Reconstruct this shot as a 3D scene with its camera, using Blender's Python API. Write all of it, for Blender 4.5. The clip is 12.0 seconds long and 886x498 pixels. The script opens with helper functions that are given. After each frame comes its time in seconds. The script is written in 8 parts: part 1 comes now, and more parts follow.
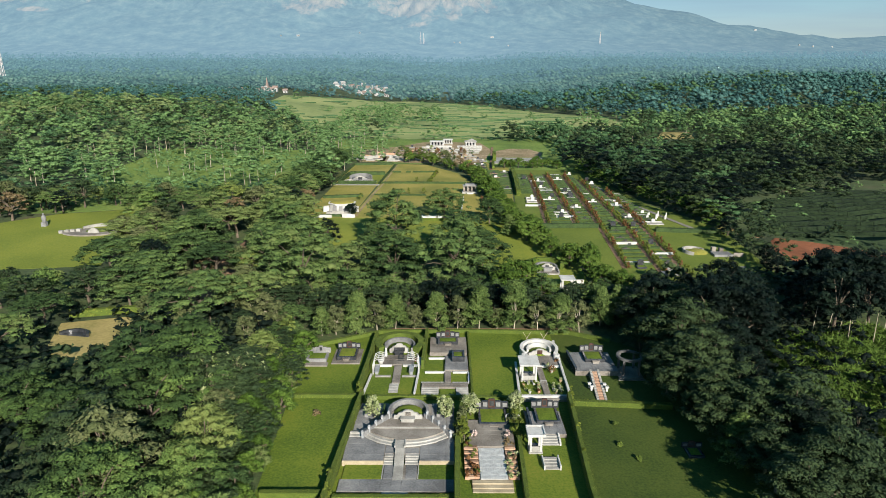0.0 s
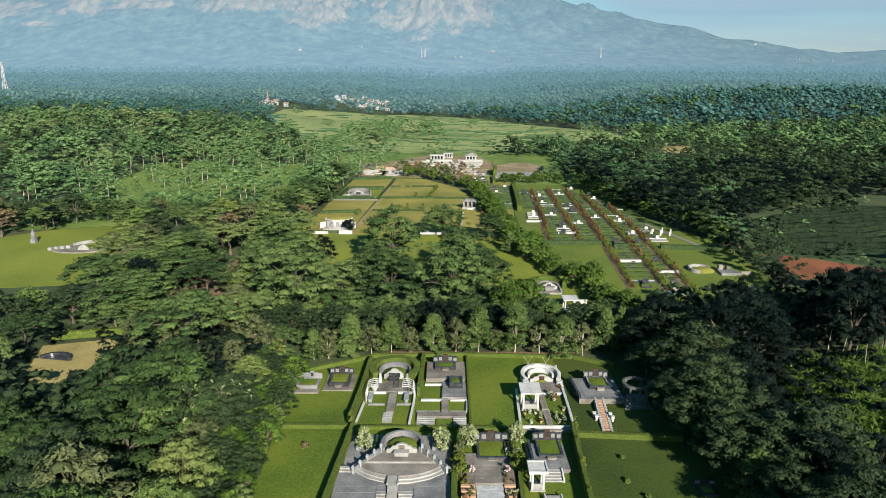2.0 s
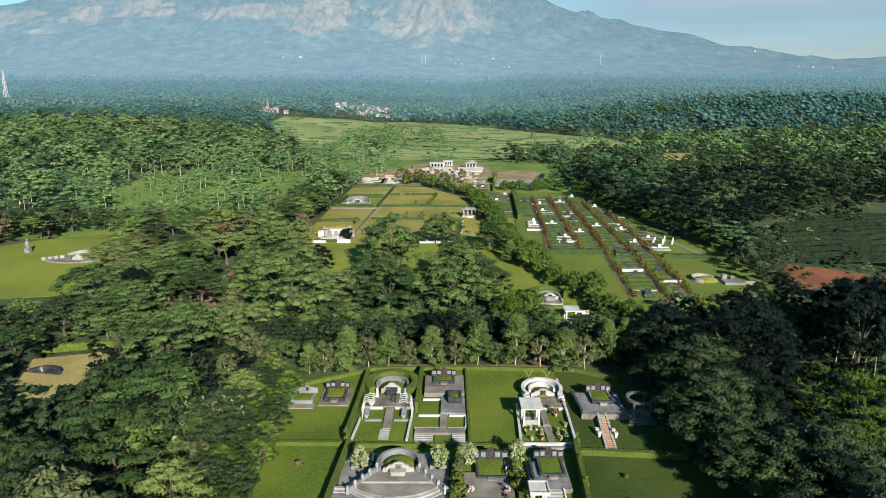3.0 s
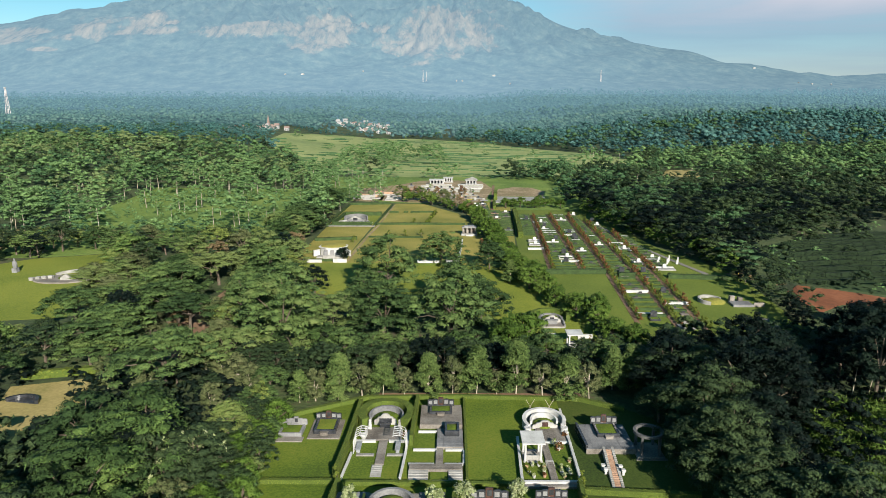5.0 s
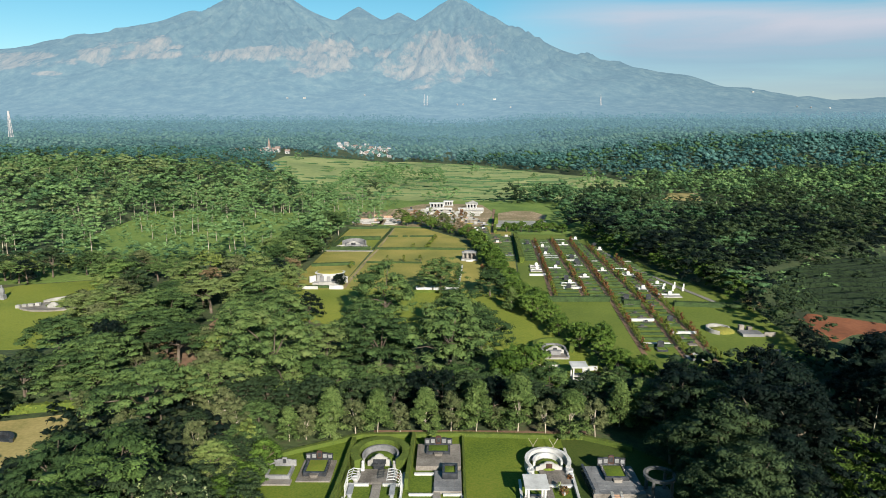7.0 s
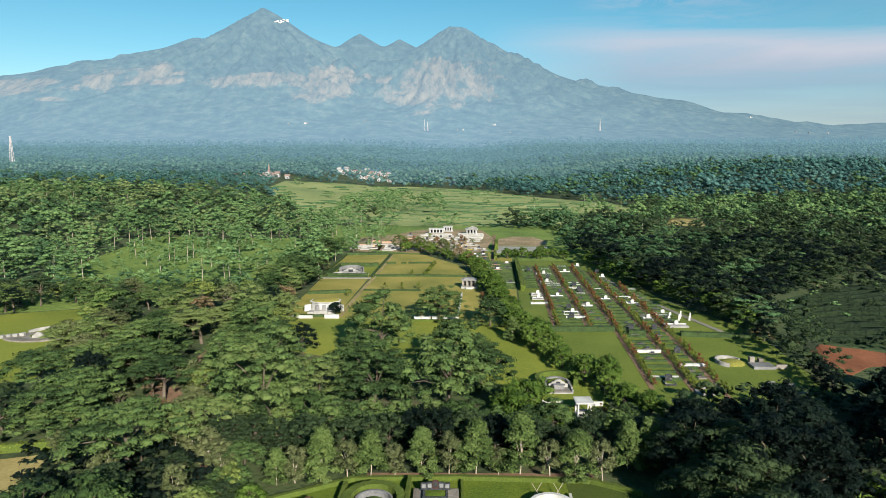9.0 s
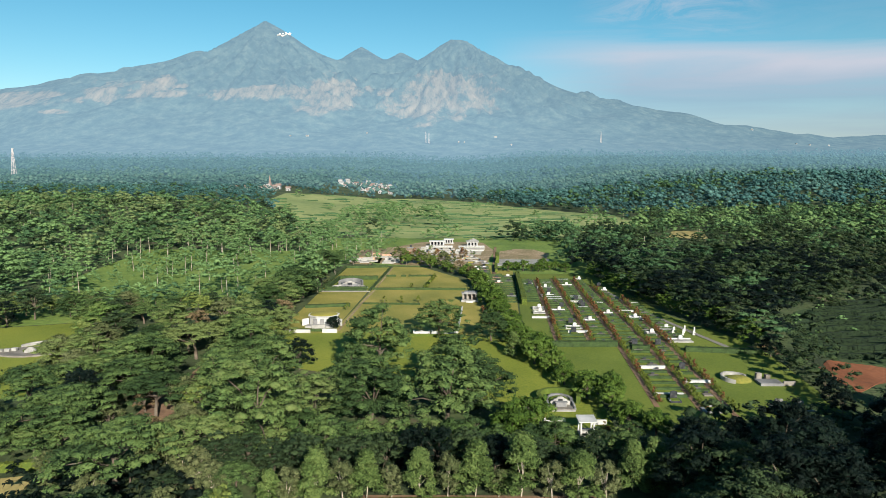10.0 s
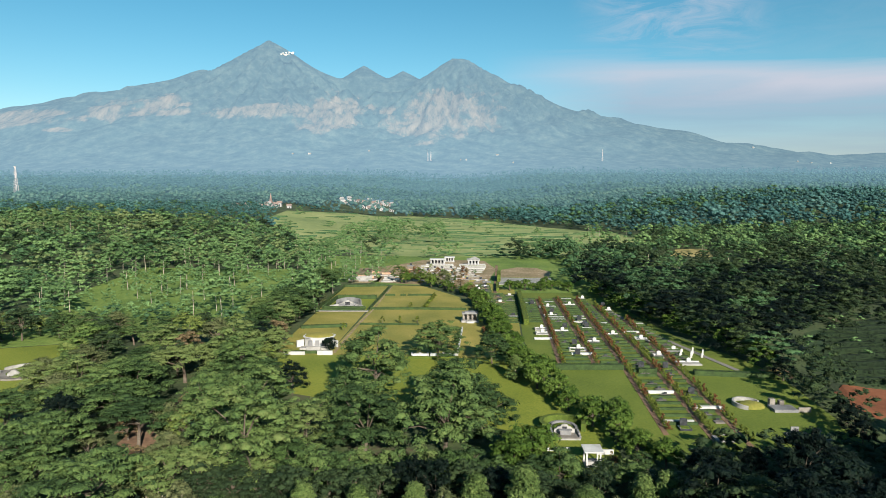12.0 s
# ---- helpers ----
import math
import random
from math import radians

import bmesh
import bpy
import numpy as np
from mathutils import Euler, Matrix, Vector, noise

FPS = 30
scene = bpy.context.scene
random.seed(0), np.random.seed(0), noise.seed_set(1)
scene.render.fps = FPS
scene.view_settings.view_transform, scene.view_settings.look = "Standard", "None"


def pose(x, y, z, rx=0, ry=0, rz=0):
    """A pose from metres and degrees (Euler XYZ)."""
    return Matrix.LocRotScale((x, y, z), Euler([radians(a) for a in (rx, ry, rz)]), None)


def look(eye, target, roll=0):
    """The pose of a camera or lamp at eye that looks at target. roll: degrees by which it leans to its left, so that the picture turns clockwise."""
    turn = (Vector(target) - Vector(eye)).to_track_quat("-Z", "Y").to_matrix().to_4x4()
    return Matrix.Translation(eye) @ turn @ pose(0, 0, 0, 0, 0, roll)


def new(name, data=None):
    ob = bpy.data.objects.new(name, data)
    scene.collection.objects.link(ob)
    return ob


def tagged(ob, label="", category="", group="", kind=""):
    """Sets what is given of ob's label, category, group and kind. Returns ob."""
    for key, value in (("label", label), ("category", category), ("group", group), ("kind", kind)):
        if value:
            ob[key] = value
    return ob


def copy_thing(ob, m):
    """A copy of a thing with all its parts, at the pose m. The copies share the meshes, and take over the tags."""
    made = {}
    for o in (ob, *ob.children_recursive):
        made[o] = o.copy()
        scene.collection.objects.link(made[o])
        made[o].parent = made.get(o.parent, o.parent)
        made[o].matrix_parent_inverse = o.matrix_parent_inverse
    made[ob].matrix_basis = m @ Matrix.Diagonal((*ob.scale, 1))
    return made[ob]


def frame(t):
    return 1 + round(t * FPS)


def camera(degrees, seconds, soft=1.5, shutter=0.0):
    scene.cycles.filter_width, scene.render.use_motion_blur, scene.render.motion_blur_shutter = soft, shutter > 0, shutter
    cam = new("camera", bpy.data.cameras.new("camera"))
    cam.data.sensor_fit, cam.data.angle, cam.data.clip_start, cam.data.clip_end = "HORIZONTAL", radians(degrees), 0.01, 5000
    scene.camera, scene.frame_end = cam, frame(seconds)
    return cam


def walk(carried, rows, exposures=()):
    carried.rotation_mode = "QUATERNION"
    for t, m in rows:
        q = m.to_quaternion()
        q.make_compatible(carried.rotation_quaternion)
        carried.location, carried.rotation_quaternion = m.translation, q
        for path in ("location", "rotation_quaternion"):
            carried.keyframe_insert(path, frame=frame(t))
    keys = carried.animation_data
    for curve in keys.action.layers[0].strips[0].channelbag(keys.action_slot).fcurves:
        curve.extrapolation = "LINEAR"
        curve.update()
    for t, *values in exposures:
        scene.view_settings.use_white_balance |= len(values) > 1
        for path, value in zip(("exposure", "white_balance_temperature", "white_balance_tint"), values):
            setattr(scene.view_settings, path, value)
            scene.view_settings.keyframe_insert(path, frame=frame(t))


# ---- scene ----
cam = camera(68.0, 12.0, soft=0.4)
PATH = [
    (0, (-1.356, -0.248, 36.608), (-1.357, 1.682, 36.083), 0.1),
    (0.5, (-1.187, 0.776, 36.582), (-1.19, 2.708, 36.066), 0.1),
    (1, (-1.038, 1.821, 36.566), (-1.042, 3.755, 36.06), 0.1),
    (1.5, (-0.935, 2.809, 36.579), (-0.94, 4.747, 36.083), 0.1),
    (2, (-0.829, 3.749, 36.579), (-0.834, 5.689, 36.092), 0.1),
    (2.5, (-0.683, 4.73, 36.612), (-0.689, 6.672, 36.134), 0.0),
    (3, (-0.541, 5.798, 36.626), (-0.548, 7.743, 36.159), 0.0),
    (5, (-0.038, 9.889, 36.593), (-0.048, 11.844, 36.173), 0.0),
    (5.5, (0.05, 10.888, 36.63), (0.04, 12.846, 36.224), 0.0),
    (6, (0.153, 11.911, 36.634), (0.143, 13.873, 36.243), 0.0),
    (6.5, (0.207, 12.887, 36.644), (0.196, 14.852, 36.271), 0.1),
    (7, (0.324, 13.863, 36.645), (0.311, 15.831, 36.292), 0.0),
    (9, (0.623, 18.002, 36.701), (0.609, 19.982, 36.421), 0.0),
    (9.5, (0.751, 19.078, 36.692), (0.734, 21.06, 36.429), 0.0),
    (10, (0.928, 20.197, 36.683), (0.91, 22.182, 36.439), 0.0),
    (10.5, (1.074, 21.264, 36.648), (1.055, 23.251, 36.421), -0.1),
    (11, (1.19, 22.35, 36.599), (1.168, 24.339, 36.39), 0.0),
    (11.5, (1.312, 23.45, 36.555), (1.289, 25.44, 36.356), 0.0),
    (12, (1.458, 24.536, 36.501), (1.434, 26.526, 36.31), 0.0),
]
walk(cam, [(t, look(e, g, r)) for t, e, g, r in PATH])

# ---- light ----
SUN_EL, SUN_AZ = 25.0, 160.0   # degrees; azimuth clockwise from +y
sun_from = Vector((math.sin(radians(SUN_AZ)) * math.cos(radians(SUN_EL)), math.cos(radians(SUN_AZ)) * math.cos(radians(SUN_EL)), math.sin(radians(SUN_EL))))
sun = new("sun", bpy.data.lights.new("sun", "SUN"))
sun.data.energy, sun.data.angle, sun.data.color = 5.5, radians(0.6), (0.96, 0.9, 0.79)
sun.matrix_world = look((0, 0, 300), Vector((0, 0, 300)) - sun_from)

world = bpy.data.worlds.new("sky")
scene.world = world
world.use_nodes = True
wt = world.node_tree
wt.nodes.clear()


def wnode(kind, **kw):
    n = wt.nodes.new(kind)
    for k, v in kw.items():
        n.inputs[k].default_value = v
    return n


w_out = wnode("ShaderNodeOutputWorld")
w_bg = wnode("ShaderNodeBackground", Strength=0.058)
w_sky = wnode("ShaderNodeTexSky")
w_sky.sky_type, w_sky.sun_disc = "NISHITA", False
w_sky.sun_elevation, w_sky.sun_rotation = radians(SUN_EL), radians(SUN_AZ)
w_sky.air_density, w_sky.dust_density, w_sky.ozone_density, w_sky.altitude = 1.0, 0.25, 2.2, 600
w_tc = wnode("ShaderNodeTexCoord")
# thin cirrus: wisps stretched along the horizon, thicker in a low bank
w_map = wnode("ShaderNodeMapping", Scale=(1.1, 1.1, 13.0), Location=(0.3, 0.2, 0.1))
w_n = wnode("ShaderNodeTexNoise", Scale=2.0, Detail=6.0, Roughness=0.55, Distortion=0.4)
w_sep = wnode("ShaderNodeSeparateXYZ")
w_band = wnode("ShaderNodeMapRange", **{"From Min": 0.15, "From Max": 0.2, "To Min": 0.66, "To Max": 1.0})
w_band2 = wnode("ShaderNodeMapRange", **{"From Min": 0.204, "From Max": 0.23, "To Min": 1.0, "To Max": 0.0})
w_side = wnode("ShaderNodeMapRange", **{"From Min": 0.05, "From Max": 0.26, "To Min": 0.0, "To Max": 1.0})
w_thr = wnode("ShaderNodeMapRange", **{"From Min": 0.3, "From Max": 0.62, "To Min": 0.55, "To Max": 1.0})
w_m1, w_m2, w_m3 = (wnode("ShaderNodeMath") for _ in range(3))
for n in (w_m1, w_m2, w_m3):
    n.operation = "MULTIPLY"
w_map2 = wnode("ShaderNodeMapping", Scale=(3.0, 3.0, 11.0), Rotation=(0.0, 0.3, 0.0))
w_n2 = wnode("ShaderNodeTexNoise", Scale=3.2, Detail=10.0, Roughness=0.68, Distortion=0.9)
w_thr2 = wnode("ShaderNodeMapRange", **{"From Min": 0.4, "From Max": 0.72, "To Min": 0.0, "To Max": 0.75})
w_hi = wnode("ShaderNodeMapRange", **{"From Min": 0.23, "From Max": 0.25, "To Min": 0.0, "To Max": 1.0})
w_m4, w_m5 = wnode("ShaderNodeMath"), wnode("ShaderNodeMath")
w_m4.operation, w_m5.operation = "MULTIPLY", "MAXIMUM"
w_mix = wnode("ShaderNodeMix")
w_mix.data_type = "RGBA"
w_ahead = wnode("ShaderNodeMath")
w_ahead.operation = "MAXIMUM"
w_ahead.inputs[1].default_value = 0.05
w_rise = wnode("ShaderNodeMath")
w_rise.operation = "DIVIDE"
w_tone = wnode("ShaderNodeMix")
w_tone.data_type = "RGBA"
w_tone.inputs[6].default_value, w_tone.inputs[7].default_value = (2.7, 3.6, 4.9, 1), (5.2, 5.6, 6.5, 1)
w_tone_f = wnode("ShaderNodeMapRange", **{"From Min": 0.145, "From Max": 0.2, "To Min": 0.0, "To Max": 1.0})
L = wt.links.new
L(w_tc.outputs["Generated"], w_map.inputs[0])
L(w_map.outputs[0], w_n.inputs["Vector"])
L(w_tc.outputs["Generated"], w_sep.inputs[0])
L(w_tc.outputs["Generated"], w_map2.inputs[0])
L(w_map2.outputs[0], w_n2.inputs["Vector"])
L(w_sep.outputs["Y"], w_ahead.inputs[0])
L(w_sep.outputs["Z"], w_rise.inputs[0])
L(w_ahead.outputs[0], w_rise.inputs[1])
w_wave = wnode("ShaderNodeMath")
w_wave.operation = "MULTIPLY_ADD"
w_wave.inputs[1].default_value = 0.07
L(w_n.outputs[0], w_wave.inputs[0])
L(w_rise.outputs[0], w_wave.inputs[2])
w_across = wnode("ShaderNodeMath")
w_across.operation = "DIVIDE"
L(w_sep.outputs["X"], w_across.inputs[0])
L(w_ahead.outputs[0], w_across.inputs[1])
w_from = wnode("ShaderNodeMapRange", **{"From Min": 0.17, "From Max": 0.27, "To Min": 0.0, "To Max": 1.0})
w_to = wnode("ShaderNodeMapRange", **{"From Min": 0.38, "From Max": 0.48, "To Min": 1.0, "To Max": 0.12})
w_p1, w_p2 = wnode("ShaderNodeMath"), wnode("ShaderNodeMath")
w_p1.operation = w_p2.operation = "MULTIPLY"
L(w_across.outputs[0], w_from.inputs["Value"])
L(w_across.outputs[0], w_to.inputs["Value"])
L(w_from.outputs[0], w_p1.inputs[0])
L(w_to.outputs[0], w_p1.inputs[1])
L(w_p1.outputs[0], w_p2.inputs[0])
for n in (w_band, w_band2, w_hi, w_tone_f):
    L(w_wave.outputs[0], n.inputs["Value"])
L(w_tone_f.outputs[0], w_tone.inputs[0])
L(w_tone.outputs[2], w_mix.inputs[7])
L(w_sep.outputs["X"], w_side.inputs["Value"])
L(w_n.outputs[0], w_thr.inputs["Value"])
L(w_n2.outputs[0], w_thr2.inputs["Value"])
L(w_band.outputs[0], w_m1.inputs[0])
L(w_band2.outputs[0], w_m1.inputs[1])
L(w_m1.outputs[0], w_m2.inputs[0])
L(w_thr.outputs[0], w_m2.inputs[1])
L(w_thr2.outputs[0], w_m4.inputs[0])
L(w_hi.outputs[0], w_p2.inputs[1])
L(w_p2.outputs[0], w_m4.inputs[1])
L(w_m2.outputs[0], w_m5.inputs[0])
L(w_m4.outputs[0], w_m5.inputs[1])
L(w_m5.outputs[0], w_m3.inputs[0])
L(w_side.outputs[0], w_m3.inputs[1])
L(w_m3.outputs[0], w_mix.inputs[0])
w_hs = wnode("ShaderNodeHueSaturation", Saturation=1.3, Hue=0.474)
L(w_sky.outputs[0], w_hs.inputs["Color"])
L(w_hs.outputs[0], w_mix.inputs[6])
L(w_mix.outputs[2], w_bg.inputs[0])
L(w_bg.outputs[0], w_out.inputs[0])
scene.view_settings.exposure = 0.94


# ---- materials ----
def material(name, colours, rough=0.8, scale=1.0, fine=12.0, bump=0.3, spread=0.12, metal=0.0, translucent=0.0, island=False, rand=0.0, glow=None, stops=None, dist=0.02, fine_mix=0.35, spec=0.3):
    """A surface of two or more colours in patches of two scales, with relief."""
    m = bpy.data.materials.new(name)
    m.use_nodes = True
    nt = m.node_tree
    nt.nodes.clear()
    out = nt.nodes.new("ShaderNodeOutputMaterial")
    b = nt.nodes.new("ShaderNodeBsdfPrincipled")
    geo = nt.nodes.new("ShaderNodeNewGeometry")
    big = nt.nodes.new("ShaderNodeTexNoise")
    small = nt.nodes.new("ShaderNodeTexNoise")
    for n, sc, de in ((big, scale, 4), (small, fine, 3)):
        n.inputs["Scale"].default_value, n.inputs["Detail"].default_value = sc, de
        nt.links.new(geo.outputs["Position"], n.inputs["Vector"])
    ramp = nt.nodes.new("ShaderNodeValToRGB")
    el = ramp.color_ramp.elements
    k = len(colours)
    pos = stops or [0.34 + 0.32 * i / max(1, k - 1) for i in range(k)]
    while len(el) < k:
        el.new(0.5)
    for e, p, c in zip(el, pos, colours):
        e.position, e.color = p, (*c, 1)
    mixv = nt.nodes.new("ShaderNodeMath")
    mixv.operation = "MULTIPLY_ADD"
    mixv.inputs[1].default_value = fine_mix
    sub = nt.nodes.new("ShaderNodeMath")
    sub.operation = "MULTIPLY_ADD"
    sub.inputs[1].default_value, sub.inputs[2].default_value = 1.0 - fine_mix, 0.0
    nt.links.new(big.outputs[0], sub.inputs[0])
    nt.links.new(small.outputs[0], mixv.inputs[0])
    nt.links.new(sub.outputs[0], mixv.inputs[2])
    val = mixv.outputs[0]
    for src in ([geo.outputs["Random Per Island"]] if island else []) + ([nt.nodes.new("ShaderNodeObjectInfo").outputs["Random"]] if rand else []):
        a = nt.nodes.new("ShaderNodeMath")
        a.operation = "MULTIPLY_ADD"
        w = spread if src.name == "Random Per Island" else rand
        a.inputs[1].default_value = w
        nt.links.new(src, a.inputs[0])
        s2 = nt.nodes.new("ShaderNodeMath")
        s2.operation = "SUBTRACT"
        s2.inputs[1].default_value = w / 2
        nt.links.new(val, s2.inputs[0])
        nt.links.new(s2.outputs[0], a.inputs[2])
        val = a.outputs[0]
    nt.links.new(val, ramp.inputs[0])
    nt.links.new(ramp.outputs[0], b.inputs["Base Color"])
    b.inputs["Roughness"].default_value, b.inputs["Metallic"].default_value = rough, metal
    b.inputs["Specular IOR Level"].default_value = spec
    if bump:
        bp = nt.nodes.new("ShaderNodeBump")
        bp.inputs["Strength"].default_value, bp.inputs["Distance"].default_value = bump, dist
        nt.links.new(small.outputs[0], bp.inputs["Height"])
        nt.links.new(bp.outputs[0], b.inputs["Normal"])
    sh = b.outputs[0]
    if translucent:
        tr = nt.nodes.new("ShaderNodeBsdfTranslucent")
        nt.links.new(ramp.outputs[0], tr.inputs[0])
        mx = nt.nodes.new("ShaderNodeMixShader")
        mx.inputs[0].default_value = translucent
        nt.links.new(sh, mx.inputs[1])
        nt.links.new(tr.outputs[0], mx.inputs[2])
        sh = mx.outputs[0]
    if glow:
        b.inputs["Emission Color"].default_value = (*glow[:3], 1)
        b.inputs["Emission Strength"].default_value = glow[3]
    nt.links.new(sh, out.inputs[0])
    return m


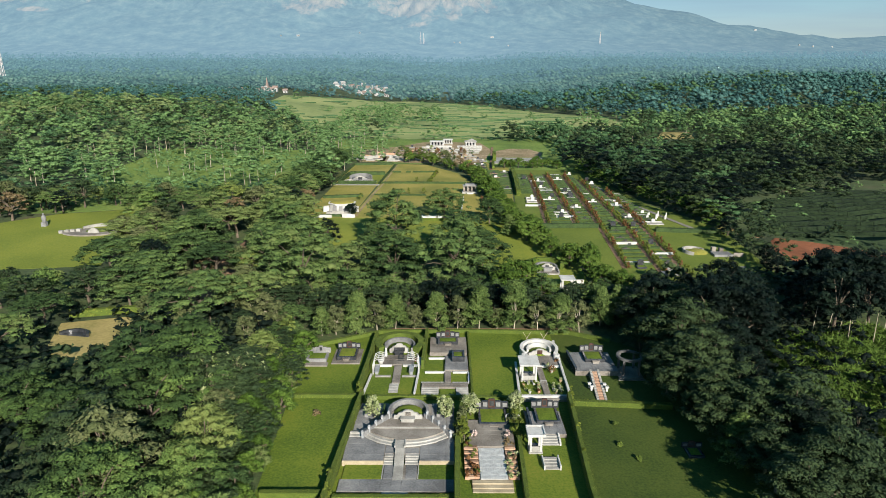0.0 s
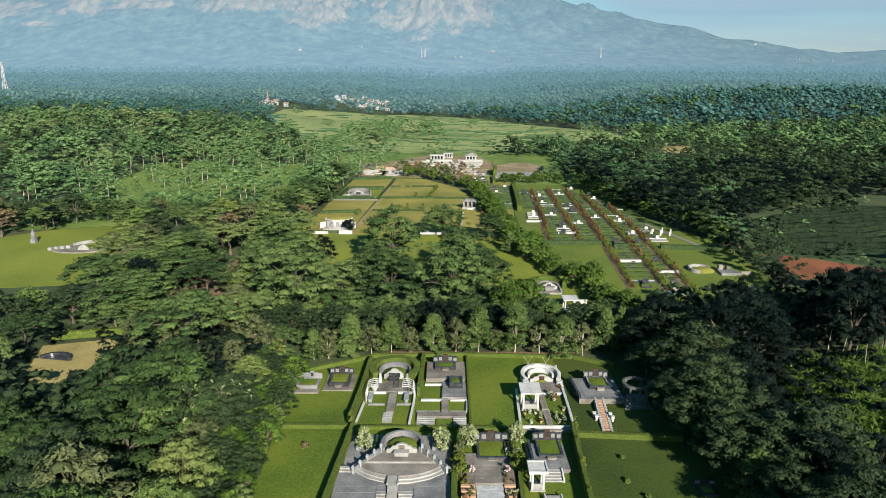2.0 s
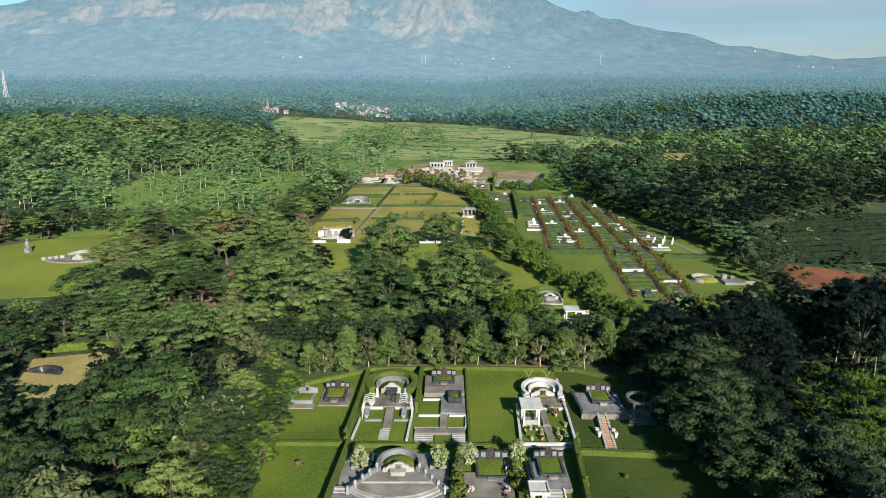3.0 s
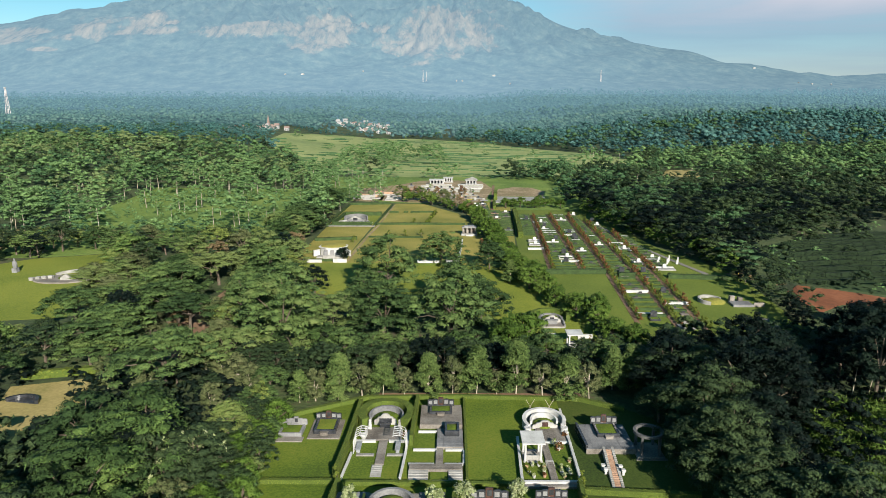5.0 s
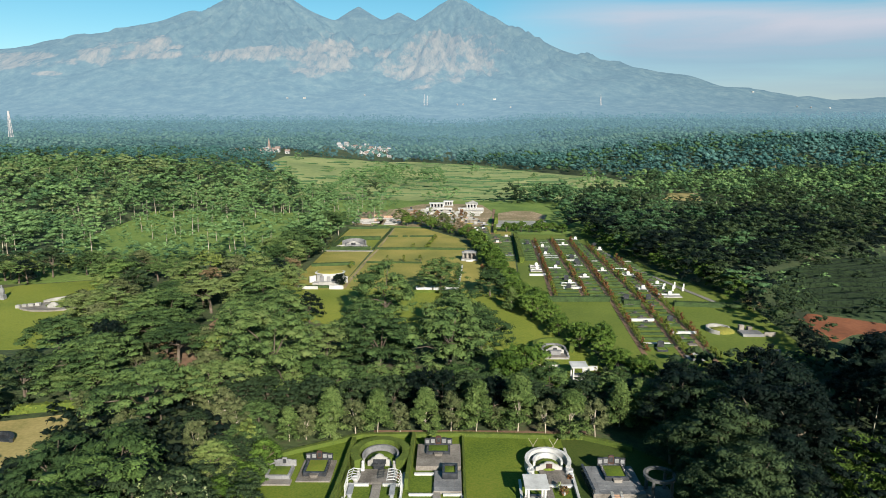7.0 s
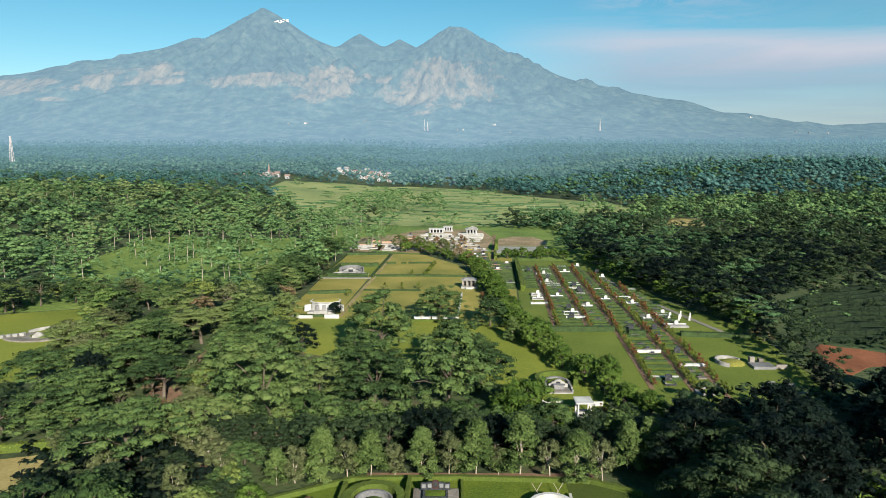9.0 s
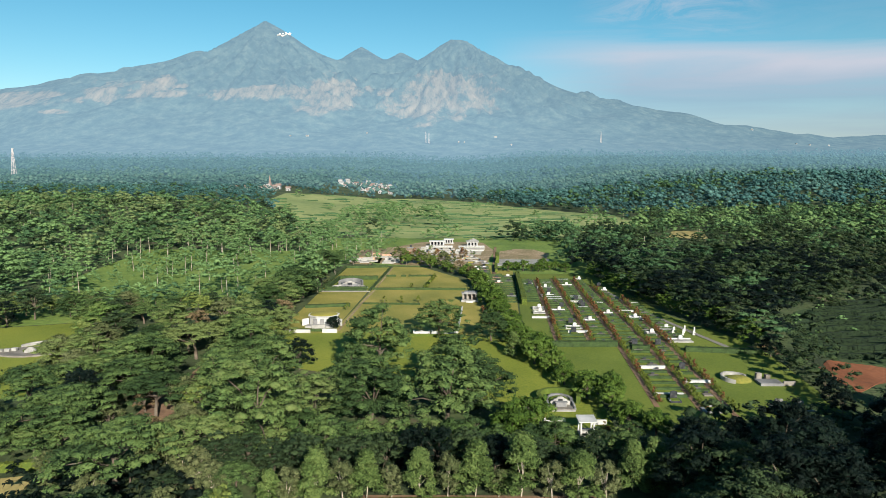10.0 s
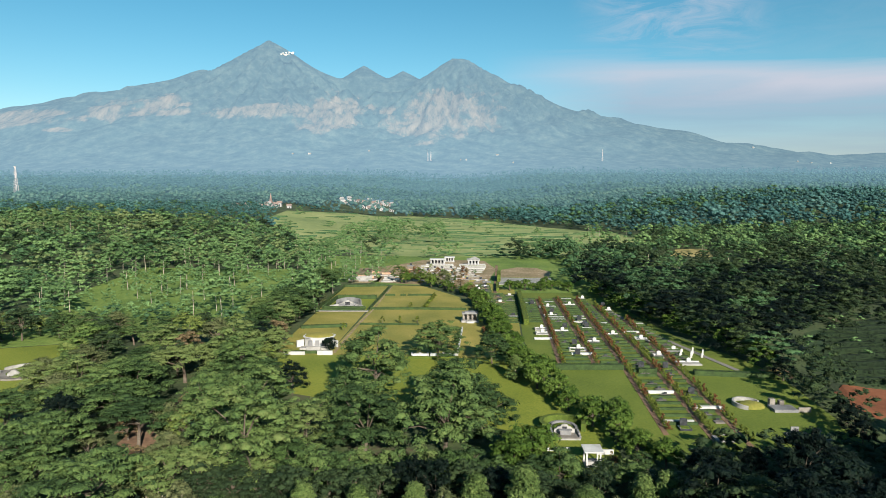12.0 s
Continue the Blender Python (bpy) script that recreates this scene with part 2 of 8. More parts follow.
HAZE = (0.24, 0.45, 0.59)   # haze colour that the far materials emit in place of real air
M = {
    # floor tones darkened to hold the shadow in the tree gaps
    "forest_floor": material("forest_floor", [(0.018, 0.028, 0.012), (0.032, 0.048, 0.018), (0.05, 0.072, 0.024), (0.07, 0.058, 0.034)], 0.95, 0.06, 1.3, 0.8, dist=0.3),
    "lawn": material("lawn", [(0.0375, 0.0654, 0.0047), (0.064, 0.101, 0.0066), (0.0978, 0.1315, 0.0103), (0.1329, 0.1421, 0.0163)], 0.9, 0.1, 4.5, 0.6, dist=0.06, fine_mix=0.45),
    # the lawn tones again at about half their value
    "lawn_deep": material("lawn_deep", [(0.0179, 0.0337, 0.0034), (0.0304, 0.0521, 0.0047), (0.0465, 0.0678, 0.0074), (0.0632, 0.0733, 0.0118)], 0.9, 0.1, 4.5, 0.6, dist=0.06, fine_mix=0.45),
    "lawn_mid": material("lawn_mid", [(0.08459, 0.1138, 0.01026), (0.1317, 0.1575, 0.01728), (0.1787, 0.1924, 0.02565)], 0.9, 0.07, 3.0, 0.9, dist=0.1, fine_mix=0.5),
    "lawn_rows": material("lawn_rows", [(0.0598, 0.089, 0.009), (0.093, 0.1231, 0.0151), (0.1262, 0.1504, 0.0224)], 0.9, 0.07, 3.0, 0.9, dist=0.1, fine_mix=0.5),
    # one slope grass twice: shadow put into the first, the second for lit treads
    "meadow_shaded": material("meadow_shaded", [(0.0056, 0.0136, 0.0047), (0.0099, 0.0213, 0.0069), (0.0162, 0.0304, 0.0095)], 0.95, 0.06, 0.9, 0.9, dist=0.4),
    "terrace_grass": material("terrace_grass", [(0.01064, 0.02448, 0.00705), (0.01881, 0.03834, 0.01035), (0.03078, 0.05472, 0.01425)], 0.95, 0.06, 0.9, 0.9, dist=0.4),
    "lawn_dry": material("lawn_dry", [(0.1207, 0.1283, 0.02205), (0.1941, 0.1755, 0.03564), (0.276, 0.2236, 0.05607)], 0.9, 0.09, 2.5, 0.6, dist=0.1, fine_mix=0.4),
    "meadow": material("meadow", [(0.0591, 0.1032, 0.0173), (0.104, 0.1606, 0.0282), (0.1505, 0.1982, 0.042)], 0.95, 0.05, 0.8, 0.9, dist=0.4),
    "earth": material("earth", [(0.1, 0.06, 0.038), (0.16, 0.098, 0.06), (0.22, 0.14, 0.085)], 0.95, 0.2, 2.0, 0.35, dist=0.12),
    "red_earth": material("red_earth", [(0.1013, 0.0355, 0.015), (0.157, 0.0544, 0.0228), (0.2126, 0.0792, 0.0356)], 0.95, 0.12, 1.6, 0.4, dist=0.3),
    "sand": material("sand", [(0.17, 0.152, 0.048), (0.26, 0.21, 0.078), (0.34, 0.275, 0.11)], 0.95, 0.15, 2.0, 0.5, dist=0.08),
    "rice": material("rice", [(0.1151, 0.1561, 0.052), (0.1914, 0.2221, 0.078), (0.2762, 0.2846, 0.1109)], 0.9, 0.012, 0.25, 0.6, dist=0.3, island=True, spread=0.22),
    "stone": material("stone", [(0.09, 0.0774, 0.0648), (0.162, 0.144, 0.1242), (0.243, 0.2205, 0.1935)], 0.75, 0.45, 6.0, 0.4, island=True, spread=0.14),
    "stone_blue": material("stone_blue", [(0.09, 0.09, 0.0918), (0.1575, 0.1575, 0.1602), (0.234, 0.2295, 0.2232)], 0.7, 0.45, 6.0, 0.4, island=True, spread=0.14),
    "pale_stone": material("pale_stone", [(0.1836, 0.176, 0.1606), (0.2601, 0.2525, 0.2333), (0.3366, 0.3251, 0.306)], 0.7, 0.9, 10.0, 0.3, island=True, spread=0.2),
    "sandstone": material("sandstone", [(0.1928, 0.1584, 0.106), (0.2731, 0.2273, 0.154), (0.3534, 0.2926, 0.202)], 0.7, 0.9, 10.0, 0.3, island=True, spread=0.2),
    "grey_stone": material("grey_stone", [(0.153, 0.162, 0.171), (0.243, 0.252, 0.261), (0.324, 0.333, 0.342)], 0.7, 0.9, 9.0, 0.35),
    # pergola stone, darkened in the colour for the tree shade over it
    "shaded_stone": material("shaded_stone", [(0.045, 0.045, 0.046), (0.075, 0.075, 0.075), (0.11, 0.11, 0.108)], 0.7, 0.9, 9.0, 0.35),
    "white_tile": material("white_tile", [(0.306, 0.315, 0.315), (0.396, 0.405, 0.405), (0.486, 0.495, 0.495)], 0.45, 1.6, 14.0, 0.25, island=True, spread=0.35),
    "white": material("white", [(0.297, 0.2925, 0.279), (0.405, 0.4005, 0.387), (0.477, 0.4725, 0.459)], 0.6, 0.9, 11.0, 0.2),
    "brick": material("brick", [(0.242, 0.1416, 0.092), (0.352, 0.2124, 0.138), (0.44, 0.295, 0.207)], 0.85, 1.2, 12.0, 0.5, island=True, spread=0.3),
    "granite": material("granite", [(0.018, 0.02, 0.022), (0.03, 0.032, 0.036), (0.06, 0.062, 0.068)], 0.22, 2.0, 30.0, 0.1, spec=0.5),
    "marble_red": material("marble_red", [(0.03, 0.018, 0.016), (0.052, 0.028, 0.023), (0.085, 0.046, 0.036)], 0.25, 2.5, 25.0, 0.05, spec=0.5),
    "hedge": material("hedge", [(0.0541, 0.0738, 0.0074), (0.088, 0.1149, 0.013), (0.1318, 0.1592, 0.021)], 0.8, 0.8, 9.0, 0.7, island=True, spread=0.3, dist=0.06, translucent=0.15),
    "hedge_core": material("hedge_core", [(0.0494, 0.0746, 0.0114), (0.0782, 0.1119, 0.0162)], 0.95, 1.0, 9.0, 0.5),
    "bark": material("bark", [(0.05, 0.038, 0.028), (0.09, 0.07, 0.052), (0.15, 0.125, 0.095)], 0.9, 1.0, 9.0, 0.6),
    "pale_bark": material("pale_bark", [(0.2, 0.165, 0.125), (0.3, 0.26, 0.205), (0.4, 0.36, 0.3)], 0.9, 1.0, 9.0, 0.5),
    "leaf": material("leaf", [(0.02968, 0.0561, 0.01669), (0.06536, 0.1122, 0.02943), (0.1039, 0.1627, 0.04118), (0.1484, 0.1851, 0.05391)], 0.8, 0.22, 5.0, 1.0, island=True, dist=0.3, spread=0.14, rand=0.5, translucent=0.08),
    "leaf_mid": material("leaf_mid", [(0.02773, 0.0534, 0.01781), (0.06232, 0.105, 0.03232), (0.09945, 0.1527, 0.04421), (0.1298, 0.167, 0.05438)], 0.75, 0.22, 5.0, 1.0, island=True, dist=0.3, spread=0.14, rand=0.45, translucent=0.08),
    "leaf_bright": material("leaf_bright", [(0.0337, 0.0664, 0.0095), (0.0606, 0.1075, 0.0166), (0.1009, 0.1568, 0.0293)], 0.6, 0.3, 5.0, 1.0, island=True, dist=0.3, spread=0.25, rand=0.2, translucent=0.08),
    # dark leaf, with the right wood's shade also put into its colour
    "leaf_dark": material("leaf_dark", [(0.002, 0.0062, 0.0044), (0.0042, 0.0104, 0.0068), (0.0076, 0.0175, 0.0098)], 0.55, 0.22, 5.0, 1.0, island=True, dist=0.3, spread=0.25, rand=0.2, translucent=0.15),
    "leaf_deep": material("leaf_deep", [(0.01409, 0.02815, 0.0126), (0.02829, 0.04775, 0.01962), (0.04811, 0.07378, 0.02709)], 0.6, 0.05, 5.0, 1.0, island=True, dist=0.3, spread=0.25, translucent=0.08),
    "leaf_wood": material("leaf_wood", [(0.0227, 0.0531, 0.0245), (0.0467, 0.0983, 0.0426), (0.0834, 0.1471, 0.0638)], 0.65, 0.05, 1.0, 0.9, island=True, dist=0.3, spread=0.25, translucent=0.08),
    # hill greens: haze is put in by lifting and bluing the base tones
    "leaf_hill": material("leaf_hill", [(0.05479, 0.1034, 0.03703), (0.09739, 0.1706, 0.06175), (0.1461, 0.2313, 0.0845)], 0.7, 0.035, 0.7, 0.9, island=True, dist=0.3, spread=0.12, translucent=0.08),
    "leaf_hill_dark": material("leaf_hill_dark", [(0.02553, 0.059, 0.0257), (0.04505, 0.09356, 0.03936), (0.07358, 0.1323, 0.05141)], 0.7, 0.035, 0.7, 0.9, island=True, dist=0.3, spread=0.12, translucent=0.08),
    "leaf_hill_olive": material("leaf_hill_olive", [(0.06577, 0.1009, 0.03748), (0.1096, 0.1518, 0.05819), (0.1536, 0.1957, 0.07806)], 0.7, 0.035, 0.7, 0.9, island=True, dist=0.3, spread=0.12, translucent=0.08),
    "garden_soil": material("garden_soil", [(0.1, 0.105, 0.034), (0.17, 0.13, 0.068), (0.26, 0.19, 0.115), (0.33, 0.27, 0.18)], 0.95, 0.12, 1.2, 0.7, dist=0.15, fine_mix=0.5),
    "hedge_dark": material("hedge_dark", [(0.0193, 0.03656, 0.009735), (0.03269, 0.06006, 0.01529), (0.0535, 0.08785, 0.02228)], 0.8, 0.8, 9.0, 0.7, island=True, spread=0.3, dist=0.06),
    "leaf_olive": material("leaf_olive", [(0.05173, 0.0666, 0.02493), (0.08629, 0.1036, 0.04077), (0.1296, 0.1419, 0.06354)], 0.7, 0.5, 5.0, 1.0, island=True, dist=0.3, spread=0.28, rand=0.12, translucent=0.08),
    "leaf_lime": material("leaf_lime", [(0.0414, 0.0702, 0.0187), (0.0744, 0.116, 0.0312), (0.1241, 0.1674, 0.0501)], 0.65, 0.5, 5.0, 1.0, island=True, dist=0.3, spread=0.28, rand=0.12, translucent=0.08),
    "leaf_pale": material("leaf_pale", [(0.17, 0.21, 0.08), (0.28, 0.32, 0.15), (0.42, 0.44, 0.26)], 0.65, 1.0, 5.0, 0.9, island=True, dist=0.3, spread=0.3, translucent=0.25),
    "petal": material("petal", [(0.42, 0.3, 0.27), (0.6, 0.46, 0.42), (0.75, 0.64, 0.6)], 0.65, 1.0, 5.0, 0.9, island=True, dist=0.3, spread=0.3, translucent=0.25),
    "leaf_yellow": material("leaf_yellow", [(0.0549, 0.0812, 0.0211), (0.0961, 0.1255, 0.0294), (0.151, 0.1845, 0.0462)], 0.65, 0.6, 3.0, 0.9, island=True, dist=0.3, spread=0.3, rand=0.2, translucent=0.08),
    "leaf_red": material("leaf_red", [(0.085, 0.04, 0.018), (0.15, 0.07, 0.03), (0.22, 0.115, 0.05)], 0.7, 0.6, 3.0, 0.9, island=True, dist=0.3, spread=0.3, rand=0.15, translucent=0.2),
    "leaf_brown": material("leaf_brown", [(0.1, 0.075, 0.038), (0.15, 0.108, 0.056), (0.21, 0.16, 0.085)], 0.7, 0.6, 3.0, 0.9, island=True, dist=0.3, spread=0.3, translucent=0.2),
    # valley haze is put into these two as a blue-teal base colour
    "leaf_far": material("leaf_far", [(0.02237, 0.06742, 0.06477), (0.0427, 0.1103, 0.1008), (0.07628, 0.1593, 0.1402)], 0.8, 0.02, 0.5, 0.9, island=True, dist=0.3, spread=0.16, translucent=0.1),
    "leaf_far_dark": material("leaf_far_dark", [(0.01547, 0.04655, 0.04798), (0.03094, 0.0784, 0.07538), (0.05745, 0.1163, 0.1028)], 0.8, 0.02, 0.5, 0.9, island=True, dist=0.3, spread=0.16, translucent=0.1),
    # these four emit the haze colour, more with each ring of distance
    "leaf_far_b": material("leaf_far_b", [(0.0197, 0.0529, 0.0452), (0.0418, 0.0873, 0.0694), (0.0738, 0.1256, 0.0905)], 0.85, 0.012, 0.3, 0.9, island=True, dist=0.3, spread=0.16, glow=(*HAZE, 0.09)),
    "leaf_haze_a": material("leaf_haze_a", [(0.022, 0.05, 0.038), (0.034, 0.072, 0.052), (0.052, 0.094, 0.066)], 0.9, 0.006, 0.2, 0.9, island=True, dist=0.3, spread=0.16, glow=(*HAZE, 0.15)),
    "leaf_haze_b": material("leaf_haze_b", [(0.02, 0.046, 0.039), (0.03, 0.062, 0.051), (0.044, 0.08, 0.063)], 0.9, 0.006, 0.2, 0.9, island=True, dist=0.3, spread=0.16, glow=(*HAZE, 0.22)),
    "leaf_haze_c": material("leaf_haze_c", [(0.018, 0.04, 0.038), (0.026, 0.051, 0.047), (0.036, 0.064, 0.056)], 0.9, 0.006, 0.2, 0.9, island=True, dist=0.3, spread=0.16, glow=(*HAZE, 0.3)),
    # roof red is dulled in the base colour for distance haze
    "far_roof": material("far_roof", [(0.13, 0.1, 0.09), (0.2, 0.15, 0.13), (0.27, 0.2, 0.17)], 0.9, 0.05, 0.5, 0.0),
    "far_wall": material("far_wall", [(0.1714, 0.1714, 0.1714), (0.2693, 0.2693, 0.2632), (0.3794, 0.3733, 0.3672)], 0.9, 0.05, 0.5, 0.0),
    "house_wall": material("house_wall", [(0.5, 0.48, 0.44), (0.65, 0.63, 0.6), (0.74, 0.72, 0.68)], 0.8, 0.4, 3.0, 0.1),
    "steel": material("steel", [(0.3, 0.28, 0.285), (0.44, 0.41, 0.41)], 0.5, 0.5, 3.0, 0.0, metal=0.3),
    "asphalt": material("asphalt", [(0.14, 0.13, 0.12), (0.2, 0.185, 0.17)], 0.9, 0.4, 6.0, 0.4),
    "dark_glass": material("dark_glass", [(0.02, 0.025, 0.03), (0.03, 0.035, 0.04)], 0.15, 0.4, 6.0, 0.0, spec=0.5),
}
for key in M:
    if key.startswith("leaf"):
        for node in M[key].node_tree.nodes:
            if node.type == "BSDF_PRINCIPLED":
                node.inputs["Specular IOR Level"].default_value = 0.12


# ---- tools ----
def smooth(u):
    u = np.clip(u, 0.0, 1.0)
    return u * u * (3 - 2 * u)


def lie(x, y):
    """Height of the land."""
    x, y = np.asarray(x, float), np.asarray(y, float)
    z = -1 + 2.5 * smooth((y - 90) / 80)
    z = z - 4 * smooth((x - 70 - 0.2 * (y - 120)) / 40) * smooth((y - 90) / 60) * (1 - smooth((y - 260) / 120))
    z = z + 12 * smooth((-x - 60) / 140) * smooth((y - 200) / 260)
    z = z + 20 * smooth((x - 70) / 260) * smooth((y - 320) / 380)
    return z + 0.055 * np.maximum(0, y - 1300)


def mesh_of(name, verts, faces, mat, shade=False):
    """A mesh from arrays: verts (n, 3), faces (m, 3 or 4)."""
    verts, faces = np.asarray(verts, np.float32), np.asarray(faces, np.int32)
    me = bpy.data.meshes.new(name)
    k = faces.shape[1]
    me.vertices.add(len(verts))
    me.vertices.foreach_set("co", verts.ravel())
    me.loops.add(faces.size)
    me.loops.foreach_set("vertex_index", faces.ravel())
    me.polygons.add(len(faces))
    me.polygons.foreach_set("loop_start", np.arange(0, faces.size, k, dtype=np.int32))
    me.update(calc_edges=True)
    if shade:
        me.polygons.foreach_set("use_smooth", np.ones(len(faces), bool))
    me.materials.append(mat)
    return me


def part(name, bm, mat, parent=None, label=""):
    """Links a bmesh as one mesh object under a thing or a part."""
    me = bpy.data.meshes.new(name)
    bmesh.ops.recalc_face_normals(bm, faces=bm.faces)
    bm.to_mesh(me)
    bm.free()
    me.materials.append(mat)
    ob = new(name, me)
    ob.parent = parent
    return tagged(ob, label)


def piece(name, me, parent, m):
    ob = new(name, me)
    ob.parent = parent
    ob.matrix_basis = m
    return ob


def thing(name, x, y, z, label, category, group="", turn=0, kind=""):
    ob = new(name)
    ob.empty_display_size = 0.3
    ob.matrix_basis = pose(x, y, z, 0, 0, turn)
    return tagged(ob, label, category, group, kind)


def box(bm, x0, x1, y0, y1, z0, z1, bevel=0.0):
    b2 = bmesh.new() if bevel else bm
    r = bmesh.ops.create_cube(b2, size=1.0, matrix=Matrix.LocRotScale(((x0 + x1) / 2, (y0 + y1) / 2, (z0 + z1) / 2), None, (x1 - x0, y1 - y0, z1 - z0)))
    if bevel:
        bmesh.ops.bevel(b2, geom=b2.edges[:], offset=bevel, segments=1, affect="EDGES")
        add(bm, b2)
    return bm


def add(bm, other):
    tmp = bpy.data.meshes.new("tmp")
    other.to_mesh(tmp)
    bm.from_mesh(tmp)
    bpy.data.meshes.remove(tmp)
    other.free()
    return bm


def B(*boxes, bevel=0.02):
    bm = bmesh.new()
    for b in boxes:
        box(bm, *b, bevel=bevel)
    return bm


def prism(bm, pts, z0, z1):
    """An upright solid over a polygon."""
    lo = [bm.verts.new((x, y, z0)) for x, y in pts]
    hi = [bm.verts.new((x, y, z1)) for x, y in pts]
    n = len(pts)
    bm.faces.new(hi)
    bm.faces.new(lo[::-1])
    for i in range(n):
        bm.faces.new((lo[i], lo[(i + 1) % n], hi[(i + 1) % n], hi[i]))
    return bm


def ring(bm, cx, cy, r0, r1, z0, z1, a0=0.0, a1=360.0, n=28, rise=0.0):
    """Part of a ring, as one swept solid; rise lifts its middle."""
    full = abs(a1 - a0) >= 359.9
    steps = n if full else n + 1
    secs = []
    for i in range(steps):
        u = i / n
        a = radians(a0 + (a1 - a0) * u)
        up = rise * math.sin(math.pi * u)
        c, s = math.cos(a), math.sin(a)
        secs.append([bm.verts.new((cx + r * c, cy + r * s, z)) for r, z in ((r0, z0), (r1, z0), (r1, z1 + up), (r0, z1 + up))])
    for i in range(n):
        p, q = secs[i], secs[(i + 1) % steps]
        for k in range(4):
            bm.faces.new((p[k], p[(k + 1) % 4], q[(k + 1) % 4], q[k]))
    if not full:
        bm.faces.new(secs[0])
        bm.faces.new(secs[-1][::-1])
    return bm


def tube(bm, path, radius, n=6):
    """A round bar along a line of points; radius may be one number or one for each point."""
    path = [Vector(p) for p in path]
    rs = radius if hasattr(radius, "__len__") else [radius] * len(path)
    rows = []
    for i, p in enumerate(path):
        d = (path[min(i + 1, len(path) - 1)] - path[max(i - 1, 0)]).normalized()
        side = d.orthogonal().normalized()
        other = d.cross(side)
        rows.append([bm.verts.new(p + rs[i] * (math.cos(2 * math.pi * k / n) * side + math.sin(2 * math.pi * k / n) * other)) for k in range(n)])
    for a, b in zip(rows, rows[1:]):
        for k in range(n):
            bm.faces.new((a[k], a[(k + 1) % n], b[(k + 1) % n], b[k]))
    bm.faces.new(rows[0][::-1])
    bm.faces.new(rows[-1])
    return bm


def inside(x, y, poly):
    x, y = np.asarray(x, float), np.asarray(y, float)
    r = np.zeros(x.shape, bool)
    n = len(poly)
    for i in range(n):
        (x0, y0), (x1, y1) = poly[i], poly[(i + 1) % n]
        if y0 == y1:
            continue
        hit = ((y0 > y) != (y1 > y)) & (x < (x1 - x0) * (y - y0) / (y1 - y0) + x0)
        r ^= hit
    return r


def patch(name, poly, mat, label, category, lift=0.05, cell=5.0, kind="structure", rough=0.0):
    """A sheet of lawn or earth that follows the land, with a short turned-down edge."""
    bm = bmesh.new()
    bm.faces.new([bm.verts.new((x, y, 0)) for x, y in poly])
    xs, ys = [p[0] for p in poly], [p[1] for p in poly]
    for axis, lo, hi in ((0, min(xs), max(xs)), (1, min(ys), max(ys))):
        v = math.ceil(lo / cell) * cell
        while v < hi:
            co, no = [0, 0, 0], [0, 0, 0]
            co[axis], no[axis] = v, 1
            bmesh.ops.bisect_plane(bm, geom=bm.verts[:] + bm.edges[:] + bm.faces[:], plane_co=co, plane_no=no)
            v += cell
    for v in bm.verts:
        v.co.z = float(lie(v.co.x, v.co.y)) + lift + (rough * noise.noise((v.co.x * 0.2, v.co.y * 0.2, 0)) if rough else 0)
    rim = [e for e in bm.edges if e.is_boundary]
    ext = bmesh.ops.extrude_edge_only(bm, edges=rim)
    for v in ext["geom"]:
        if isinstance(v, bmesh.types.BMVert):
            v.co.z -= lift + 0.3
    return tagged(part(name, bm, mat), label, category, "", kind)


# ---- land ----
def grid_mesh(name, xs, ys, height, mat):
    X, Y = np.meshgrid(xs, ys)
    v = np.stack([X, Y, height(X, Y)], -1).reshape(-1, 3)
    n, m = len(xs), len(ys)
    i = (np.arange(m - 1)[:, None] * n + np.arange(n - 1)[None, :]).ravel()
    f = np.stack([i, i + 1, i + n + 1, i + n], -1)
    return mesh_of(name, v, f, mat, True)


def spread_axis(near, step, far, count):
    a = np.arange(0, near + step, step)
    b = near + step + (far - near - step) * (np.linspace(0, 1, count) ** 2.2)
    return np.unique(np.concatenate([a, b]))


ax = spread_axis(130, 4.0, 4300, 70)
gx = np.unique(np.concatenate([-ax, ax]))
gy = np.concatenate([-spread_axis(20, 10.0, 1500, 12)[::-1][:-1], spread_axis(320, 4.0, 2900, 90)])
ground = tagged(new("ground", grid_mesh("ground", gx, gy, lambda x, y: lie(x, y) - 4 * smooth((y - 2450) / 200) - 9 * smooth((y - 1165) / 60), M["forest_floor"])), "undergrowth and soil of a wide valley, darkened for tree shade", "ground", "", "structure")

# sheet added over the dark far ground, with haze put into its glow
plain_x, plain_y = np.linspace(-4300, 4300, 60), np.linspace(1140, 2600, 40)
tagged(new("distant_plain", grid_mesh("distant_plain", plain_x, plain_y, lambda x, y: lie(x, y) + 0.8 - 4 * smooth((y - 2450) / 200) - 3 * smooth((1160 - y) / 20), M["leaf_haze_b"])), "distant wooded plain with haze glow in its colour", "backdrop", "", "structure")

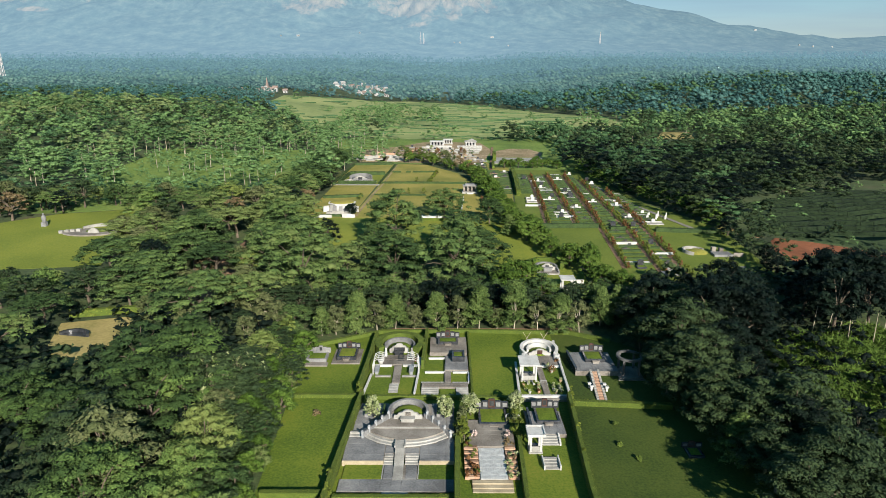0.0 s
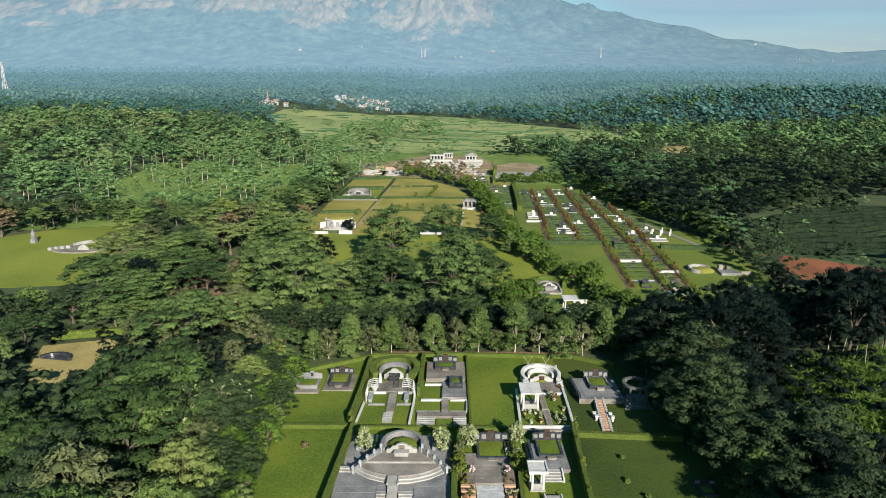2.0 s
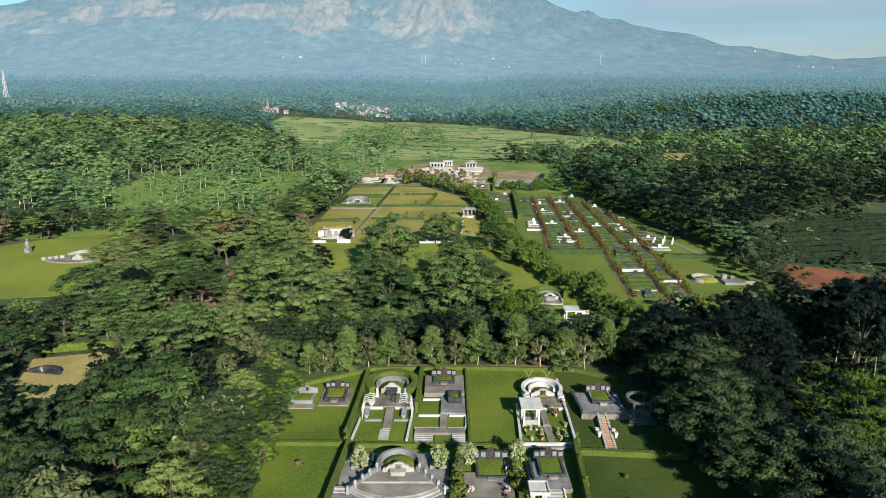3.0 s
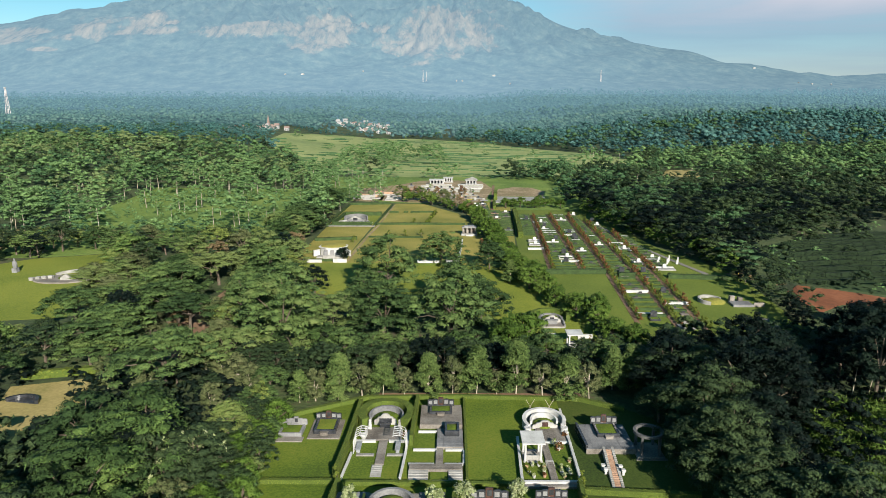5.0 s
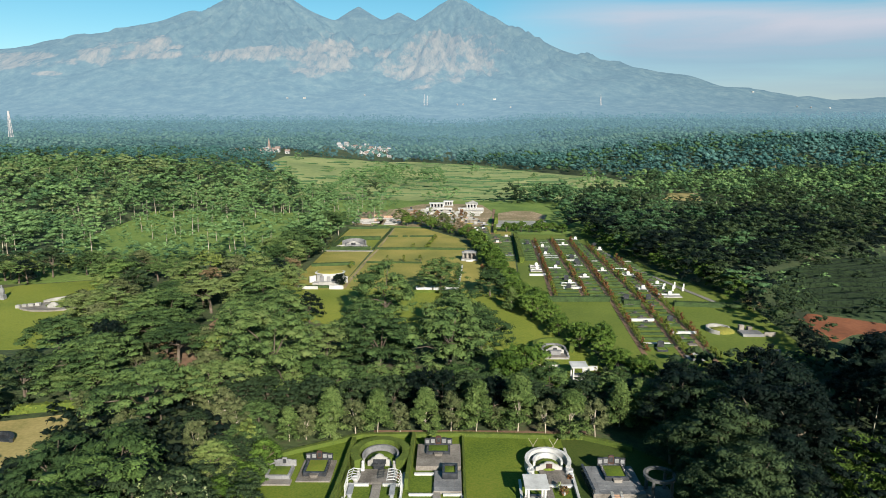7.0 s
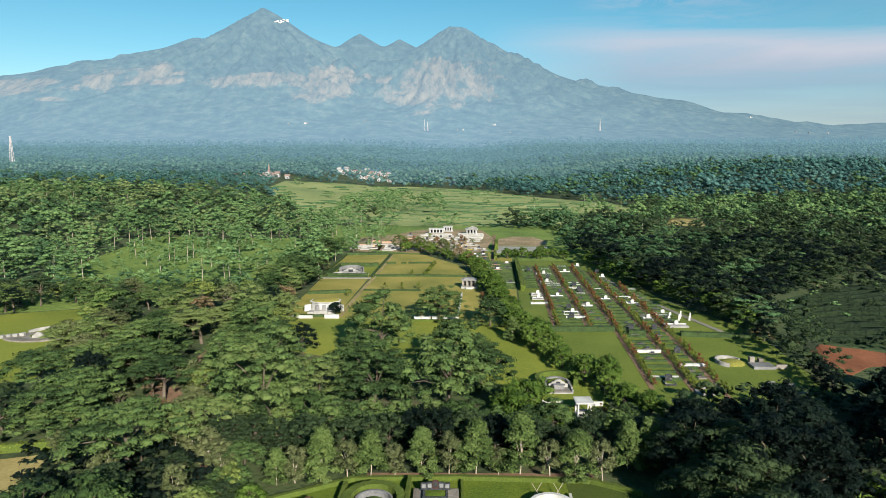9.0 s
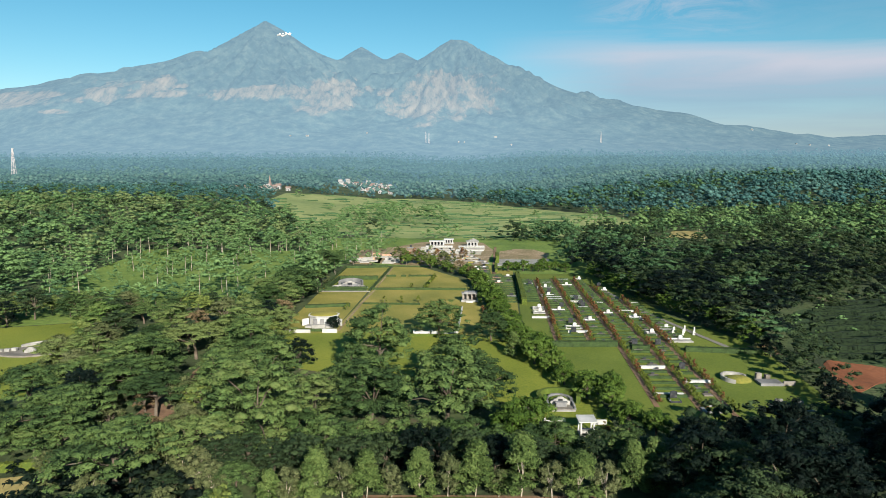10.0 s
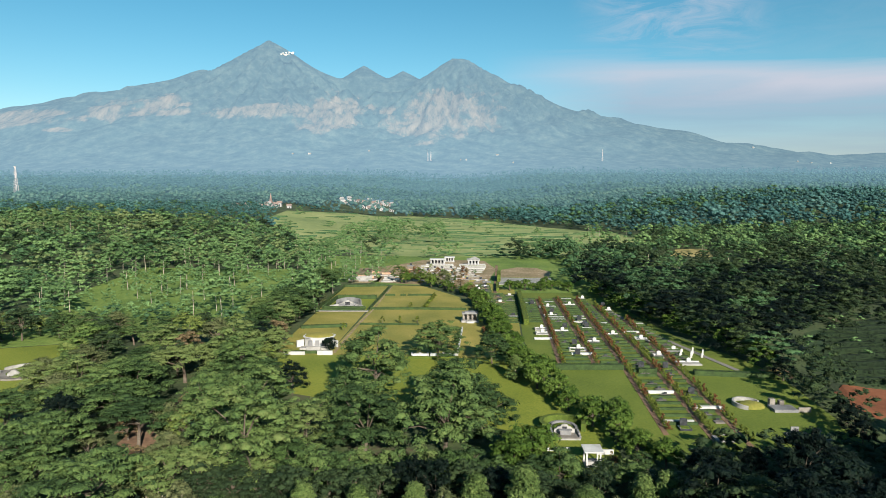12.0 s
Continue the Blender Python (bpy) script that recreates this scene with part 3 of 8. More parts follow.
# open places between the trees
OPEN = {
    "near": [(-19.5, 20), (-18.6, 52), (-19.6, 70), (-21.2, 84), (-10, 90.8), (20, 90.2), (25.5, 85), (31, 70), (31.5, 20)],
    "middle": [(-29, 137), (14, 119), (15, 105), (25, 105), (25, 130), (17, 152), (13, 157), (-7, 156.4), (-8, 158.3), (-35, 158.3), (-32, 150)],
    "upper": [(-24.2, 158.4), (-8, 158.4), (-7, 156.5), (12.8, 157.1), (8.5, 205), (4, 230), (-8, 252), (-19, 254)],
    "upper_left": [(-36, 158.4), (-24.3, 158.4), (-20.5, 253), (-36, 252)],
    "columbarium": [(18, 172), (23, 238), (48, 238), (54, 175), (62, 152), (63, 143), (61.5, 117), (30, 112), (25, 130), (18.5, 152)],
    "strip": [(10.2, 206), (17.9, 176), (22.9, 244), (14, 262), (6, 236)],
    "monument": [(-80, 168), (-98, 162), (-118, 142), (-112, 118), (-88, 119), (-68, 122), (-73, 144)],
    "sand": [(-60, 94), (-50, 97), (-47.5, 88), (-48.5, 80), (-52, 79), (-57, 85)],
    "red_earth": [(67, 136), (68.5, 125), (72, 127.5), (79, 128), (88, 126.5), (104, 121), (118, 122), (106, 131), (93, 135), (79, 138.5), (72, 140.5)],
    "terraces": [(71, 151), (74, 143), (80, 139.5), (94, 138), (112, 140), (146, 178), (130, 206), (112, 204), (86, 180)],
    "terrace_garden": [(-27, 263), (-14, 257), (4, 254), (14, 256), (20.5, 300), (17, 331), (2, 335), (-12, 333), (-24, 312)],
    "red_yard": [(20, 275), (39, 274.5), (42, 290), (38, 304), (30, 306), (22.6, 298)],
    "earth_path": [(-46.5, 104), (-39, 104.5), (-38, 112), (-38.2, 120), (-40, 134), (-40.5, 147), (-43.8, 147), (-45, 133), (-46.5, 120)],
    "earth_bank": [(-29, 90), (-24.5, 91.5), (-25, 94.5), (-30, 95)],
    "earth_walk": [(-9, 91.3), (18, 91.2), (18, 92.3), (-9, 92.3)],
    "hill_meadow": [(-118, 205), (-90, 196), (-50, 196), (-42, 262), (-60, 300), (-125, 292)],
    "hill_meadow_b": [(-41.5, 262), (-25, 262), (-26, 352), (-70, 352), (-60, 300.5)],
    "village_a": [(-250, 705), (-160, 690), (-155, 790), (-245, 815)],
    "village_b": [(-150, 782), (-62, 782), (-88, 1210), (-208, 1210)],
    "dry_field": [(110.9, 351.9), (132.0, 351.1), (143.2, 387.6), (126.2, 388.6)],
    "rice": [(-165, 690), (-150, 560), (-115, 470), (-82, 384), (-20, 350), (30, 350), (80, 362), (130, 420), (120, 500), (66, 610), (30, 700), (-40, 780), (-110, 770)],
}

# ---- trees ----
def blades(rng, c, nrm, size, stretch=1.5, tri=False):
    """Leaf sprays: rhombs at c, facing nrm, as arrays of verts and faces."""
    n = len(c)
    nrm = nrm / np.linalg.norm(nrm, axis=1, keepdims=True)
    t = np.cross(nrm, rng.normal(size=(n, 3)))
    t /= np.linalg.norm(t, axis=1, keepdims=True) + 1e-6
    b = np.cross(nrm, t)
    s = (size * rng.uniform(0.65, 1.35, n))[:, None]
    sag = np.array([0, 0, -0.18]) * s
    if tri:
        v = np.stack([c - t * s * stretch * 0.5 + b * s * 0.3, c - b * s * 0.5, c + t * s * stretch * 0.55 + b * s * 0.2 + sag], 1)
        return v.reshape(-1, 3), np.arange(3 * n).reshape(n, 3)
    v = np.stack([c - t * s * stretch * 0.5 + sag, c + b * s * 0.42, c + t * s * stretch * 0.5 + sag, c - b * s * 0.42], 1)
    return v.reshape(-1, 3), np.arange(4 * n).reshape(n, 4)


def ball(few=False):
    bm = bmesh.new()
    if few:
        bmesh.ops.create_cone(bm, cap_ends=False, segments=4, radius1=1.0, radius2=0.0, depth=1.0)
        bmesh.ops.translate(bm, vec=(0, 0, 0.5), verts=bm.verts)
        low = bm.verts.new((0, 0, -1))
        rim = sorted((q for q in bm.verts if abs(q.co.z) < 0.1), key=lambda q: math.atan2(q.co.y, q.co.x))
        for i in range(4):
            bm.faces.new((rim[(i + 1) % 4], rim[i], low))
        bm.verts.index_update()
    else:
        bmesh.ops.create_icosphere(bm, subdivisions=1, radius=1.0)
    v, f = np.array([q.co[:] for q in bm.verts]), np.array([[q.index for q in p.verts] for p in bm.faces])
    bm.free()
    return v, f


LUMP, FAR_LUMP = ball(), ball(True)


def clump_bodies(rng, cc, cr, flat, lump):
    """The dense heart of every clump: an uneven flattened lump."""
    (bv, bf), n = lump, len(cc)
    k = len(bv)
    a = rng.uniform(0, 2 * np.pi, (n, 1))
    v = bv[None] * rng.uniform(0.72, 1.18, (n, k, 1))
    x, y = v[..., 0] * np.cos(a) - v[..., 1] * np.sin(a), v[..., 0] * np.sin(a) + v[..., 1] * np.cos(a)
    v = np.stack([x, y, v[..., 2] * flat], -1) * cr[:, None, None] + cc[:, None, :]
    return v.reshape(-1, 3), (bf[None] + (np.arange(n) * k)[:, None, None]).reshape(-1, 3)


def crown(rng, height, radius, base, clumps, per, leaf, shape="dome", flat=0.45, clump=0.24, tri=False, body=0.62, lump=LUMP):
    """Verts and faces of a crown made of many sprays gathered in clumps; also the clumps' centres."""
    a = rng.uniform(0, 2 * np.pi, clumps)
    if shape == "dome":        # wide, in layers
        r = radius * np.sqrt((np.arange(clumps) + rng.uniform(0, 1, clumps)) / clumps) * 0.92
        a = np.arange(clumps) * 2.39996 + rng.uniform(-0.5, 0.5, clumps)
        top = base + (height - base) * np.maximum(0, 1 - (r / radius) ** 2.2) ** 0.6
        z = base + (top - base) * np.where(rng.uniform(size=clumps) < 0.65, rng.uniform(0.78, 1.0, clumps), rng.uniform(0.15, 0.8, clumps))
    elif shape == "umbrella":  # wide and flat on top, limbs showing below
        r = radius * np.sqrt((np.arange(clumps) + rng.uniform(0, 1, clumps)) / clumps) * 0.95
        a = np.arange(clumps) * 2.39996 + rng.uniform(-0.5, 0.5, clumps)
        top = base + (height - base) * np.maximum(0, 1 - (r / radius) ** 3.2) ** 0.55
        z = base + (top - base) * rng.uniform(0.72, 1.0, clumps)
    elif shape == "cone":      # tiers that narrow upwards
        u = rng.uniform(0, 1, clumps) ** 0.8
        z = base + (height - base) * u
        r = radius * (1 - u) ** 0.75 * np.sqrt(rng.uniform(0.25, 1, clumps)) + 0.05
    else:                      # upright egg
        u = rng.uniform(0.04, 0.97, clumps)
        z = base + (height - base) * u
        r = radius * np.sqrt(np.maximum(0.02, 1 - (2 * u - 0.85) ** 2 / 1.4)) * np.sqrt(rng.uniform(0.2, 1, clumps)) * 0.85
    wob = 1 + 0.16 * np.sin(a * 2 + rng.uniform(0, 6)) + 0.1 * np.sin(a * 5 + rng.uniform(0, 6))
    cc = np.stack([r * wob * np.cos(a), r * wob * np.sin(a), z], 1)
    cr = radius * clump * rng.uniform(0.65, 1.35, clumps)
    d = rng.normal(size=(clumps, per, 3))
    d /= np.linalg.norm(d, axis=2, keepdims=True)
    d[:, :, 2] = np.where(rng.uniform(size=(clumps, per)) < 0.75, np.abs(d[:, :, 2]), d[:, :, 2])
    rad = rng.uniform(0.7, 1.12, (clumps, per, 1)) * cr[:, None, None]
    p = cc[:, None, :] + d * rad * np.array([1.0, 1.0, flat])
    nrm = d * np.array([0.9, 0.9, 1.3]) + rng.normal(size=d.shape) * 0.34 + np.array([0, 0, 0.6])
    v, f = blades(rng, p.reshape(-1, 3), nrm.reshape(-1, 3), leaf, 1.5, tri)
    if tri and body:
        bv, bf = clump_bodies(rng, cc, cr * body, flat, lump)
        v, f = np.concatenate([v, bv]), np.concatenate([f, bf + len(v)])
    return v, f, cc


def trunk_bm(rng, height, base, cc, girth, limbs=9):
    bm = bmesh.new()
    lean = rng.normal(0, 0.03, 2) * height
    top = Vector((lean[0], lean[1], base + (height - base) * 0.45))
    tube(bm, [(0, 0, -0.4), (lean[0] * 0.2, lean[1] * 0.2, base * 0.5), top * 0.72, top], [girth * 1.25, girth, girth * 0.7, girth * 0.35], 7)
    for c in cc[rng.choice(len(cc), min(limbs, len(cc)), replace=False)]:
        s = rng.uniform(0.45, 0.85)
        p0 = top * s
        p2 = Vector([float(q) for q in c])
        mid = p0.lerp(p2, 0.55) + Vector((0, 0, 0.06 * height))
        tube(bm, [p0, mid, p2], [girth * 0.45, girth * 0.28, girth * 0.08], 5)
    return bm


def tree_kind(name, seed, height, radius, base, clumps, per, leaf, mat, label, category="tree", shape="dome", flat=0.45, clump=0.24, bark="bark", girth=0.24, group=""):
    """One tree, trunk and crown, off the scene's edge of use: copies are placed from it."""
    rng = np.random.default_rng(seed)
    v, f, cc = crown(rng, height, radius, base, clumps, per, leaf, shape, flat, clump, True)
    bm = trunk_bm(rng, height, base, cc, girth)
    root = thing(name, 0, 0, 0, label, category, group)
    part("trunk", bm, M[bark], root)
    cr = new("crown", mesh_of("crown", v, f, M[mat], True))
    cr.parent = root
    return root


class Grove:
    """Kinds that take turns; the first use of a kind moves the original, later ones copy it."""
    def __init__(self, kinds):
        self.kinds, self.used = kinds, set()

    def put(self, rng, x, y, size=1.0, which=None):
        k = int(rng.integers(len(self.kinds))) if which is None else which % len(self.kinds)
        ob = self.kinds[k]
        m = Matrix.LocRotScale((x, y, float(lie(x, y))), Euler((rng.normal(0, 0.025), rng.normal(0, 0.025), rng.uniform(0, 6.28))), None)
        if k in self.used:
            ob = copy_thing(ob, m)
        else:
            self.used.add(k)
            ob.matrix_basis = m
        sc = size * rng.uniform(0.9, 1.1)
        ob.scale = (sc, sc, sc * rng.uniform(0.9, 1.12))
        return ob


def sow(rng, x0, x1, y0, y1, step, keep=1.0, closed=(), poly=None, jitter=0.42):
    """Places on an uneven lattice outside the open places."""
    xs, ys = np.meshgrid(np.arange(x0, x1, step), np.arange(y0, y1, step * 0.87))
    xs = xs + (np.arange(len(ys)) % 2)[:, None] * step / 2
    p = np.stack([xs.ravel(), ys.ravel()], 1) + rng.uniform(-jitter, jitter, (xs.size, 2)) * step
    ok = rng.uniform(size=len(p)) < keep
    if poly:
        ok &= inside(p[:, 0], p[:, 1], poly)
    for name in closed:
        ok &= ~inside(p[:, 0], p[:, 1], OPEN[name])
    return p[ok]


def wood(name, rng, places, kinds, sizes, mat, label, ground=lie):
    """Woods that nobody could count, in one mesh: sprays of leaves for every tree."""
    if not len(places):
        return None
    vs, fs, n = [], [], 0
    pick = rng.integers(len(kinds), size=len(places))
    for k, (v, f) in enumerate(kinds):
        q = places[pick == k]
        if not len(q):
            continue
        a, s = rng.uniform(0, 6.28, len(q)), rng.uniform(*sizes, len(q))
        c, sn = np.cos(a) * s, np.sin(a) * s
        x = v[None, :, 0] * c[:, None] - v[None, :, 1] * sn[:, None] + q[:, 0, None]
        y = v[None, :, 0] * sn[:, None] + v[None, :, 1] * c[:, None] + q[:, 1, None]
        z = v[None, :, 2] * (s * rng.uniform(0.85, 1.2, len(q)))[:, None] + ground(q[:, 0], q[:, 1])[:, None]
        vs.append(np.stack([x, y, z], -1).reshape(-1, 3))
        fs.append((f[None] + (np.arange(len(q)) * len(v))[:, None, None] + n).reshape(-1, f.shape[1]))
        n += len(q) * len(v)
    return tagged(new(name, mesh_of(name, np.concatenate(vs), np.concatenate(fs), mat, True)), label, "woods", "", "stuff")


def stem_box(h, w, lean=0.0):
    v = np.array([[sx * w, sy * w, z] for z in (-0.5, h) for sx, sy in ((-1, -1), (1, -1), (1, 1), (-1, 1))], float)
    v[4:, :2] *= 0.5
    v[4:, 0] += lean
    f = np.array([[0, 1, 5, 4], [1, 2, 6, 5], [2, 3, 7, 6], [3, 0, 4, 7]])
    return v, f


def low_kind(seed, height, radius, base, clumps, per, leaf, shape="dome", flat=0.5, clump=0.33, body=0.9):
    return crown(np.random.default_rng(seed), height, radius, base, clumps, per, leaf, shape, flat, clump, True, body, FAR_LUMP)[:2]


rng = np.random.default_rng(7)
BIG = Grove([tree_kind("rain_tree", 20 + i, 11.0, 6.3, 0.8, 96, 54, 0.3, "leaf_mid", "tall spreading tree with layered dark green feathery foliage", clump=0.2, flat=0.42, girth=0.3) for i in range(4)])
NEAR = Grove([tree_kind("broadleaf_tree", 30 + i, 7.8, 4.2, 1.2, 68, 76, 0.2, "leaf", "broad green tree with fine layered foliage", clump=0.24, flat=0.26) for i in range(2)]
             + [tree_kind("shade_tree", 33 + i, 7.8, 4.2, 0.9, 68, 76, 0.2, "leaf_deep", "deep green tree with fine layered foliage", clump=0.23, flat=0.36) for i in range(2)])
MID = Grove([tree_kind("broadleaf_tree", 40 + i, 7.6, 4.2, 0.7, 56, 50, 0.27, "leaf_mid", "broad green tree with layered leafy crown", clump=0.24, flat=0.3) for i in range(3)]
            + [tree_kind("broadleaf_tree", 47, 7.2, 3.9, 1.2, 52, 36, 0.3, "leaf", "light green tree with dense leafy crown", clump=0.25, flat=0.45)])
UMB = Grove([tree_kind("umbrella_tree", 43 + i, 7.4, 6.4, 3.0, 84, 52, 0.27, "leaf_mid", "flat-topped green tree with wide feathery layers", shape="umbrella", clump=0.19, flat=0.26, girth=0.3) for i in range(3)])
ODD = Grove([tree_kind("olive_broadleaf_tree", 50, 6.6, 3.4, 1.5, 46, 34, 0.3, "leaf_olive", "broad grey-olive tree in the wood", clump=0.26),
             tree_kind("yellow_tree", 51, 7.2, 3.6, 1.8, 44, 34, 0.3, "leaf_yellow", "yellow-green tree with thin layered crown", clump=0.24, flat=0.35),
             tree_kind("brown_tree", 52, 6.0, 3.0, 1.6, 34, 34, 0.28, "leaf_brown", "sparse brown-leaved tree with visible limbs", clump=0.22, flat=0.4)])
DEEP = Grove([tree_kind("shade_tree", 55 + i, 7.8, 4.2, 0.9, 56, 34, 0.3, "leaf_deep", "deep green tree with layered leafy crown", clump=0.23, flat=0.42) for i in range(3)])
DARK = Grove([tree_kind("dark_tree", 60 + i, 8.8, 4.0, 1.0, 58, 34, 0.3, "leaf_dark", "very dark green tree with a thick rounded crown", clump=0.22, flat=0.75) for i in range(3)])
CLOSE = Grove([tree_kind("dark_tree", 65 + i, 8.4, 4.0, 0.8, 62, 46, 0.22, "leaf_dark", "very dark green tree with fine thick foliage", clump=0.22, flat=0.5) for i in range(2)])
ROWG = Grove([tree_kind("young_tree", 70 + i, 5.3, 2.2, 0.6, 84, 56, 0.2, "leaf_lime", "young light green tree in tiers on a thin pale stem", shape="cone", clump=0.3, flat=0.42, bark="pale_bark", girth=0.065, group="trees along the walk") for i in range(3)])
ROWO = Grove([tree_kind("olive_tree", 75 + i, 4.8, 1.6, 0.7, 44, 44, 0.17, "leaf_olive", "slender grey-olive tree with an upright crown", shape="egg", clump=0.3, flat=0.8, bark="pale_bark", girth=0.08, group="trees along the walk") for i in range(2)])
ROUND = Grove([tree_kind("bright_tree", 80 + i, 4.6, 2.6, 0.6, 46, 36, 0.26, "leaf_bright", "dense bright green tree in a close line beside the lawn", clump=0.26, flat=0.75, group="line of bright trees") for i in range(3)])
LUSH = Grove([tree_kind("leafy_bush", 85 + i, 3.6, 2.2, 0.2, 44, 40, 0.2, "leaf_bright", "big bright green bush at the lawn's edge", clump=0.28, flat=0.7, group="bushes at the lawn's edge") for i in range(2)])

# the row along the earth walk
for i, (x, y) in enumerate(((-19.1, 88.9), (-17.1, 89.4), (-14.2, 89.8), (-11.2, 90.7), (-8.5, 91.0), (-5.6, 91.3), (-2.2, 91.6), (0.8, 91.6), (4.0, 91.7), (6.7, 91.6), (9.3, 91.7), (12.8, 91.2), (15.9, 90.6), (18.8, 90.0))):
    (ROWO if i % 2 else ROWG).put(rng, x, y + 0.4, (0.8, 1.0, 1.05, 1.1, 1.0, 0.95, 1.1, 1.0, 1.15, 0.75, 1.35, 1.0, 1.1, 0.9)[i])
for x, y, s in ((-25.5, 89.6, 1.0), (-28.2, 93.2, 1.1), (-31.5, 95.8, 1.05), (-23.8, 87.2, 0.85), (-35, 99.5, 1.0), (-37.8, 86.5, 1.1), (-28.5, 83.8, 1.15), (-46.3, 93.5, 1.0)):
    ROWO.put(rng, x, y, s)
# the tall cluster in the middle
for x, y, s in ((-10.5, 111.5, 1.05), (-11.5, 134, 1.0), (0.6, 112.5, 1.0), (6.0, 118, 0.78), (2.0, 125, 0.95), (-25.4, 105.5, 1.05), (-18.6, 112.5, 0.85), (-33, 116, 0.95), (-28, 121.5, 0.85), (-13.5, 121.5, 0.9), (-35, 136, 0.8), (-49.5, 127, 1.0), (-1.1, 156.0, 0.82), (9.7, 153.0, 0.68), (-38.5, 146, 0.95)):
    BIG.put(rng, x, y, s)
for x, y, s in ((-37.7, 92.0, 0.95), (-31.5, 98.5, 0.8), (-42.6, 113.6, 0.95), (-35.8, 127.5, 0.8), (-51.9, 105, 1.0), (-57, 121, 1.0), (-53, 133, 1.0), (-62.7, 116, 1.0), (-47, 141, 0.95), (-42, 160, 0.9), (-43, 170, 0.9), (-40.5, 180, 0.9), (-41, 190, 0.9), (-41.5, 200, 0.95), (-41, 211, 0.95), (-42, 222, 0.95), (-40.5, 233, 0.95), (-41, 244, 0.95)):
    UMB.put(rng, x, y, s)
ROUND.put(rng, 12.2, 107.2, 1.5)
ROUND.put(rng, 9.4, 104.8, 1.25)
ROUND.put(rng, 14.4, 103.6, 1.0)
for x in np.arange(-30, 24.5, 3.3):
    if x < 13:
        (DARK if rng.uniform() < 0.4 else DEEP).put(rng, x + rng.uniform(-1, 1), 97.6 + rng.uniform(-1.0, 1.0), rng.uniform(0.6, 0.72))
        MID.put(rng, x + 1.7 + rng.uniform(-1, 1), 102.4 + rng.uniform(-1.2, 1.2), rng.uniform(0.6, 0.76))
    else:
        DEEP.put(rng, x + rng.uniform(-1, 1), 97.4 + rng.uniform(-1.2, 1.2), rng.uniform(0.45, 0.55))
for x, y, s in ((-28.5, 95.5, 1.2), (-31.5, 97, 1.3), (-33.5, 101, 1.2), (-30.5, 103, 1.4), (-27.5, 100, 1.5), (-29, 107.5, 1.5), (-33, 108.5, 1.2), (-34.5, 112, 1.3)):
    DEEP.put(rng, x, y, s * 0.36, int(y))
ROWG.put(rng, 13.4, 143, 0.85)
for x, y, s in ((-36.5, 165, 0.9), (-38.5, 172, 0.8), (-37.5, 215, 0.8), (-38.5, 200, 0.7)):
    ODD.put(rng, x, y, s, 2 if y < 170 else 0)
ODD.put(rng, -36.5, 105.5, 0.6, 0)
for x, y, s, k in ((-36.1, 114, 0.85, 1), (-36.7, 100, 0.8, 0), (-34.7, 105.5, 0.8, 0), (-41, 110, 0.42, 2), (-45.5, 116.5, 0.55, 2), (-38.5, 115, 0.85, 0), (-47, 109, 0.6, 0), (-36.5, 100.5, 0.6, 0)):
    ODD.put(rng, x, y, s, k)
# the bright line along the columbarium
for i in range(38):
    y = 228 - 119.5 * (i / 37) ** 0.85
    x = float(np.interp(y, (109, 116.5, 123, 130.5, 137, 148.6, 160, 190, 226), (28.6, 26.4, 23.6, 20.6, 18.6, 16.2, 14.4, 12.0, 9.6))) + (0.8 if i % 2 else -0.8)
    ROUND.put(rng, x + rng.uniform(-0.6, 0.6), y + rng.uniform(-1, 1), rng.uniform(0.72, 1.0))
# bushes under the terraced garden
for i in range(16):
    u = i / 15
    (ROUND if i % 3 else ODD).put(rng, -16 + 25 * u + rng.uniform(-1, 1), 262 - 34 * u ** 1.5 + rng.uniform(-3, 4), rng.uniform(0.6, 0.9))
# the edge of the left lawn
for i in range(30):
    (LUSH if i % 3 == 1 else MID if i % 3 else DEEP).put(rng, -19.3 - 0.03 * i - rng.uniform(0, 1.2), 45 + i * 1.35, rng.uniform(0.5, 1.0) * (0.9 if i % 3 == 1 else 0.42))
    (LUSH if i % 4 == 2 else DEEP).put(rng, -21.8 - 0.03 * i - rng.uniform(0, 1.4), 45.5 + i * 1.35, rng.uniform(0.6, 0.9) * (1.0 if i % 4 == 2 else 0.5))
    if i % 2:
        NEAR.put(rng, -23.9 - 0.03 * i - rng.uniform(0, 1.5), 45.6 + i * 1.35, rng.uniform(0.42, 0.6), i // 2)
for x, y, s in ((-71.5, 149, 0.9), (-70, 157, 0.85), (-73.5, 164, 0.8), (-76, 171, 0.8), (-68.5, 141, 0.85), (-66.5, 133, 0.8), (-88, 173, 0.8), (-96, 170, 0.85), (-105, 166, 0.9), (-112, 160, 0.9)):
    (MID if int(y) % 2 else DEEP).put(rng, x, y, s)
# a dark tree with pale flower heads
for x, y, s in ((-25.5, 69.9, 1.0), (-28.3, 67.7, 0.8)):
    ob = DEEP.put(rng, x, y, s, 1)
    heads = rng.uniform(-1, 1, (34, 3)) * np.array([3.0, 3.0, 0.6])
    heads[:, 2] += 6.7 - 0.24 * (heads[:, 0] ** 2 + heads[:, 1] ** 2)
    p = (heads[:, None, :] + rng.normal(0, 0.16, (34, 9, 3))).reshape(-1, 3)
    v, f = blades(rng, p, rng.normal(0, 0.5, p.shape) + np.array([0, -0.3, 1.0]), 0.22)
    fl = new("blossoms", mesh_of("blossoms", v, f, M["leaf_pale"]))
    fl.parent = ob
    tagged(fl, "pale yellow flower heads")
    tagged(ob, "dark green tree with pale yellow flower heads")
# the wood beside the plots
closed = list(OPEN)
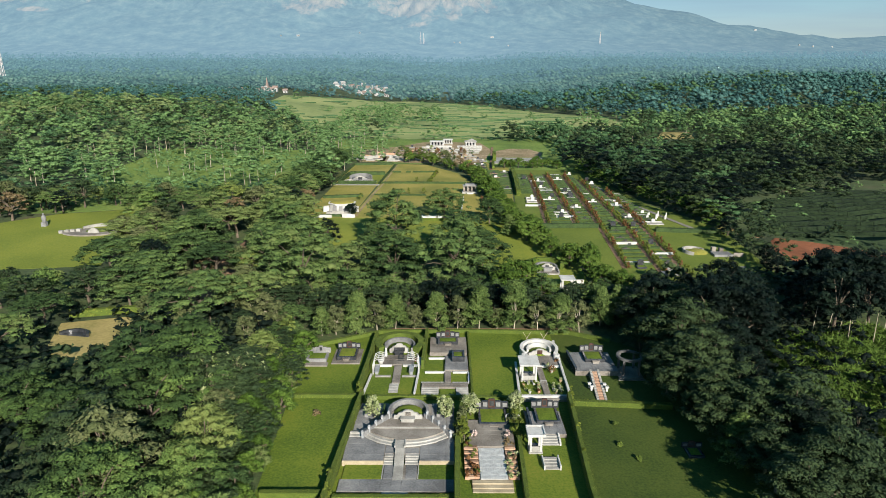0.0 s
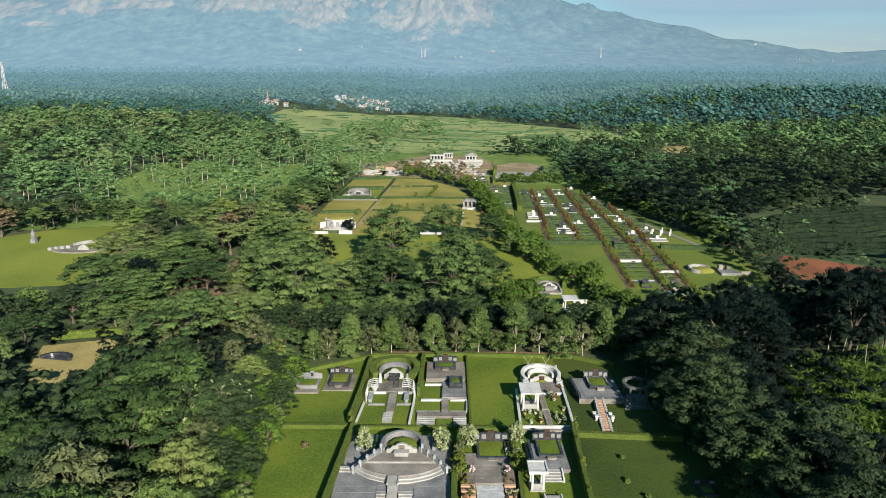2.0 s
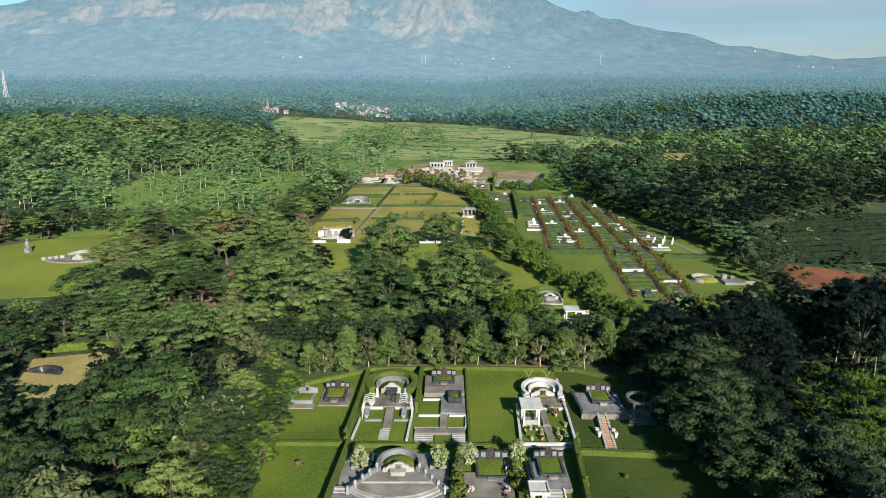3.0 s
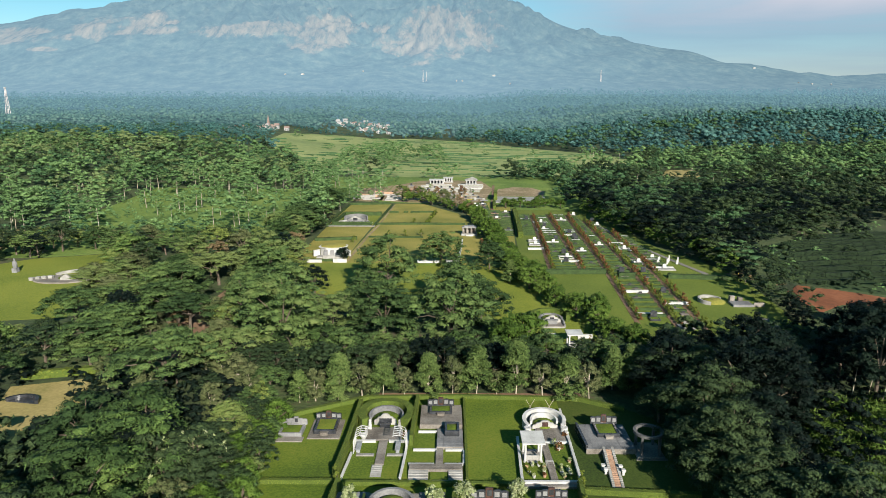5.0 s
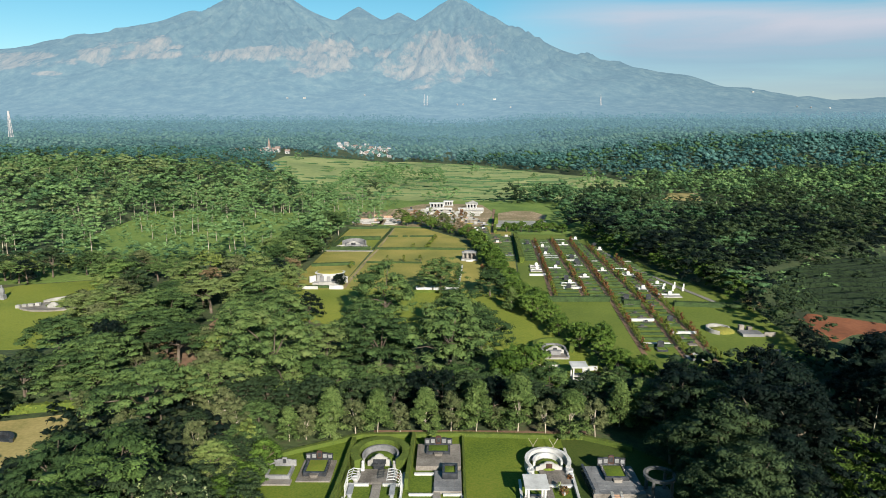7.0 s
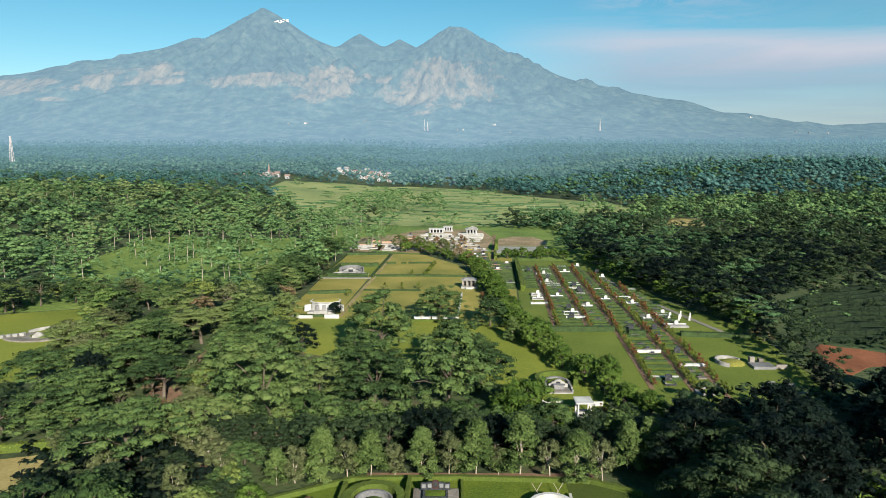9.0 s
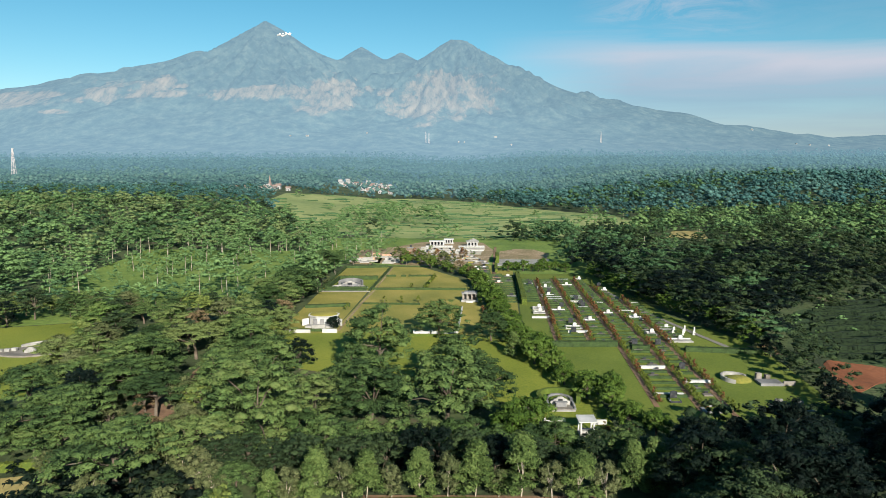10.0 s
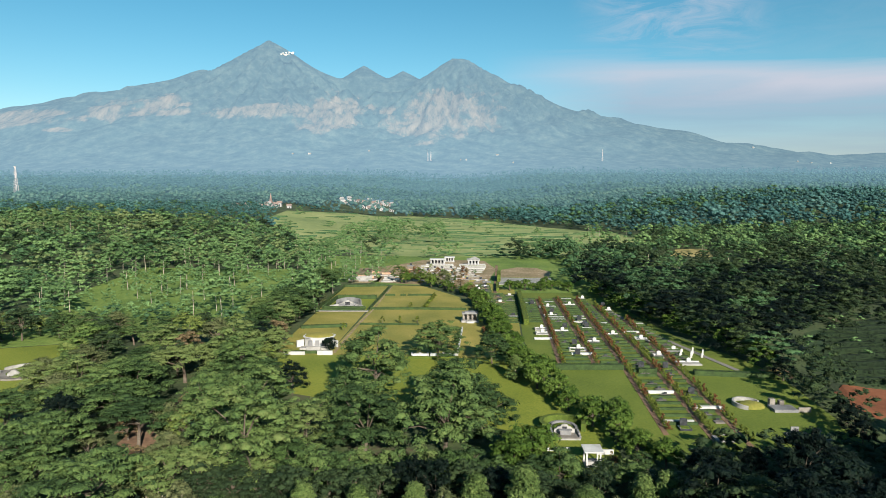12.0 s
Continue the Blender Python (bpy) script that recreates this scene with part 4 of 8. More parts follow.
# low scrub before the clearings, where trees stay small
SCRUB = [([(89, 276), (127, 276), (145, 353), (101, 353)], 357), ([(-50, 58), (-34, 58), (-43, 92), (-48, 97)], 91), ([(-36, 84), (-22, 84), (-29, 98), (-37, 98)], 103), ([(-130, 84), (-50, 84), (-62, 128), (-125, 128)], 124), ([(-60, 62), (-40, 62), (-46, 80), (-57, 82)], 80), ([(-58, 97), (-40, 97), (-40, 112), (-58, 112)], 128), ([(-48, 86), (-28, 86), (-30, 100), (-38, 104), (-48, 104)], 110),
         ([(31, 84), (48, 83), (52, 116), (33, 120)], 119.5), ([(48, 83), (120, 80), (150, 150), (52, 120)], 131), ([(14, 92), (31, 92), (31, 112), (14, 112)], 112), ([(60, 118), (160, 130), (150, 170), (76, 152)], 152), ([(-140, 168), (-46, 168), (-44, 196), (-140, 200)], 205)]


def growth(x, y):
    """How far trees are let grow so that the clearing behind them, from that line on, stays open to the valley."""
    g = 1.0
    for poly, edge in SCRUB:
        if bool(inside(x, y, poly)):
            g = min(g, max(0.28, 4.6 * (1 - y / edge)))
    return g


near_l = sow(rng, -125, -24.5, 44, 200, 7.6, 0.95, closed, jitter=0.5)
near_l = near_l[(near_l[:, 0] > -0.69 * near_l[:, 1] - 7) & ~((near_l[:, 0] > -38) & (near_l[:, 1] > 97) & (near_l[:, 1] < 128))]
order = np.argsort(np.hypot(near_l[:, 0], near_l[:, 1] - 20))
for i, (x, y) in enumerate(near_l[order][:285]):
    u = rng.uniform()
    big = u < 0.24 and x < -30 and y > 66
    s = (rng.uniform(0.8, 1.0) if big else rng.uniform(0.85, 1.25)) * growth(x, y) * (0.75 if x > -27 else 1.0)
    if y < 70:
        if u < 0.74:
            NEAR.put(rng, x, y, s * 0.95, int(rng.choice([0, 1, 0, 1, 3])))
        elif u < 0.87:
            CLOSE.put(rng, x, y, s * 0.85)
        else:
            ODD.put(rng, x, y, s, 0)
    else:
        if u > 0.84:
            ODD.put(rng, x, y, s * 0.95, int(rng.choice([0, 0, 1, 2])) if y > 90 else 0)
        elif u > 0.76:
            DARK.put(rng, x, y, s * 0.8)
        else:
            (UMB if u < 0.4 else DEEP if u > 0.64 else MID).put(rng, x, y, s * (0.72 if u < 0.4 else 0.9))
rest_l = near_l[order][285:]
# the wood over the right lawn: feathery edge, tall grass, dark trees behind
TALL_GRASS = [(42, 82), (50, 90), (82, 92), (66, 62), (45, 60), (40, 70)]
near_r = sow(rng, 31.5, 112, 44, 128, 6.8, 0.97, closed)
near_r = near_r[~((near_r[:, 1] > 109) & (near_r[:, 0] < 68)) & (near_r[:, 0] < 0.69 * near_r[:, 1] + 9) & ~inside(near_r[:, 0], near_r[:, 1], TALL_GRASS)]
order = np.argsort(np.hypot(near_r[:, 0], near_r[:, 1] - 20))
GRASS_FRONT = [(34, 49), (52, 47), (54, 70), (45, 86), (36, 78)]
for x, y in near_r[order][:230]:
    low_here = 0.42 if bool(inside(x, y, GRASS_FRONT)) else 1.0
    u = rng.uniform()
    s = rng.uniform(0.9, 1.2) * growth(x, y) * low_here
    if y < 80 and x < 48:
        if u < 0.45:
            NEAR.put(rng, x, y, s, (2, 2, 3, 0)[int(u * 40) % 4])
        else:
            CLOSE.put(rng, x, y, s)
    else:
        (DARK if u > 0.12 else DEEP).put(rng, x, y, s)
rest_r = near_r[order][230:]
for x, y in ((61, 119), (62, 124), (62.5, 143), (60, 115.5)):
    DARK.put(rng, x, y, rng.uniform(0.4, 0.55))
for x, y, s in ((26.0, 97, 0.75), (29.5, 97, 0.75), (27.6, 91.5, 0.85), (28.6, 85, 0.95), (29.6, 78.6, 1.1), (29.8, 72, 1.12), (30, 65.5, 1.1), (30, 59, 1.1), (29.5, 52.5, 1.05), (29, 46.5, 1.0), (27.2, 73.6, 0.82), (29.4, 69.5, 0.8), (28.4, 60.5, 0.8), (32.5, 88, 1.1), (33.2, 82, 1.2), (33.5, 75, 1.0), (33.0, 68.5, 0.9), (32.6, 62, 0.85), (32.4, 55.5, 0.9), (33, 49, 1.1)):
    u = rng.uniform()
    if x < 31:
        NEAR.put(rng, x, y, s * rng.uniform(0.9, 1.1), (2, 3, 2, 3)[int(u * 4)])
    elif u > 0.5:
        CLOSE.put(rng, x, y, s)
    else:
        NEAR.put(rng, x, y, s, 2)
for i, (x, y, sc) in enumerate(((25.6, 71.5, 0.72), (26.4, 77.0, 0.7), (27.2, 67.0, 1.0), (26.0, 84.0, 0.66), (28.0, 62.5, 1.0), (28.6, 59.5, 0.75), (29.2, 54.5, 0.75))):
    NEAR.put(rng, x, y, sc, 2 + i % 2)
for x, y in ((22.6, 93.6), (25.6, 94.6), (27.6, 57)):
    ROWG.put(rng, x, y, rng.uniform(0.8, 1.15))
for x, y in ((17.5, 101.5), (20.4, 102.6), (23.6, 101.8), (14.6, 104), (25.6, 105.5), (23.8, 104.6)):
    (MID if x > 22 else DEEP).put(rng, x, y, rng.uniform(0.4, 0.5))

# woods farther off
far_kinds = [low_kind(100 + i, 7.8, 4.7, 0.6, 15, 17, 0.46, "dome", 0.5, 0.28, 0.84) for i in range(5)]
fine_kinds = [low_kind(150 + i, 7.4, 4.2, 0.6, 24, 24, 0.35, "dome", 0.42, 0.27, 0.82) for i in range(4)]
tall_kinds = [low_kind(110 + i, 10.0, 3.3, 3.8, 15, 18, 0.36, "dome", 0.5, 0.34, 0.8) for i in range(4)]
OPEN["yard_front"] = [(18, 238), (46, 238), (50, 334), (18, 334)]
FAR_SKIP = ["dry_field", "yard_front", "columbarium", "strip", "upper", "upper_left", "middle", "monument", "terraces", "red_earth", "terrace_garden", "red_yard", "rice", "hill_meadow", "hill_meadow_b"]
left = np.concatenate([rest_l, sow(rng, -330, -36, 188, 460, 9.0, 0.9, FAR_SKIP, jitter=0.55)])
left = left[left[:, 0] > -0.78 * left[:, 1] - 30]
small = np.array([growth(x, y) < 1 for x, y in left])
wood("scrub", rng, left[small], far_kinds, (0.45, 0.65), M["leaf_wood"], "low green scrub before the clearing")
left = left[~small]
close = left[:, 1] < 255
hue = rng.uniform(size=len(left)) + 0.22 * np.sin(left[:, 0] / 31 + 1) * np.sin(left[:, 1] / 27)
for lo, hi, key, word in ((-1, 0.36, "leaf_hill", "light green"), (0.36, 0.62, "leaf_hill_dark", "darker green"), (0.62, 0.78, "leaf_deep", "deep green"), (0.78, 2, "leaf_hill_olive", "olive green")):
    some = (hue >= lo) & (hue < hi)
    wood("woods", rng, left[close & some], fine_kinds, (0.55, 1.4), M[key], word + " trees in the mixed woods on the low hill")
    wood("woods", rng, left[~close & some], far_kinds, (0.55, 1.4), M[key], word + " trees on the back of the hill")
right = np.concatenate([rest_r, sow(rng, 45, 130, 128, 260, 8.0, 0.93, FAR_SKIP), sow(rng, 24, 400, 240, 470, 8.4, 0.95, FAR_SKIP)])
right = right[right[:, 0] < 0.78 * right[:, 1] + 30]
small = np.array([growth(x, y) < 1 for x, y in right])
wood("scrub", rng, right[small], far_kinds, (0.4, 0.65), M["leaf_deep"], "low dark green scrub in the valley")
right = right[~small]
# valley shade and sunlit crowns are painted as separate leaf colours
lit = (rng.uniform(size=len(right)) < np.where((right[:, 0] > 110) & (right[:, 1] < 330), 0.05, np.where(right[:, 1] > 215, 0.34, 0.18)))
close = right[:, 1] < 265
deep = close & ~lit & (rng.uniform(size=len(right)) < 0.4)
wood("woods", rng, right[deep], fine_kinds, (0.8, 1.5), M["leaf_deep"], "deep green woods in the valley")
wood("woods", rng, right[close & ~lit & ~deep], fine_kinds, (0.8, 1.45), M["leaf_dark"], "valley woods in near-black green, shade put into the colour")
wood("woods", rng, right[close & lit], fine_kinds, (0.8, 1.35), M["leaf_hill_dark"], "valley trees in a lighter green, sunlight put into the colour")
far_r = right[~close]
lit_r = lit[~close]
nearer = far_r[:, 1] + rng.normal(0, 20, len(far_r)) < 340
wood("woods", rng, far_r[nearer & ~lit_r], far_kinds, (0.75, 1.2), M["leaf_deep"], "dark green woods on the valley's far side")
wood("woods", rng, far_r[nearer & lit_r], far_kinds, (0.8, 1.4), M["leaf_hill_dark"], "lighter trees on the valley's far side")
beyond = far_r[~nearer]
wood("woods", rng, beyond[::2], far_kinds, (0.75, 1.2), M["leaf_hill_dark"], "green woods beyond the valley")
wood("woods", rng, beyond[1::4], far_kinds, (0.75, 1.2), M["leaf_deep"], "dark woods beyond the valley")
wood("woods", rng, beyond[3::4], far_kinds, (0.8, 1.3), M["leaf_hill"], "lighter trees beyond the valley")
wood("woods", rng, sow(rng, 84, 150, 160, 215, 12.5, 0.5), fine_kinds, (0.5, 0.9), M["leaf_deep"], "scattered dark trees on the terraced slope")
edge_y = np.arange(152, 236, 3.0)
edge = np.column_stack([np.interp(edge_y, (150, 172, 198, 236), (62, 57.5, 51.5, 45)) + rng.uniform(0, 3.5, len(edge_y)), edge_y + rng.uniform(-1, 1, len(edge_y))])
wood("woods", rng, edge, fine_kinds, (0.4, 0.75), M["leaf_bright"], "fresh green trees along the road")
slim = np.concatenate([sow(rng, -300, -30, 200, 460, 13, 0.5, ["upper", "upper_left", "terrace_garden", "hill_meadow", "rice"]), sow(rng, 60, 330, 250, 500, 22, 0.5, ["terraces", "columbarium"]), sow(rng, -125, -42, 198, 340, 9.0, 0.36, ["upper", "upper_left", "terrace_garden", "rice"])])
wood("woods", rng, slim, tall_kinds, (0.6, 1.1), M["leaf_hill"], "slender light green trees on pale stems")
wood("tree_stems", rng, slim, [stem_box(7.4, 0.12, 0.5), stem_box(6.6, 0.1, -0.4), stem_box(7, 0.1, 0.2)], (0.7, 1.0), M["pale_bark"], "thin pale stems of slender trees")
bushes = np.concatenate([sow(rng, -125, -26, 196, 350, 3.8, 0.4, ["upper", "upper_left", "terrace_garden"]), sow(rng, 70, 150, 140, 230, 6.5, 0.3, ["red_earth"])])
scrub_kinds = [low_kind(140 + i, 7.0, 4.4, 0.4, 6, 5, 1.2, clump=0.42) for i in range(3)]
wood("scrub", rng, bushes, scrub_kinds, (0.14, 0.38), M["leaf_hill"], "low light green scrub on the meadows")
low = np.concatenate([sow(rng, -130, -50, 98, 126, 3.4, 0.9, OPEN, SCRUB[2][0]), sow(rng, -62, -40, 62, 82, 3.2, 0.9, OPEN), sow(rng, 30, 66, 108, 115, 3.0, 0.8, OPEN)])
wood("scrub", rng, low, scrub_kinds, (0.28, 0.5), M["leaf_deep"], "thick low undergrowth before the clearings")
wood("scrub", rng, sow(rng, 60, 150, 112, 170, 4.2, 0.7, OPEN), scrub_kinds, (0.1, 0.24), M["leaf_deep"], "low dark scrub round the bare earth")
# shade under the near trees, put in as near-black bushes
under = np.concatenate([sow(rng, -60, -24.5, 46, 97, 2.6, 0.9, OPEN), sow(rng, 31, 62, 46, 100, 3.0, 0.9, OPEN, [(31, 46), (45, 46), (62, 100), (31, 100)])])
wood("scrub", rng, under, scrub_kinds, (0.22, 0.4), M["leaf_dark"], "undergrowth under the trees, coloured near black for their shade")
mid_kinds = [low_kind(120 + i, 9.5, 5.6, 0.8, 7, 15, 0.62, "dome", 0.6, 0.36, 0.84) for i in range(5)]
far_w = np.concatenate([sow(rng, -900, -10, 460, 1150, 11.2, 0.95, ["rice", "village_a", "village_b"]), sow(rng, 10, 1000, 470, 1150, 11.2, 0.95, ["rice"])])
far_w = far_w[np.abs(far_w[:, 0]) < 0.75 * far_w[:, 1] + 40]
near_part = far_w[:, 1] + rng.normal(0, 30, len(far_w)) < 780
dot_kinds = [low_kind(125 + i, 9.5, 5.6, 0.8, 4, 4, 1.0, "dome", 0.65, 0.44, 0.84) for i in range(5)]
hue = rng.uniform(size=len(far_w)) + 0.25 * np.sin(far_w[:, 0] / 47) * np.sin(far_w[:, 1] / 39 + 1)
west = far_w[:, 0] < -60
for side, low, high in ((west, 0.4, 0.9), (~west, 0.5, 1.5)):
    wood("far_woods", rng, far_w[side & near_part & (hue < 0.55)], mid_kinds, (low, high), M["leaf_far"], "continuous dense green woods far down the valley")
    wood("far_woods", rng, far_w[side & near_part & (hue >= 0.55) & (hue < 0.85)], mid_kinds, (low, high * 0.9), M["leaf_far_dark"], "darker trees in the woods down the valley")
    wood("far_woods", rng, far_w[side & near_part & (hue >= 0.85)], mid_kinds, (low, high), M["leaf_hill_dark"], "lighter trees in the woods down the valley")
# from here outwards the leaf colour itself glows with haze
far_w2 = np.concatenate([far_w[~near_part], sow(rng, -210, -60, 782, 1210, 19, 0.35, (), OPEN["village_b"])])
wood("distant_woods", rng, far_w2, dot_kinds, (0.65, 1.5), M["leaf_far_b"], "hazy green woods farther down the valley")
haze_kinds = [low_kind(130 + i, 12, 8.0, 0.5, 2, 3, 2.2, clump=0.5, flat=0.7, body=0.8) for i in range(5)]
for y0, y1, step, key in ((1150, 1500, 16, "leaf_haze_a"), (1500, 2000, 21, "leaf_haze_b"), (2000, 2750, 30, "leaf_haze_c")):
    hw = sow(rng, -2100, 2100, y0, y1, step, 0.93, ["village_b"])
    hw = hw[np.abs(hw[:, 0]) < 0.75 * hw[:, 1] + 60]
    wood("distant_woods", rng, hw, haze_kinds, (0.8, 1.5), M[key], "distant woods under the mountain with haze glow in their colour")
# tall grass among the trees on the right
tg = sow(rng, 38, 84, 58, 94, 0.21, 1.0, (), TALL_GRASS)
n = len(tg)
c = np.column_stack([tg, lie(tg[:, 0], tg[:, 1]) + rng.uniform(0.5, 1.4, n) + 0.8 * np.sin(tg[:, 0] * 0.5) * np.sin(tg[:, 1] * 0.4)])
v, f = blades(rng, c, np.column_stack([rng.normal(0, 1, (n, 2)), rng.uniform(0.2, 0.8, n)]), 0.17, 6.0)
stems = sow(rng, 52, 78, 84, 93, 3.4, 0.5)
wood("tree_stems", rng, stems, [stem_box(7.0, 0.1, 0.9), stem_box(6.4, 0.09, -0.7), stem_box(7.5, 0.1, 0.3)], (0.5, 0.8), M["pale_bark"], "thin pale stems behind the tall grass")
tagged(new("tall_grass", mesh_of("tall_grass", v, f, M["leaf_bright"])), "tall green elephant grass between the trees", "grass", "", "stuff")


# ---- mountain ----
def mountain_height(x, y):
    def r(cx, cy):
        return np.hypot(x - cx, y - cy)
    hs = [908 - 0.62 * r(-1080, 4000), 850 - 0.4 * r(-1080, 4000), 735 - 0.28 * r(-1480, 4030), 595 - 0.28 * r(-2200, 4050), 470 - 0.12 * r(-2900, 4100), 772 - 0.55 * r(-530, 4120), 740 - 0.5 * r(-290, 4110),
          688 - 0.3 * r(-420, 4080), 790 * np.exp(-np.maximum(0, r(50, 3950) - 45) / 1370), 250 - 0.1 * r(2600, 4100), 480 * np.exp(-r(-1000, 3700) / 1700)]
    k = 9.0
    m = np.max(hs, axis=0)
    z = m + k * np.log(sum(np.exp((h - m) / k) for h in hs)) - k * 0.5
    # gullies running down from the two summits
    for cx, cy, seed, amp in ((50, 3950, 0.0, 62.0), (-1080, 4000, 4.0, 44.0)):
        d = r(cx, cy)
        a = np.arctan2(y - cy, x - cx)
        g = np.abs(np.sin(a * 9 + 1.3 * np.sin(d / 260 + seed) + seed)) + 0.5 * np.abs(np.sin(a * 21 + 2.0 * np.sin(d / 140 + seed))) + 0.36 * np.abs(np.sin(a * 37 + 1.6 * np.sin(d / 95 + seed))) + 0.22 * np.abs(np.sin(a * 61 + 2.2 * np.sin(d / 70)))
        z = z - amp * g * np.exp(-((d - 480) / 420) ** 2) * smooth((4030 - y) / 220)
    return z


def mountain_z(x, y):
    z = mountain_height(x, y)
    base = lie(x, y)
    wobble = 18 * np.sin(x / 130 + 2 * np.sin(y / 210)) * np.sin(y / 115 + 1.5 * np.sin(x / 170)) + 8 * np.sin(x / 47 + y / 61) * np.sin(y / 39)
    k = smooth((y - 2350) / 1500)
    return base * (1 - k) - 2 + z * k + wobble * smooth((y - 2500) / 700) * (1 - 0.6 * smooth((y - 3700) / 300))


m_rock = bpy.data.materials.new("mountain_slope")
m_rock.use_nodes = True
nt = m_rock.node_tree
pb = nt.nodes["Principled BSDF"]
g0 = nt.nodes.new("ShaderNodeNewGeometry")


def tex(scale, detail, rough=0.6, stretch=(1, 1, 1)):
    mp = nt.nodes.new("ShaderNodeMapping")
    mp.inputs["Scale"].default_value = stretch
    n = nt.nodes.new("ShaderNodeTexNoise")
    n.inputs["Scale"].default_value, n.inputs["Detail"].default_value, n.inputs["Roughness"].default_value = scale, detail, rough
    nt.links.new(g0.outputs["Position"], mp.inputs[0])
    nt.links.new(mp.outputs[0], n.inputs["Vector"])
    return n.outputs[0]


def ramp_of(value, stops):
    r = nt.nodes.new("ShaderNodeValToRGB")
    while len(r.color_ramp.elements) < len(stops):
        r.color_ramp.elements.new(0.5)
    for e, (p, c) in zip(r.color_ramp.elements, stops):
        e.position, e.color = p, (*c, 1)
    nt.links.new(value, r.inputs[0])
    return r.outputs[0]


def mixed(fac, a, b):
    n = nt.nodes.new("ShaderNodeMix")
    n.data_type = "RGBA"
    nt.links.new(fac, n.inputs[0])
    nt.links.new(a, n.inputs[6])
    nt.links.new(b, n.inputs[7])
    return n.outputs[2]


def calc(op, a, b):
    n = nt.nodes.new("ShaderNodeMath")
    n.operation = op
    for i, v in enumerate((a, b)):
        if isinstance(v, (int, float)):
            n.inputs[i].default_value = v
        else:
            nt.links.new(v, n.inputs[i])
    return n.outputs[0]


# wood tones are blued as part of the painted haze
woods_c = ramp_of(tex(0.02, 10, 0.72), [(0.34, (0.01, 0.022, 0.026)), (0.5, (0.03, 0.048, 0.046)), (0.68, (0.068, 0.086, 0.072))])
bare_c = ramp_of(tex(0.03, 9, 0.75, (1, 0.3, 0.3)), [(0.36, (0.02, 0.034, 0.034)), (0.47, (0.1, 0.082, 0.06)), (0.66, (0.19, 0.142, 0.098))])
sepm = nt.nodes.new("ShaderNodeSeparateXYZ")
nt.links.new(g0.outputs["Position"], sepm.inputs[0])
xx = sepm.outputs["X"]
bare = None
for cx, cz, rx, rz in ((-1010, 392, 250, 38), (-880, 425, 150, 34), (-640, 430, 200, 125), (-1580, 435, 250, 80), (-1400, 400, 120, 30), (-2160, 375, 360, 62), (-40, 420, 290, 160), (-1850, 300, 70, 12)):
    du, dv = calc("DIVIDE", calc("SUBTRACT", xx, cx), rx), calc("DIVIDE", calc("SUBTRACT", sepm.outputs["Z"], cz), rz)
    one = calc("SUBTRACT", 1.0, calc("ADD", calc("MULTIPLY", du, du), calc("MULTIPLY", dv, dv)))
    bare = one if bare is None else calc("MAXIMUM", bare, one)
patchy = calc("MULTIPLY", calc("SUBTRACT", tex(0.006, 9, 0.68, (1, 0.6, 1.2)), 0.5), 7.0)
bare = calc("MULTIPLY", calc("MINIMUM", calc("MAXIMUM", calc("MULTIPLY", calc("ADD", calc("MAXIMUM", bare, -1.5), patchy), 1.6), 0), 1), 0.85)
nt.links.new(mixed(bare, woods_c, bare_c), pb.inputs["Base Color"])
pb.inputs["Roughness"].default_value = 1.0
pb.inputs["Specular IOR Level"].default_value = 0.0
# distance haze as emission: stronger low on the slope, weaker to the right
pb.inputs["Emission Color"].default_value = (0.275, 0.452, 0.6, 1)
low_haze = calc("MINIMUM", calc("MAXIMUM", calc("MULTIPLY", calc("SUBTRACT", 560, sepm.outputs["Z"]), 0.0022), 0), 1)
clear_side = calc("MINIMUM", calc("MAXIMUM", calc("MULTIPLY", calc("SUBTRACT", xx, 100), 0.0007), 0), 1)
nt.links.new(calc("SUBTRACT", calc("ADD", calc("MULTIPLY", low_haze, 0.05), 0.335), calc("MULTIPLY", clear_side, 0.1)), pb.inputs["Emission Strength"])
bmp = nt.nodes.new("ShaderNodeBump")
bmp.inputs["Strength"].default_value, bmp.inputs["Distance"].default_value = 0.7, 50.0
nt.links.new(tex(0.011, 10, 0.72, (1, 0.45, 0.8)), bmp.inputs["Height"])
nt.links.new(calc("MINIMUM", calc("MAXIMUM", calc("MULTIPLY", calc("SUBTRACT", sepm.outputs["Z"], 240), 0.004), 0.04), 0.7), bmp.inputs["Strength"])
nt.links.new(bmp.outputs[0], pb.inputs["Normal"])
mx_ = np.concatenate([np.linspace(-4300, -2230, 40), np.linspace(-2200, 1400, 260), np.linspace(1430, 4300, 50)])
my_ = np.concatenate([np.linspace(2420, 3300, 40), np.linspace(3310, 4250, 100), np.linspace(4290, 4900, 12)])
tagged(new("mountain", grid_mesh("mountain", mx_, my_, mountain_z, m_rock)), "volcano with bare tan upper slopes and gullies, blue haze in its colour", "mountain", "", "structure")
# ---- lawns ----
patch("lawn", [(-19.5, 20), (12.0, 20), (12.1, 46), (12.75, 60), (13.4, 69.6), (14.3, 86.8), (14.4, 90.35), (-10, 90.8), (-21.2, 84), (-19.6, 70), (-18.6, 52)], M["lawn"], "mown yellow-green lawn between the memorial plots", "lawn")
patch("lawn", [(12.0, 20), (31.5, 20), (31, 70), (25.5, 85), (20, 90.2), (14.4, 90.35), (14.3, 86.8), (13.4, 69.6), (12.75, 60), (12.1, 46)], M["lawn_deep"], "deep green lawn beside the dark wood", "lawn")
patch("lawn", OPEN["middle"], M["lawn_mid"], "open green lawn with long tree shadows", "lawn")
